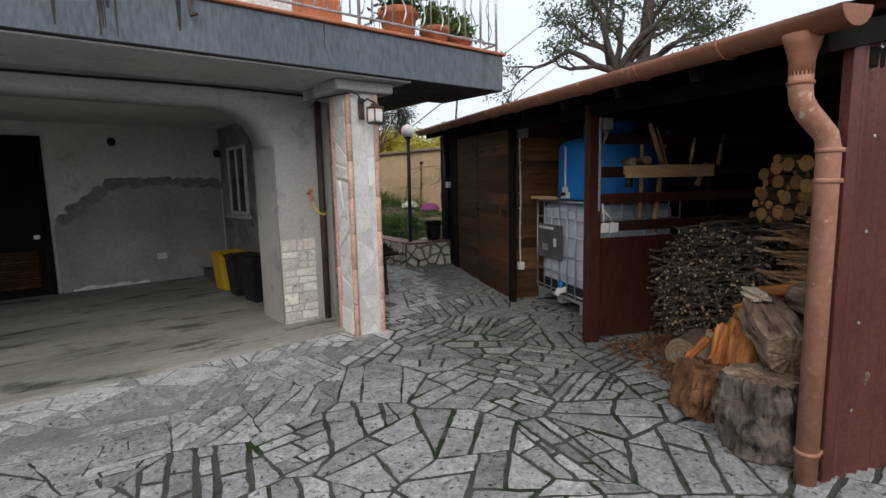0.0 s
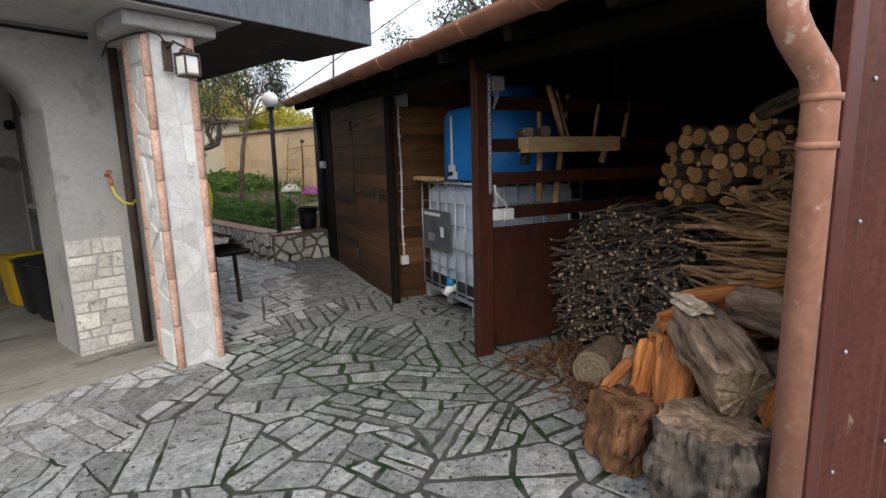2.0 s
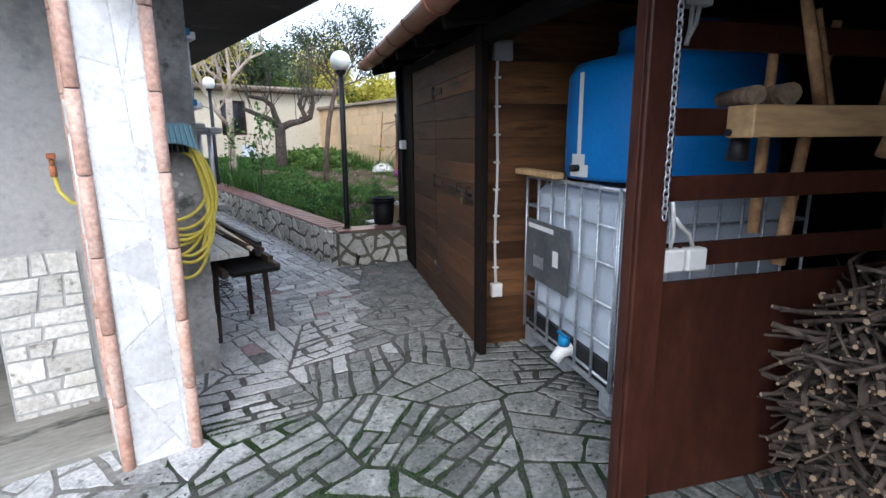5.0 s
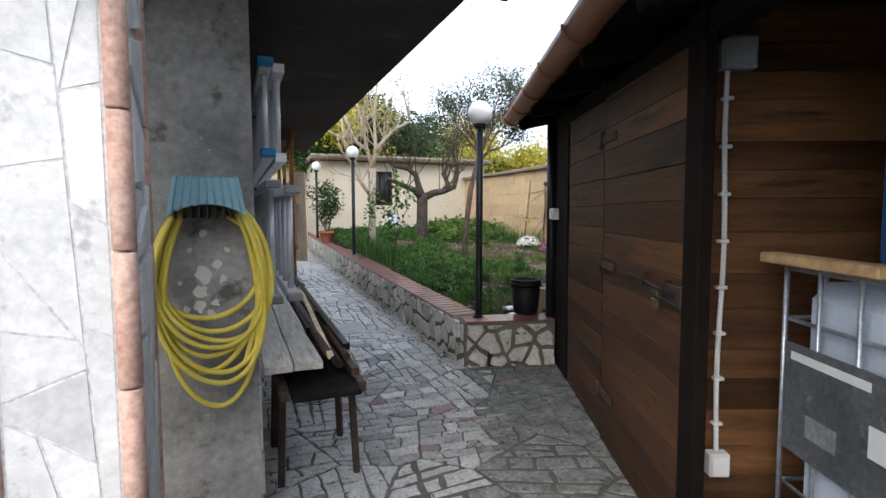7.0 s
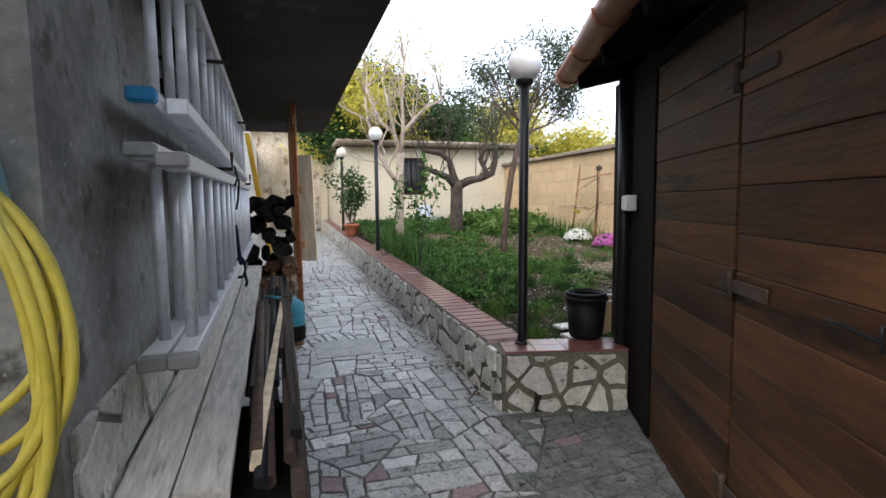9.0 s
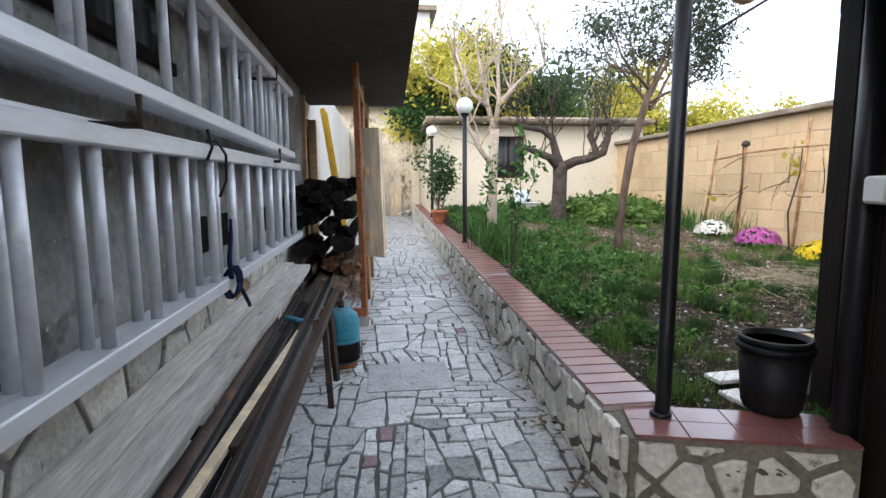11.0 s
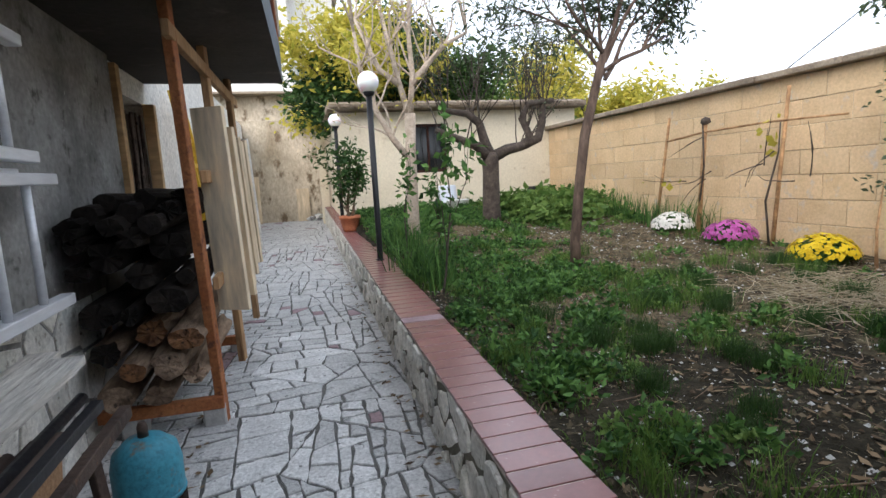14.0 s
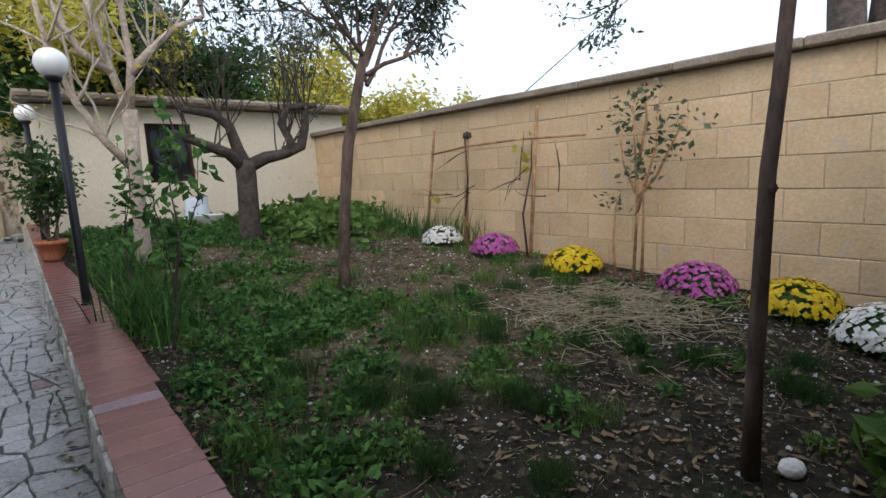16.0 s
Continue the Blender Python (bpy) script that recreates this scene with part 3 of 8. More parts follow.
# ---- house ----
# front wall of the porch with a flat arch: outline of the opening, then the wall round it
R = 0.5
arch = [(2.08, -0.05)] + [(2.08 - R + R * math.cos(t), 1.86 + 0.44 * math.sin(t)) for t in [i * math.pi / 2 / 10 for i in range(11)]]
arch += [(-2.9 + R * math.cos(t), 1.86 + 0.44 * math.sin(t)) for t in [math.pi / 2 + i * math.pi / 2 / 10 for i in range(11)]] + [(-3.4, -0.05)]
bm = B()
y0, y1, ztop = 5.25, 5.85, 2.478
front, back = [], []
for y, store in ((y0, front), (y1, back)):
    top = []
    for x, z in arch:
        store.append(bm.verts.new((x, y, z)))
        top.append(bm.verts.new((x, y, ztop)))
    for i in range(1, len(arch) - 2):
        vs = (store[i], store[i + 1], top[i + 1], top[i])
        bm.faces.new(vs if y == y0 else vs[::-1])
for i in range(len(arch) - 1):
    bm.faces.new((front[i], back[i], back[i + 1], front[i + 1])).smooth = True
box(bm, 2.081, 2.698, y0, y1, -0.06, ztop)
box(bm, -6, -3.401, y0, y1, -0.06, ztop)
tagged(part("wall_porch_front", bm, "render"), "grey cement rendered wall with a wide rounded arch", "wall", kind="structure")
bm = B()
box(bm, -6, 2.7, 9.2, 9.45, -0.06, 2.5)
wall_back = tagged(part("wall_porch_back", bm, "plaster"), "grey-beige plastered back wall with a damp patch", "wall", kind="structure")
# damp cement patch with a lobed upper edge
bm = B()
pts = [(0.33, 0.02)] + [(0.36 + 2.32 * k / 60, 0.98 + 0.62 * min(1, k / 20) + 0.05 * noise.noise((k * 0.33, 1, 0)) + 0.03 * abs(math.sin(k * 0.7)) - 0.05 * min(1, max(0, (k - 40) / 20))) for k in range(61)] + [(2.69, 0.02)]
for (xa, za), (xb, zb) in zip(pts[1:-1], pts[2:-1]):
    if xb - xa > 1e-4:
        bm.faces.new([bm.verts.new((x, 9.196, z)) for x, z in ((xa, 0.013), (xb, 0.013), (xb, zb), (xa, za))])
rim = B()
for k, (x, z) in enumerate(pts[4:-2:2]):
    r = rng.uniform(0.05, 0.1)
    c = [rim.verts.new((x + r * 1.2 * math.cos(a) * rng.uniform(0.85, 1.1), 9.1955 - 0.0004 * (k % 6), z - 0.03 + r * math.sin(a) * rng.uniform(0.85, 1.1))) for a in [i * math.pi / 7 for i in range(14)]]
    rim.faces.new(c)
part("damp_rim", rim, "damp_rim", wall_back, "dark lobed rim of the damp patch")
part("damp_patch", bm, "damp", wall_back, "darker damp cement patch with a lobed edge")
bm = B()
for k in range(40):
    x = 0.5 + 1.0 * k / 40
    h = 0.06 + 0.05 * noise.noise((x * 5, 0, 2)) + 0.02 * noise.noise((x * 22, 0, 2))
    if h > 0.03:
        bm.faces.new([bm.verts.new(p) for p in ((x, 9.192, 0.014), (x + 0.025, 9.192, 0.014), (x + 0.025, 9.192, h), (x, 9.192, h))])
part("salt_bloom", bm, "white", wall_back, "white flaking salt bloom at the foot")
bm = B()
box(bm, 2.7, 3.15, 5.25, 11.05, -0.06, 2.5)
wall_side = tagged(part("wall_side", bm, "render_dark"), "rough grey cement house wall beside the path", "wall", kind="structure")
bm = B()
box(bm, 2.7, 3.1, 12.1, 21, -0.06, 3.1)
box(bm, 2.7, 3.1, 11.05, 12.1, 2.3, 3.0)
tagged(part("wall_lane", bm, "white"), "white plastered wall along the end of the path", "wall", kind="structure")
bm = B()
box(bm, -6, -5.7, 5.86, 9.2, -0.06, 2.5)
tagged(part("wall_porch_end", bm, "plaster"), "grey plastered end wall of the porch", "wall", kind="structure")
# slab: balcony in front, eave along the path
bm = B()
box(bm, -7, 4.35, 4.2, 5.25, 2.48, 2.86, 0.008)
q = [(-7, 5.25), (4.165, 5.25), (4.3, 12.15), (-7, 12.15)]
lo, hi = [bm.verts.new((x, y, 2.5)) for x, y in q], [bm.verts.new((x, y, 2.84)) for x, y in q]
for i in range(4):
    bm.faces.new((lo[i], lo[(i + 1) % 4], hi[(i + 1) % 4], hi[i]))
bm.faces.new(hi)
bm.faces.new(lo[::-1])
slab = tagged(part("ceiling_slab", bm, ["slabpaint", "soffit"]), "blue-grey painted concrete balcony slab with shade painted into its weathered underside", "balcony", kind="structure")
# downward faces take the darker tone, shade put into colour
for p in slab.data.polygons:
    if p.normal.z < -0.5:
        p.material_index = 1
bm = B()
box(bm, -7, 4.38, 4.17, 4.5, 2.864, 2.895, 0.008)
box(bm, 4.0, 4.3, 4.5, 12.18, 2.864, 2.895, 0.008)
tagged(part("trim_balcony", bm, "pot"), "brown clay tile edge of the balcony", "trim", kind="structure")
bm = B()
box(bm, -6, 3.0, 5.6, 5.9, 2.844, 5.4)
box(bm, 2.7, 3.0, 5.9, 7.5, 2.844, 5.4)
tagged(part("wall_upper", bm, "white"), "white upper storey wall behind the balcony", "wall", kind="structure")
bm = B()
box(bm, -6.4, 3.3, 5.3, 7.7, 5.4, 5.52)
tagged(part("roof_house", bm, "cap"), "flat overhanging house roof", "roof", kind="structure")
bm = B()
box(bm, -5.69, 2.69, 5.86, 9.19, 2.44, 2.494)
tagged(part("ceiling_porch", bm, "plaster"), "pale plastered porch ceiling", "ceiling", kind="structure")
bm = B()
box(bm, -6.9, 3.1, 4.24, 5.24, 2.462, 2.4755)
tagged(part("ceiling_balcony", bm, "render"), "grey rendered underside of the balcony", "ceiling", kind="structure")
# the beam over the pillar
bm = B()
box(bm, 2.36, 2.98, 4.38, 4.86, 2.36, 2.4595, 0.01)
box(bm, 2.42, 2.9, 4.862, 5.248, 2.36, 2.4595, 0.006)
tagged(part("lintel", bm, "render"), "grey concrete capital and lintel over the pillar", "lintel", kind="structure")

# ---- pillar of marble shards with terracotta corner tiles ----
pillar = thing("pillar", "square porch pillar clad in white marble shards with terracotta corners", "pillar")
bm = B()
box(bm, 2.5, 2.81, 4.45, 4.76, -0.06, 2.36)
part("core", bm, "pilmortar", pillar)
tile_me = None
for cx, cy, a in ((2.5, 4.45, 0), (2.81, 4.45, 90), (2.81, 4.76, 180), (2.5, 4.76, 270)):
    for k in range(7):
        z0 = -0.05 + 0.352 * k
        z1 = min(2.355, z0 + 0.346)
        b = B()
        lathe(b, [(0.026, 0), (0.029, 0.004), (0.029, z1 - z0 - 0.004), (0.026, z1 - z0)], 14)
        part("corner_tile", b, "terracotta", pillar, m=pose(cx + 0.004 * (1 if a in (0, 270) else -1), cy + 0.004 * (1 if a in (0, 90) else -1), z0), smooth=False)
faces4 = [(lambda a, b, h: (2.5 + a, 4.45 - h, b)), (lambda a, b, h: (2.81 + h, 4.45 + a, b)), (lambda a, b, h: (2.5 - h, 4.45 + a, b)), (lambda a, b, h: (2.5 + a, 4.76 + h, b))]
for i, put in enumerate(faces4):
    for p in shards([(0.035, -0.04), (0.275, -0.04), (0.275, 2.35), (0.035, 2.35)], 0.045, rng, 0.5):
        s = shrink(p, rng.uniform(0.008, 0.02) if i else rng.uniform(0.002, 0.006))
        if s:
            b = B()
            prism(b, s, put, -0.005, rng.uniform(0.0008, 0.003) if i == 0 else rng.uniform(0.01, 0.026), 0.0005 if i == 0 else 0.008)
            part("marble_shard", b, "marble", pillar)

# ---- stone facing at the foot of the arch pier ----
pier = tagged(new("stone_facing"), "low pale stone facing on the arch pier", "facing", kind="structure")
b = B()
box(b, 2.08, 2.475, 5.244, 5.27, -0.04, 0.925)
part("mortar_bed", b, "render", pier)
for p in slabs([(2.085, -0.02), (2.47, -0.02), (2.47, 0.92), (2.085, 0.92)], 0.0, 0.13, 0.17):
    s = shrink(p, 0.007)
    if s:
        b = B()
        prism(b, s, lambda a, c, h: (a, 5.244 - h, c), -0.004, rng.uniform(0.005, 0.013), 0.004)
        part("facing_stone", b, "wallstone", pier)

# ---- facing along the side wall, below the ladders ----
side_face = tagged(new("side_facing"), "flat pale stones set in grey mortar low on the house wall", "facing", kind="structure")
for p in cells([(5.28, 0.02), (10.4, 0.2), (10.4, 0.98), (5.28, 0.98)], 0.27, 0.36):
    s = shrink(p, 0.012)
    if s:
        b = B()
        prism(b, s, lambda a, c, h: (3.15 + h, a, c), -0.004, rng.uniform(0.008, 0.016), 0.004)
        part("facing_stone", b, "rustystone" if rng.random() < 0.05 else "wallstone", side_face)

# ---- block wall of the garden ----
wall_garden = tagged(new("wall_garden"), "tall garden wall of yellow tuff blocks with a dark coping", "wall", kind="structure")
bm = B()
box(bm, 9.32, 9.55, 2.0, 16.6, -0.05, 2.36)
part("core", bm, "mortar", wall_garden)
for row in range(8):
    z0 = 0.36 + 0.25 * row
    off = 0.25 * (row % 2)
    y = 2.0 + off
    while y < 16.45:
        yl = min(y + 0.5, 16.5)
        b = B()
        j = 0.004
        box(b, 9.312 + rng.uniform(-0.003, 0.003), 9.4, y + j, yl - j, z0 + j, z0 + 0.25 - j, 0.004)
        part("block", b, "block", wall_garden)
        y += 0.5
y = 2.0
while y < 16.5:
    b = B()
    box(b, 9.22, 9.62, y + 0.003, min(y + 0.95, 16.6) - 0.003, 2.364, 2.43 + rng.uniform(0, 0.012), 0.012)
    part("coping_stone", b, "cap", wall_garden)
    y += 0.95

# ---- far outbuilding ----
bm = B()
box(bm, 5.12, 6.49, 16.5, 16.75, 0.2, 2.78)
box(bm, 7.15, 9.9, 16.5, 16.75, 0.2, 2.78)
box(bm, 6.49, 7.15, 16.5, 16.75, 0.2, 1.64)
box(bm, 6.49, 7.15, 16.5, 16.75, 2.55, 2.78)
box(bm, 5.12, 5.37, 16.75, 20.9, 0.2, 2.78)
tagged(part("wall_far", bm, "cream"), "pale cream outbuilding wall at the end of the garden", "wall", kind="structure")
bm = B()
box(bm, 4.95, 10.0, 16.2, 21.2, 2.8, 2.9, 0.01)
for k in range(25):
    beam(bm, (5.05 + 0.2 * k, 16.15, 2.86), (5.05 + 0.2 * k, 16.4, 2.93), 0.16, 0.05)
tagged(part("roof_far", bm, "cap"), "low dark tiled roof edge of the outbuilding", "roof", kind="structure")
win = thing("window_1", "small dark window with a brown frame and bars", "window", kind="structure")
bm = B()
for a in ((6.492, 6.545, 1.642, 2.548), (7.095, 7.148, 1.642, 2.548), (6.545, 7.095, 1.642, 1.69), (6.545, 7.095, 2.5, 2.548), (6.8, 6.84, 1.69, 2.5)):
    box(bm, a[0], a[1], 16.56, 16.62, a[2], a[3], 0.004)
win_frame = part("window_frame", bm, "redwood", win)
bm = B()
box(bm, 6.545, 6.8, 16.6, 16.606, 1.69, 2.5)
part("pane", bm, "glass", win_frame)
bm = B()
box(bm, 6.84, 7.095, 16.6, 16.606, 1.69, 2.5)
part("pane", bm, "glass", win_frame)
for k in range(5):
    bm = B()
    tube(bm, [(6.56 + 0.13 * k, 16.53, 1.645), (6.56 + 0.13 * k, 16.53, 2.545)], 0.008, 6)
    part("bar", bm, "blackmetal", win_frame)
# end of the path
bm = B()
box(bm, 2.5, 5.11, 21, 21.25, 0.2, 3.2)
tagged(part("wall_end", bm, "dirty"), "stained cream wall closing the path", "wall", kind="structure")
lean = thing("lean_to", "old lean-to with stained wall and dark clay roof", "lean-to")
bm = B()
box(bm, 2.2, 4.9, 21.9, 22.1, 2.4, 3.95)
part("wall", bm, "dirty", lean)
bm = B()
box(bm, 2.1, 5.0, 21.5, 22.3, 3.955, 4.02, 0.01)
part("coping", bm, "cap", lean)
for k in range(9):
    bm = B()
    x = 4.42 + 0.1 * k
    tube(bm, [(x, 20.5, 3.3), (x, 22.4, 3.75)], 0.05, 8)
    part("roof_tile", bm, "roofclay", lean)
bm = B()
beam_x = (4.4, 5.3)
box(bm, beam_x[0], beam_x[1], 20.52, 20.62, 3.14, 3.25, 0.008)
part("beam", bm, "shedpost", lean)
home = thing("neighbour_house", "tall pale plastered neighbouring house beyond the path", "house")
bm = B()
box(bm, -4, 4.5, 27, 34, 0, 9.3)
part("wall", bm, "white", home)
bm = B()
box(bm, -4.4, 4.9, 26.6, 34.4, 9.304, 9.55, 0.03)
part("roof", bm, "cap", home)
bm = B()
box(bm, 2.0, 5.6, 23, 23.3, 0.2, 4.1)
tagged(part("wall_behind", bm, "dirty"), "streaked white wall behind the end wall", "wall", kind="structure")
bm = B()
box(bm, 1.9, 5.7, 22.9, 23.5, 4.1, 4.2, 0.01)
tagged(part("coping_behind", bm, "white"), "white coping of the wall behind", "trim", kind="structure")
gatepost = thing("gate_pillar", "narrow cream plastered pillar at the end of the planter", "pillar")
bm = B()
box(bm, 4.88, 5.08, 19.9, 20.1, 0.4, 3.1, 0.012)
part("shaft", bm, "cream", gatepost)
bm = B()
box(bm, 4.6, 5.1, 19.7, 20.4, 3.1, 3.2, 0.012)
part("cap", bm, "cap", gatepost)
house2 = thing("neighbour_house", "tall white neighbouring house with a few shuttered windows", "house")
bm = B()
box(bm, 1.5, 6.2, 28, 34, 0.2, 8.8)
part("wall", bm, "white", house2)
bm = B()
box(bm, 1.2, 6.5, 27.7, 34.3, 8.8, 9.0)
part("roof", bm, "cap", house2)

# ---- planter wall ----
planter = tagged(new("planter_wall"), "low planter wall faced with white stones and capped with red tiles", "planter", kind="structure")
A0, A1, A2 = Vector((4.955, 7.04)), Vector((5.75, 6.83)), Vector((4.93, 20.8))
bm = B()
box(bm, 4.95, 5.2, 7.06, 20.8, -0.06, 0.2)
rows = []
for k in range(15):
    y = 7.06 + (20.8 - 7.06) * k / 14
    rows.append([bm.verts.new((x, y, z)) for x, z in ((4.95, 0.2), (4.95, gz(y) + 0.388), (5.2, gz(y) + 0.388), (5.2, 0.2))])
for p, q in zip(rows, rows[1:]):
    for i in range(3):
        bm.faces.new((p[i], p[i + 1], q[i + 1], q[i]))
bm.faces.new(rows[0])
n = Vector((0.21, 0.82)).normalized()
c = [A0 + n * 0.02 + Vector((0.02, 0)), A1 + n * 0.02, A1 + n * 0.28, A0 + n * 0.28 + Vector((0.02, 0))]
lo, hi = [bm.verts.new((*p, -0.06)) for p in c], [bm.verts.new((*p, 0.4655)) for p in c]
for i in range(4):
    bm.faces.new((lo[i], lo[(i + 1) % 4], hi[(i + 1) % 4], hi[i]))
bm.faces.new(hi)
part("core", bm, "stonemortar", planter)


def facing(poly, put, size, parent, material="wallstone", gap=(0.013, 0.026), proud=(0.006, 0.026), skew=0.45):
    for p in cells(poly, size, 0.38):
        s = shrink(p, rng.uniform(*gap))
        if s and area(s) > 0.001:
            s = ragged(s, 0.008)
            b = B()
            prism(b, s, put, -0.006, rng.uniform(*proud), 0.008)
            part("facing_stone", b, material, parent)


facing([(7.06, -0.03), (12.6, -0.03), (12.6, 0.407), (7.06, 0.407)], lambda a, b_, h: (4.95 - h, a, gz(a) + b_), 0.175, planter)
far = B()
for p in cells([(12.6, -0.03), (20.8, -0.03), (20.8, 0.407), (12.6, 0.407)], 0.175, 0.38):
    s = shrink(p, 0.014)
    if s:
        prism(far, s, lambda a, b_, h: (4.95 - h, a, gz(a) + b_), -0.006, rng.uniform(0.008, 0.03), 0.008)
tagged(part("far_facing_stones", far, "wallstone", planter), kind="stuff")
d = (A1 - A0).normalized()
facing([(0.0, -0.05), (0.83, -0.05), (0.83, 0.462), (0.0, 0.462)], lambda a, b_, h: (A0.x + d.x * a - n.x * (h - 0.02), A0.y + d.y * a - n.y * (h - 0.02), b_), 0.18, planter)
# cap tiles along the path and over the short return
b = B()
rows = []
for k in range(15):
    y = 7.3 + (20.7 - 7.3) * k / 14
    rows.append([b.verts.new((x, y, gz(y) + dz)) for x, dz in ((4.945, 0.389), (4.945, 0.4135), (5.2, 0.4135), (5.2, 0.389))])
for p, q in zip(rows, rows[1:]):
    for i in range(4):
        b.faces.new((p[i], p[(i + 1) % 4], q[(i + 1) % 4], q[i]))
b.faces.new(rows[0])
b.faces.new(rows[-1][::-1])
part("grout_bed", b, "grout", planter)
y = 7.3
while y < 20.65:
    b = B()
    w = 0.115
    z = gz(y + w / 2) + 0.392
    box(b, 4.94 + rng.uniform(0, 0.004), 5.215 + (0.03 if y > 10.2 else 0) + rng.uniform(0, 0.008), y + 0.0015, y + w - 0.0015, z + 0.013, z + 0.0245, 0.0015)
    part("cap_tile", b, "paver_red" if 9.96 < y < 10.15 else "tile", planter)
    y += w
for k in range(4):
    for j in range(2):
        a0, a1 = 0.005 + 0.205 * k, 0.005 + 0.205 * (k + 1) - 0.004
        q = [(a0, 0.012 + 0.145 * j), (a1, 0.012 + 0.145 * j), (a1, 0.012 + 0.145 * (j + 1) - 0.004), (a0, 0.012 + 0.145 * (j + 1) - 0.004)]
        b = B()
        prism(b, q, lambda s_, t_, h: (A0.x + d.x * s_ + n.x * t_, A0.y + d.y * s_ + n.y * t_, h), 0.4655, 0.478, 0.002)
        part("cap_tile", b, "tile", planter)

# ---- garden soil ----
def humus_shade(x, y):
    """Above nought where the soil is dark and the shed's shade is put into its colour."""
    h = 9.1 + 0.2 * (x - 6.5) - y + 0.7 * noise.noise((x * 0.9, y * 0.9, 21)) + 0.5 * noise.noise((x * 3.1, y * 3.1, 4))
    return max(h, 5.75 - x + 0.5 * noise.noise((x * 1.5, y * 1.5, 8)))


verts, faces, slots = [], [], []
nx, ny = 90, 200
for j in range(ny + 1):
    for i in range(nx + 1):
        x, y = 5.15 + 4.2 * i / nx, 7.0 + 9.55 * j / ny
        verts.append((x, y, soil(x, y) - (0.05 if i == 0 else 0)))
for j in range(ny):
    for i in range(nx):
        k = j * (nx + 1) + i
        faces.append((k, k + 1, k + nx + 2, k + nx + 1))
        x, y = verts[k][0], verts[k][1]
        # second slot: the darker soil that also carries painted shade
        slots.append(1 if humus_shade(x, y) > 0 else 0)
verts += [(5.15, 7.0, -0.06), (9.35, 7.0, -0.06)]
faces.append((0, len(verts) - 2, len(verts) - 1, nx))
slots.append(1)
tagged(raw("garden_ground", verts, faces, ["soil", "humus_shade"], smooth=True, slots=slots), "raised garden bed of bare dark soil with shade painted in near the shed", "soil", kind="structure")

# ---- shed (local axes: x into the shed, y along its front) ----
def gut(u):
    """Height of the eave, which rises with the ground."""
    return 2.1 + 0.03 * u


def shed_part(name, b, material, parent=None, label="", smooth=False):
    return part(name, b, material, parent, label, smooth, None if parent else SHED)


roof = thing("roof_shed", "low lean-to shed roof of brown corrugated sheet on dark rafters", "roof", kind="structure", m=SHED)
bm = B()
n = 120
top, bot = [], []
for k in range(n + 1):
    u = -0.1 + 7.6 * k / n
    w = 0.018 * math.cos(k * math.pi / 2)
    top.append([bm.verts.new((v, u, gut(u) + 0.09 + 0.2 * (v + 0.12) + w)) for v in (-0.12, 3.05)])
    bot.append([bm.verts.new((v, u, gut(u) + 0.06 + 0.2 * (v + 0.12) + w)) for v in (-0.12, 3.05)])
for a, b in ((top, top[1:]), (bot[1:], bot)):
    for p, q in zip(a, b):
        bm.faces.new((p[0], p[1], q[1], q[0]))
part("roof_sheet", bm, "sheet", roof)
# rafters, purlins and lining get the roof's shade as colour
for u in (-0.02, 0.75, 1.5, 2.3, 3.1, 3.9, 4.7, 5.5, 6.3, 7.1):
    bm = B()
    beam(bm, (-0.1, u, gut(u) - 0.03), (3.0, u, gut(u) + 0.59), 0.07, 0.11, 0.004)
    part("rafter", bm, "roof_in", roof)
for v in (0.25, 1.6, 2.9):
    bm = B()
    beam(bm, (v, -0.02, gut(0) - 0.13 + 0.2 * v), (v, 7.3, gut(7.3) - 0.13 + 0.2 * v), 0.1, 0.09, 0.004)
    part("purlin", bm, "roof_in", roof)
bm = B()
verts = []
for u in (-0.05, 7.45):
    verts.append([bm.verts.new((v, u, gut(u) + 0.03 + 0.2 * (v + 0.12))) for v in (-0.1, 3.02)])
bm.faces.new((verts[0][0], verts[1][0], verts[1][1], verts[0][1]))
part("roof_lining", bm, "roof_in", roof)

gutter = thing("gutter", "half-round copper-brown gutter along the shed eave", "gutter", m=SHED)
bm = B()
rows = []
for u in [-0.2 + 7.65 * k / 12 for k in range(13)]:
    ring = []
    for r in (0.085, 0.079):
        for t in range(11):
            a = math.pi + math.pi * t / 10
            ring.append(bm.verts.new((-0.14 + r * math.cos(a), u, gut(u) + 0.075 + r * math.sin(a))))
    rows.append(ring)
for p, q in zip(rows, rows[1:]):
    for i in range(10):
        bm.faces.new((p[i], p[i + 1], q[i + 1], q[i])).smooth = True
        bm.faces.new((p[11 + i], q[11 + i], q[12 + i], p[12 + i])).smooth = True
    bm.faces.new((p[0], q[0], q[11], p[11]))
    bm.faces.new((p[10], p[21], q[21], q[10]))
for r in (rows[0], rows[-1]):
    for i in range(10):
        bm.faces.new((r[i], r[i + 1], r[12 + i], r[11 + i]))
channel_part = part("channel", bm, "copper", gutter)
for u in (-0.2, 7.45):
    bm = B()
    c = [bm.verts.new((-0.14 + 0.082 * math.cos(math.pi + math.pi * t / 10), u, gut(u) + 0.075 + 0.082 * math.sin(math.pi + math.pi * t / 10))) for t in range(11)]
    bm.faces.new(c)
    part("end_cap", bm, "copper", channel_part)
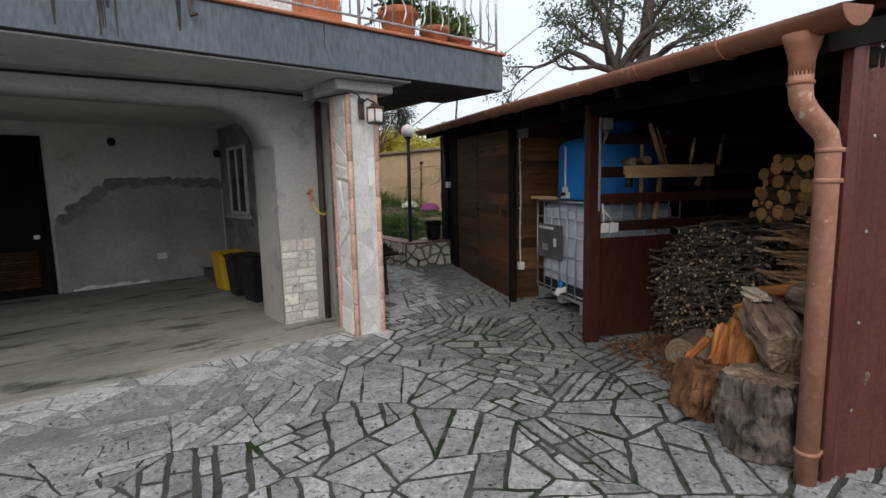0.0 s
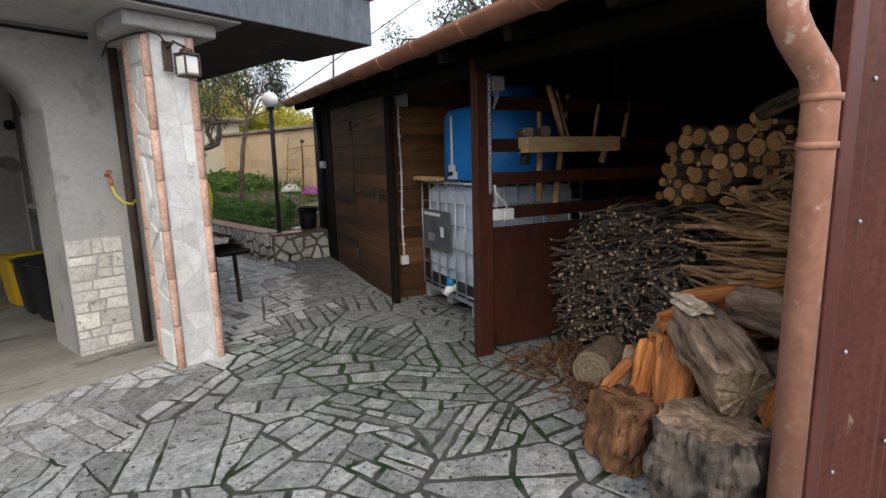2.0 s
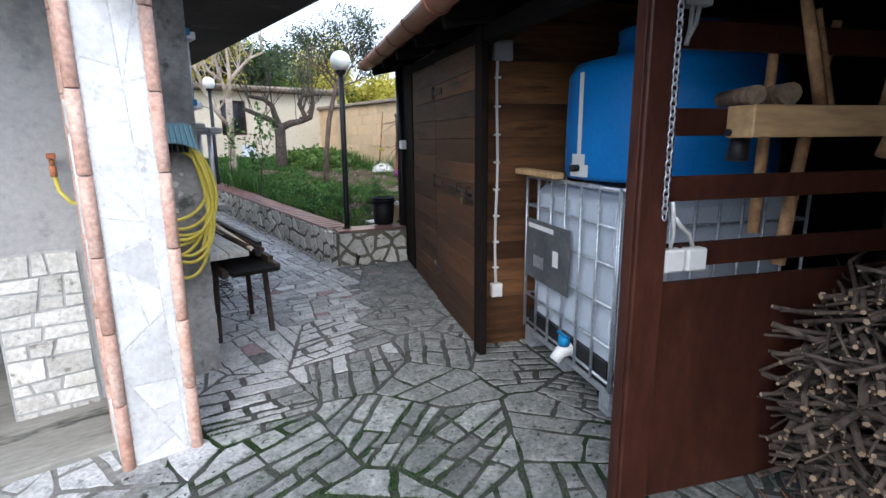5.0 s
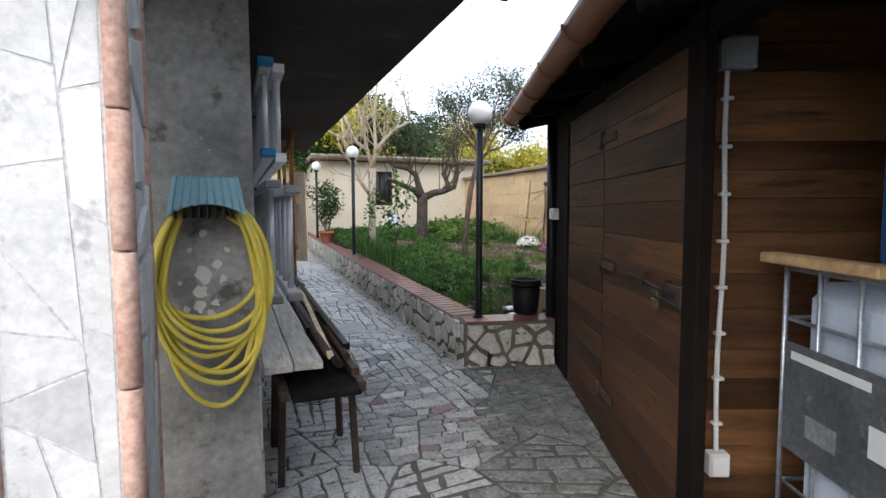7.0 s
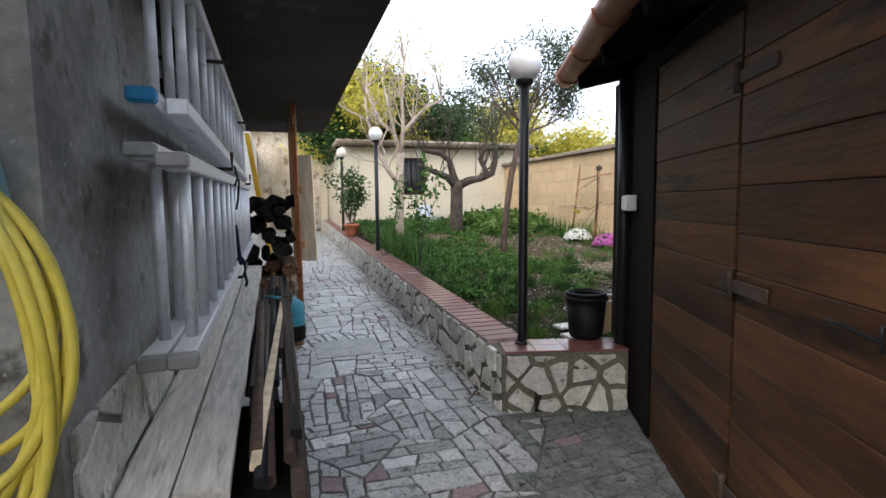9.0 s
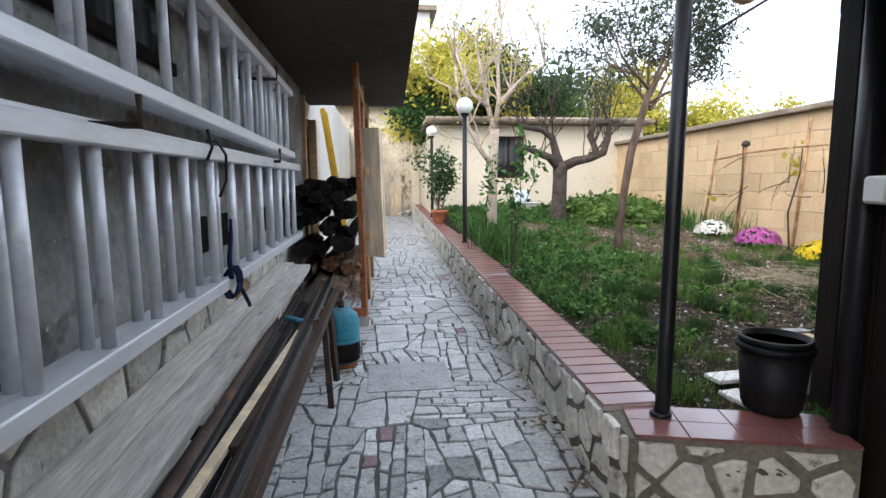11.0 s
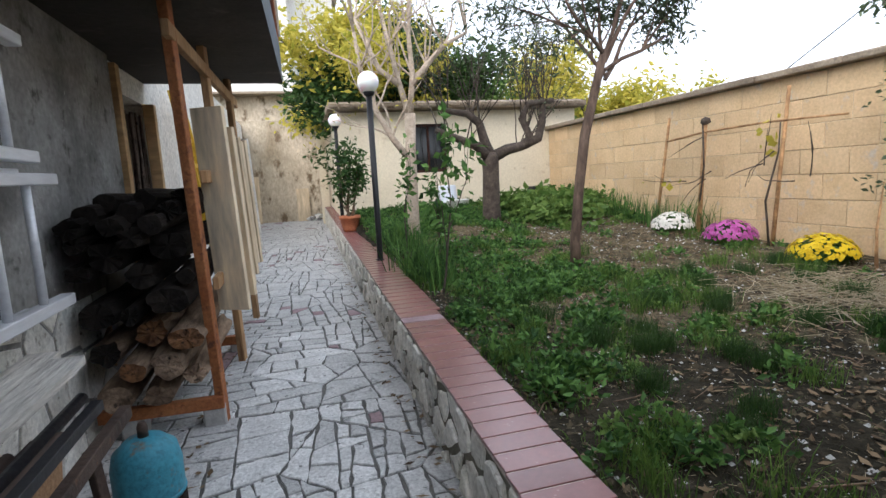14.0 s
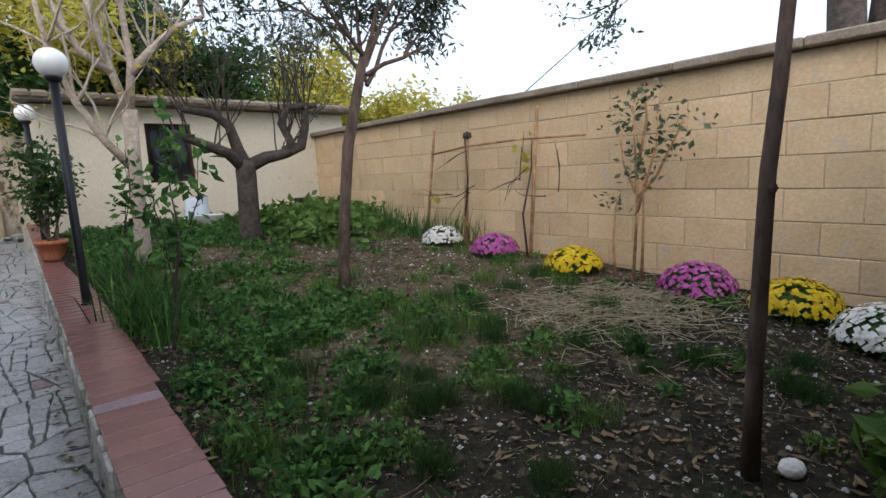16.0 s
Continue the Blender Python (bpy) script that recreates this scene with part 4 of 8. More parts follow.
for k in range(11):
    u = 0.45 + 0.68 * k
    bm = B()
    pts = [(-0.14 + 0.09 * math.cos(math.pi + math.pi * t / 8), u, gut(u) + 0.075 + 0.09 * math.sin(math.pi + math.pi * t / 8)) for t in range(9)]
    tube(bm, pts, 0.008, 6)
    part("bracket", bm, "copper", channel_part)

pipe = thing("downpipe", "copper-brown round downpipe with an offset bend and clamps", "downpipe", m=SHED)
bm = B()
lathe(bm, [(0.05, -0.17), (0.052, -0.1), (0.07, -0.04), (0.085, 0.01)], 20, (-0.14, 0.03, gut(0.03)))
part("outlet_funnel", bm, "copper", pipe)
bm = B()
P = [(-0.14, 0.03, 1.95), (-0.14, 0.03, 1.88), (-0.135, 0.025, 1.82), (-0.1, 0.02, 1.77), (-0.05, 0.012, 1.72), (0.0, 0.004, 1.67), (0.018, 0.0, 1.6), (0.02, 0.0, -0.05)]
tube(bm, P, 0.05, 20)
pipe_run = part("pipe", bm, "copper_worn", pipe)
for z in (1.6, 1.46, 0.12):
    bm = B()
    lathe(bm, [(0.05, -0.012), (0.057, -0.01), (0.057, 0.01), (0.05, 0.012)], 20, (0.02, 0.0, z))
    box(bm, 0.068, 0.1, -0.03, -0.012, z - 0.01, z + 0.01)
    part("clamp", bm, "copper_worn", pipe_run)
for p, r in (((-0.14, 0.03, 1.9), 0.056),):
    bm = B()
    lathe(bm, [(0.05, -0.01), (r, -0.008), (r, 0.008), (0.05, 0.01)], 20, p)
    part("seam_ring", bm, "copper", pipe)

# end wall of corrugated sheet
bm = B()
rows = []
n = 150
for k in range(n + 1):
    v = 0.1 + 2.95 * k / n
    u = -0.01 + 0.012 * math.cos(2 * math.pi * v / 0.075)
    z = gut(0) + 0.03 + 0.2 * (v + 0.12)
    rows.append([bm.verts.new((v, u, -0.05)), bm.verts.new((v, u, z)), bm.verts.new((v, u + 0.006, z)), bm.verts.new((v, u + 0.006, -0.05))])
for p, q in zip(rows, rows[1:]):
    bm.faces.new((p[0], p[1], q[1], q[0]))
    bm.faces.new((p[3], q[3], q[2], p[2]))
    bm.faces.new((p[1], p[2], q[2], q[1]))
bm.faces.new(rows[0])
bm.faces.new(rows[-1][::-1])
end_wall = tagged(shed_part("wall_shed_end", bm, "sheet"), "end wall of red-brown corrugated steel sheet", "wall", kind="structure")
bm = B()
box(bm, 0.085, 0.15, -0.035, 0.02, -0.05, gut(0) + 0.06, 0.004)
shed_part("corner_flashing", bm, "sheet", end_wall)
for z in (0.3, 0.75, 1.2, 1.65, 2.05):
    for v in (0.26, 0.62, 1.1):
        bm = B()
        lathe(bm, [(0.009, 0), (0.006, 0.006)], 8)
        part("screw", bm, "galv", end_wall, m=pose(v, -0.023, z + v * 0.05, 90))
# back wall, its near-black colour holding the shade inside the shed
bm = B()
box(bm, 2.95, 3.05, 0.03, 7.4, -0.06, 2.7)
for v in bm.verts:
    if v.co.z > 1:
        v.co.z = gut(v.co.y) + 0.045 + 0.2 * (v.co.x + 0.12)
tagged(shed_part("wall_shed_back", bm, "roof_in"), "board back wall of the shed, coloured near-black for shade", "wall", kind="structure")


def boards(parent, name, v0, v1, u0, u1, zs, material="darkwood", bev=0.004):
    for z0, z1 in zip(zs, zs[1:]):
        b = B()
        box(b, v0 + rng.uniform(-0.002, 0.003), v1, u0, u1, z0 + 0.0012, z1 - 0.0012, 0.003)
        shed_part(name, b, material, parent)


def courses(z0, z1, h=0.135):
    zs = [z0]
    while zs[-1] + h * 1.3 < z1:
        zs.append(zs[-1] + h * rng.uniform(0.8, 1.3))
    return zs + [z1]


# front wall, door and inner cheeks
front = thing("wall_shed_front", "shed front of dark stained horizontal boards", "wall", kind="structure", m=SHED)
boards(front, "board", 0.21, 0.245, 5.345, 6.32, courses(-0.04, gut(6) - 0.02))
zs = courses(-0.04, 2.42)
for z0, z1 in zip(zs, zs[1:]):
    bm = B()
    box(bm, 0.272, 2.92, 4.21 + rng.uniform(0, 0.003), 4.245, z0 + 0.0008, z1 - 0.0008, 0.002)
    shed_part("board", bm, "cheekwood", front)
bm = B()
box(bm, 0.185, 0.236, 4.02, 4.155, -0.05, gut(4) - 0.02, 0.005)
shed_part("door_post", bm, "shedpost", front)
bm = B()
box(bm, 0.2, 0.27, 6.325, 6.78, -0.05, gut(7) - 0.02, 0.005)
shed_part("corner_post", bm, "shedpost", front)
bm = B()
tube(bm, [(0.17, 6.86, -0.02), (0.17, 6.86, gut(7) - 0.03)], 0.045, 14)
shed_part("drain_pipe", bm, "blackmetal", front)
bm = B()
box(bm, 0.195, 0.27, 6.785, 7.0, -0.05, gut(7) - 0.02, 0.005)
shed_part("corner_post", bm, "shedpost", front)
bm = B()
box(bm, 0.2, 0.27, 7.05, 7.32, 0.2, gut(7) - 0.02, 0.03)
shed_part("corner_post", bm, "shedpost", front)
bm = B()
box(bm, 0.25, 2.95, 7.25, 7.32, -0.05, 2.55)
shed_part("end_boarding", bm, "shedpost", front)
door = thing("door_1", "closed dark board shed door with bolt, hinges and padlock", "door", kind="structure", m=SHED)
for z0, z1 in zip(*(lambda q: (q, q[1:]))(courses(0.0, gut(4.8) - 0.1, 0.14))):
    bm = B()
    box(bm, 0.2 + rng.uniform(-0.002, 0.002), 0.235, 4.16, 5.3, z0 + 0.0012, z1 - 0.0012, 0.003)
    shed_part("board", bm, "darkwood", door)
bm = B()
box(bm, 0.188, 0.197, 5.06, 5.42, 1.1, 1.15, 0.003)
tube(bm, [(0.186, 5.32, 1.07), (0.186, 5.32, 1.18)], 0.012, 8)
shed_part("hinge", bm, "darkiron", door)
bm = B()
box(bm, 0.188, 0.197, 5.06, 5.42, 0.3, 0.35, 0.003)
tube(bm, [(0.186, 5.32, 0.27), (0.186, 5.32, 0.38)], 0.012, 8)
shed_part("hinge", bm, "darkiron", door)
bm = B()
box(bm, 0.188, 0.197, 5.06, 5.42, 1.86, 1.91, 0.003)
tube(bm, [(0.186, 5.32, 1.83), (0.186, 5.32, 1.94)], 0.012, 8)
shed_part("hinge", bm, "darkiron", door)
bm = B()
tube(bm, [(0.178, 4.2, 1.1), (0.174, 4.4, 1.112), (0.172, 4.66, 1.128), (0.15, 4.7, 1.135)], 0.0065, 8)
tube(bm, [(0.195, 4.28, 1.15), (0.165, 4.28, 1.155), (0.165, 4.28, 1.09), (0.195, 4.28, 1.085)], 0.0045, 6)
tube(bm, [(0.195, 4.52, 1.16), (0.165, 4.52, 1.16), (0.165, 4.52, 1.1), (0.195, 4.52, 1.1)], 0.0045, 6)
tube(bm, [(0.178, 4.17, 1.06), (0.165, 4.35, 1.075), (0.165, 4.4, 1.1)], 0.006, 6)
bolt = shed_part("bolt", bm, "blackmetal", door, "worn sliding bolt")
bm = B()
box(bm, 0.19, 0.199, 4.17, 4.3, 1.05, 1.14, 0.003)
shed_part("bolt_plate", bm, "darkiron", door)
bm = B()
box(bm, 0.155, 0.178, 4.335, 4.4, 1.02, 1.065, 0.006)
tube(bm, [(0.166, 4.35, 1.065), (0.166, 4.35, 1.09), (0.166, 4.367, 1.1), (0.166, 4.385, 1.09), (0.166, 4.385, 1.065)], 0.005, 6)
shed_part("padlock", bm, "brass", bolt, "small brass padlock")

# post, rails and low panel of the partition
part_wall = thing("wall_partition", "red-brown timber partition of a low panel and three open rails", "partition", kind="structure", m=SHED)
bm = B()
box(bm, 0.2, 0.33, 2.33, 2.42, -0.05, gut(2.4) - 0.02, 0.006)
box(bm, 0.19, 0.2, 2.345, 2.37, -0.05, gut(2.4) - 0.02, 0.002)
shed_part("post", bm, "redwood", part_wall)
bm = B()
box(bm, 0.333, 2.9, 2.4, 2.43, -0.02, 0.93, 0.004)
shed_part("low_panel", bm, "redwood", part_wall)
for z0, z1 in ((0.99, 1.086), (1.252, 1.347), (1.495, 1.595), (1.8, 1.9)):
    bm = B()
    box(bm, 0.333, 2.9, 2.4, 2.425, z0, z1, 0.004)
    shed_part("rail", bm, "redwood", part_wall)
bm = B()
box(bm, 1.62, 1.7, 2.43, 2.5, 0.0, 2.3, 0.004)
shed_part("rear_post", bm, "shedpost", part_wall)

# ---- water tanks ----
ibc = thing("intermediate_bulk_container", "white plastic container in a galvanised wire cage on a pallet", "water tank", m=SHED)
U0, U1, V0, V1 = 2.96, 4.06, 0.55, 1.72
bm = B()
box(bm, V0 + 0.03, V1 - 0.03, U0 + 0.03, U1 - 0.03, 0.2, 1.19, 0.06)
tank_body = part("tank_body", bm, "tankplastic", ibc)
bm = B()
lathe(bm, [(0.09, 0), (0.09, 0.03), (0.08, 0.04)], 20, ((V0 + V1) / 2, (U0 + U1) / 2, 1.19))
part("lid", bm, "blackplastic", tank_body)


def cage_bar(pts, r=0.009):
    b = B()
    tube(b, pts, r, 6)
    part("cage_bar", b, "galv", ibc)


for z in (0.2, 0.4, 0.62, 0.84, 1.04):
    cage_bar([(V0, U0, z), (V0, U1, z), (V1, U1, z), (V1, U0, z), (V0, U0, z)])
cage_bar([(V0, U0, 1.235), (V0, U1, 1.235), (V1, U1, 1.235), (V1, U0, 1.235), (V0, U0, 1.235)], 0.014)
for k in range(7):
    u = U0 + (U1 - U0) * k / 6
    cage_bar([(V0 - 0.008, u, 0.16), (V0 - 0.008, u, 1.235)])
    cage_bar([(V1 + 0.008, u, 0.16), (V1 + 0.008, u, 1.235)])
for k in range(9):
    v = V0 + (V1 - V0) * k / 8
    cage_bar([(v, U0 - 0.008, 0.16), (v, U0 - 0.008, 1.235)])
    cage_bar([(v, U1 + 0.008, 0.16), (v, U1 + 0.008, 1.235)])
bm = B()
for u in (U0, U1 - 0.1):
    box(bm, V0, V1, u, u + 0.1, 0.015, 0.05, 0.004)
box(bm, V0, V1, U0, U1, 0.12, 0.16, 0.005)
for u in (U0, (U0 + U1) / 2 - 0.05, U1 - 0.1):
    for v in (V0, V1 - 0.12):
        box(bm, v, v + 0.12, u, u + 0.1, 0.05, 0.12, 0.004)
part("pallet", bm, "galv", ibc)
for z in (0.16,):
    bm = B()
    box(bm, V0 + 0.005, V0 + 0.03, U0 + 0.05, U1 - 0.05, 0.165, 0.3)
    part("cradle", bm, "blackplastic", ibc)
bm = B()
box(bm, V0 - 0.022, V0 - 0.016, 3.42, 4.03, 0.55, 0.96, 0.002)
part("sign_plate", bm, "plateplastic", ibc, "dark worn label plate")
bm = B()
box(bm, V0 - 0.025, V0 - 0.0225, 3.62, 3.99, 0.9, 0.93)
part("label_bar", bm, "whiteplastic", ibc, "pale unreadable label bar")
bm = B()
box(bm, V0 - 0.025, V0 - 0.0225, 3.55, 3.62, 0.7, 0.8)
part("label_patch", bm, "whiteplastic", ibc, "torn white label")
bm = B()
box(bm, V0 - 0.025, V0 - 0.0225, 3.75, 3.9, 0.64, 0.72)
part("label_patch", bm, "galv", ibc, "scratched pale patch")
bm = B()
tube(bm, [(V0 + 0.05, 3.4, 0.24), (V0 - 0.06, 3.4, 0.22), (V0 - 0.1, 3.4, 0.17)], [0.04, 0.04, 0.035], 14)
outlet = part("outlet", bm, "whiteplastic", ibc)
bm = B()
lathe(bm, [(0.035, 0), (0.035, 0.05), (0.02, 0.06)], 12, (V0 - 0.04, 3.4, 0.26))
box(bm, V0 - 0.05, V0 - 0.03, 3.36, 3.48, 0.31, 0.33, 0.005)
part("valve", bm, "brightblue", outlet, "blue plastic valve")

plank_t = thing("wooden_batten", "short pale batten lying on the caged tank", "batten", m=SHED)
bm = B()
box(bm, 0.47, 0.55, 3.55, 4.12, 1.251, 1.29, 0.006)
part("batten", bm, "beam", plank_t)
tank = thing("blue_water_tank", "round bright blue plastic water tank standing on the caged container", "water tank", m=SHED)
bm = B()
lathe(bm, [(0.575, 0), (0.595, 0.03), (0.595, 0.3), (0.59, 0.31), (0.595, 0.32), (0.585, 0.6), (0.55, 0.66), (0.32, 0.71), (0.3, 0.8), (0.31, 0.81), (0.31, 0.85), (0.0, 0.86)], 48, (1.19, 3.49, 1.252))
part("body", bm, "blueplastic", tank)
# white splash of sealant and its run, and the tap plug
bm = B()
for a0, a1, z0, z1 in ((-9, 9, 1.27, 1.34), (-7, 6, 1.34, 1.4), (-1.5, 2.5, 1.4, 1.85)):
    n = 6
    for k in range(n):
        q = []
        for a, z in ((k, z0), (k + 1, z0), (k + 1, z1), (k, z1)):
            t = radians(182 + a0 + (a1 - a0) * a / n)
            q.append(bm.verts.new((1.19 + 0.6 * math.cos(t), 3.49 + 0.6 * math.sin(t), z)))
        bm.faces.new(q)
part("sealant_streak", bm, "whiteplastic", tank, "white sealant streak", m=pose(0, 0, 0))
bm = B()
lathe(bm, [(0.02, 0), (0.02, 0.05), (0.0, 0.05)], 12)
part("plug", bm, "blackplastic", tank, m=pose(1.19 + 0.595 * math.cos(radians(182)), 3.49 + 0.595 * math.sin(radians(182)), 1.32, 0, -90, 2))

# ---- wiring ----
def wire_box(name, label, v, u, z, w, h, material, cover=True):
    t = thing(name, label, "electrical box", m=SHED)
    b = B()
    box(b, v - 0.05, v, u - w / 2, u + w / 2, z - h / 2, z + h / 2, 0.006)
    part("housing", b, material, t)
    b = B()
    box(b, v - 0.058, v - 0.05, u - w * 0.42, u + w * 0.42, z - h * 0.42, z + h * 0.42, 0.003)
    part("cover", b, material, t)
    return t


for name, label, v, z, w, h, mt in (("junction_box", "grey plastic junction box high on the inner shed wall", 0.39, 2.07, 0.14, 0.13, "greyplastic"), ("socket_box", "small white weatherproof socket at the foot of a conduit", 0.365, 0.4, 0.085, 0.1, "whiteplastic")):
    t = thing(name, label, "electrical box", m=SHED)
    bm = B()
    box(bm, v - w / 2, v + w / 2, 4.155, 4.209, z - h / 2, z + h / 2, 0.006)
    part("housing", bm, mt, t)
    bm = B()
    box(bm, v - w * 0.42, v + w * 0.42, 4.147, 4.155, z - h * 0.42, z + h * 0.42, 0.003)
    part("cover", bm, mt, t)
cond = thing("conduit", "white corrugated conduit clipped to the inner shed wall", "conduit", m=SHED)
bm = B()
zs = [0.45 + 1.56 * k / 120 for k in range(121)]
tube(bm, [(0.363 + 0.006 * math.sin(z * 6), 4.193, z) for z in zs], [0.0115 if k % 2 else 0.0098 for k in range(121)], 8)
part("tube", bm, "whiteplastic", cond)
for k in range(8):
    bm = B()
    box(bm, 0.343, 0.385, 4.18, 4.2095, 0.56 + 0.19 * k, 0.575 + 0.19 * k, 0.003)
    part("clip", bm, "whiteplastic", cond)
wire_box("light_switch", "white plastic switch box on the shed front", 0.195, 6.72, 1.43, 0.17, 0.1, "whiteplastic")
t = thing("double_socket", "pair of white sockets on the partition rail with short cables", "socket", m=SHED)
for v in (0.385, 0.487):
    bm = B()
    box(bm, v - 0.045, v + 0.045, 2.345, 2.398, 0.985, 1.075, 0.008)
    part("socket", bm, "whiteplastic", t)
bm = B()
tube(bm, [(0.385, 2.38, 1.075), (0.38, 2.36, 1.13), (0.35, 2.33, 1.2), (0.343, 2.33, 1.26)], 0.008, 6)
tube(bm, [(0.487, 2.38, 1.075), (0.45, 2.36, 1.13), (0.39, 2.34, 1.17), (0.36, 2.335, 1.2)], 0.008, 6)
part("cable", bm, "whiteplastic", t)
t = thing("junction_box", "grey junction box with cables under the eave", "electrical box", m=SHED)
bm = B()
box(bm, 0.335, 0.44, 2.33, 2.4, 1.93, 2.03, 0.005)
part("housing", bm, "greyplastic", t)
bm = B()
tube(bm, [(0.37, 2.35, 1.93), (0.36, 2.34, 1.85), (0.345, 2.335, 1.8)], 0.009, 6)
tube(bm, [(0.4, 2.35, 1.93), (0.38, 2.34, 1.87), (0.35, 2.33, 1.83)], 0.009, 6)
part("cable", bm, "greyplastic", t)
chain = thing("chain", "galvanised chain hanging beside the shed post", "chain", m=SHED)
for k in range(32):
    bm = B()
    c = [(0.295 + 0.011 * math.cos(a), 2.312, 2.02 - 0.026 * k + 0.018 * math.sin(a)) for a in [i * math.pi / 4 for i in range(9)]]
    if k % 2:
        c = [(0.295, 2.312 + p[0] - 0.295, p[2]) for p in c]
    tube(bm, c, 0.0035, 4, caps=False)
    part("link", bm, "galv", chain)

# ---- beam and sticks on the partition ----
t = thing("timber_beam", "fresh squared pine beam fixed across the partition", "beam", m=SHED)
bm = B()
box(bm, 0.6, 1.52, 2.27, 2.398, 1.487, 1.602, 0.005)
part("beam", bm, "beam", t)
for i, (a, b, w) in enumerate((((1.0, 2.36, 1.6), (0.83, 2.33, 1.98), 0.045), ((0.84, 2.45, 1.1), (0.83, 2.44, 1.85), 0.042), ((1.32, 2.36, 1.6), (1.34, 2.34, 1.86), 0.028), ((1.0, 2.46, 0.95), (1.06, 2.45, 1.6), 0.05), ((1.7, 2.42, 1.6), (1.74, 2.4, 1.9), 0.035), ((1.05, 2.36, 1.6), (0.93, 2.36, 1.95), 0.025), ((1.08, 2.44, 1.76), (1.1, 2.42, 1.93), 0.04), ((1.5, 2.46, 1.4), (1.58, 2.45, 1.62), 0.05))):
    t = thing("stick", "rough bare stick propped on the timber partition", "stick", "sticks on the partition", m=SHED)
    bm = B()
    tube(bm, [a, [(p + q) / 2 + 0.01 for p, q in zip(a, b)], b], [w * 0.55, w * 0.5, w * 0.42], 8, wob=0.08)
    part("stick", bm, "stick", t)
for k, (v, u, r) in enumerate(((0.64, 2.33, 0.036), (0.8, 2.34, 0.042))):
    t = thing("log", "short grey branch end resting on the pine beam", "log", m=SHED)
    bm = B()
    tube(bm, [(v, u - 0.02, 1.602 + r), (v + 0.1, u + 0.25, 1.605 + r)], [r, r * 0.9], 10, mi=0, capmi=1, wob=0.06)
    part("wood", bm, ["bark", "cutgrey"], t)
t = thing("work_glove", "dark glove hung on the partition rail", "glove", m=SHED)
bm = B()
for k in range(5):
    a = -0.9 + 0.45 * k
    tube(bm, [(0.66, 2.385, 1.48), (0.66 + 0.06 * math.sin(a), 2.38, 1.48 + 0.04 * math.cos(a)), (0.66 + 0.1 * math.sin(a), 2.37, 1.47 + 0.06 * math.cos(a))], [0.03, 0.016, 0.012], 7)
tube(bm, [(0.66, 2.385, 1.49), (0.65, 2.38, 1.4)], [0.035, 0.04], 8)
part("glove", bm, "blackplastic", t)


# ---- firewood ----
def log(name, label, a, b, r, mats, group="", n=10, wob=0.06, segs=3, m=SHED, bend=0.01, cat="log"):
    """A log from a to b; its own z axis runs along it, so that the rings sit on the cut ends."""
    a, b = Vector(a), Vector(b)
    l = (b - a).length
    q = (b - a).to_track_quat("Z", "Y").to_matrix().to_4x4()
    bm_ = B()
    pts = [(bend * math.sin(math.pi * k / segs) * rng.uniform(-1, 1), bend * rng.uniform(-1, 1) * (0 < k < segs), l * k / segs) for k in range(segs + 1)]
    tube(bm_, pts, [r * rng.uniform(0.95, 1.05) for _ in pts], n, mi=0, capmi=1, wob=wob)
    ob = part(name, bm_, mats, m=m @ Matrix.Translation(a) @ q)
    return tagged(ob, label, cat, group)


placed = []
for want in (0.066, 0.055, 0.046, 0.038, 0.028, 0.02):
    for _ in range(700):
        u, z = rng.uniform(0.95, 2.36), rng.uniform(0.05, 1.72)
        r = want * rng.uniform(0.88, 1.12)
        lim = 1.42 + 0.3 * min(1, (2.36 - u) / 0.3) + 0.06 * math.sin(u * 9) if u > 1.9 else 1.7 + 0.06 * math.sin(u * 9)
        if z + r > lim or u - r < 0.92 or u + r > 2.39 or z - r < -0.04:
            continue
        if all((u - a) ** 2 + (z - b) ** 2 > (r + c) ** 2 for a, b, c in placed):
            placed.append((u, z, r))
for u, z, r in placed:
    if z > 0.5:
        o = rng.uniform(-0.05, 0.05)
        log("log", "round sawn firewood log with brown bark in the stack", (2.1 + o, u, z), (2.86, u + rng.uniform(-0.02, 0.02), z + rng.uniform(-0.01, 0.01)), r, ["bark", "cutwood"], "stacked firewood logs", 12 if r > 0.05 else 9)
bm = B()
for u, z, r in placed:
    if z <= 0.5:
        tube(bm, [(2.12, u, z), (2.86, u, z)], r, 8, mi=0, capmi=1)
tagged(part("log_stack_foot", bm, ["bark", "cutwood"], m=SHED), "lower layers of the firewood stack behind the brushwood", "firewood", kind="stuff")


def brush(name, label, sticks, mats, n=5):
    bm_ = B()
    for pts, radii in sticks:
        tube(bm_, pts, radii, n, mi=0, capmi=1)
    return tagged(part(name, bm_, mats, m=SHED), label, "brushwood", kind="stuff")


# bundle of thin prunings, cut ends to the front
sticks = []
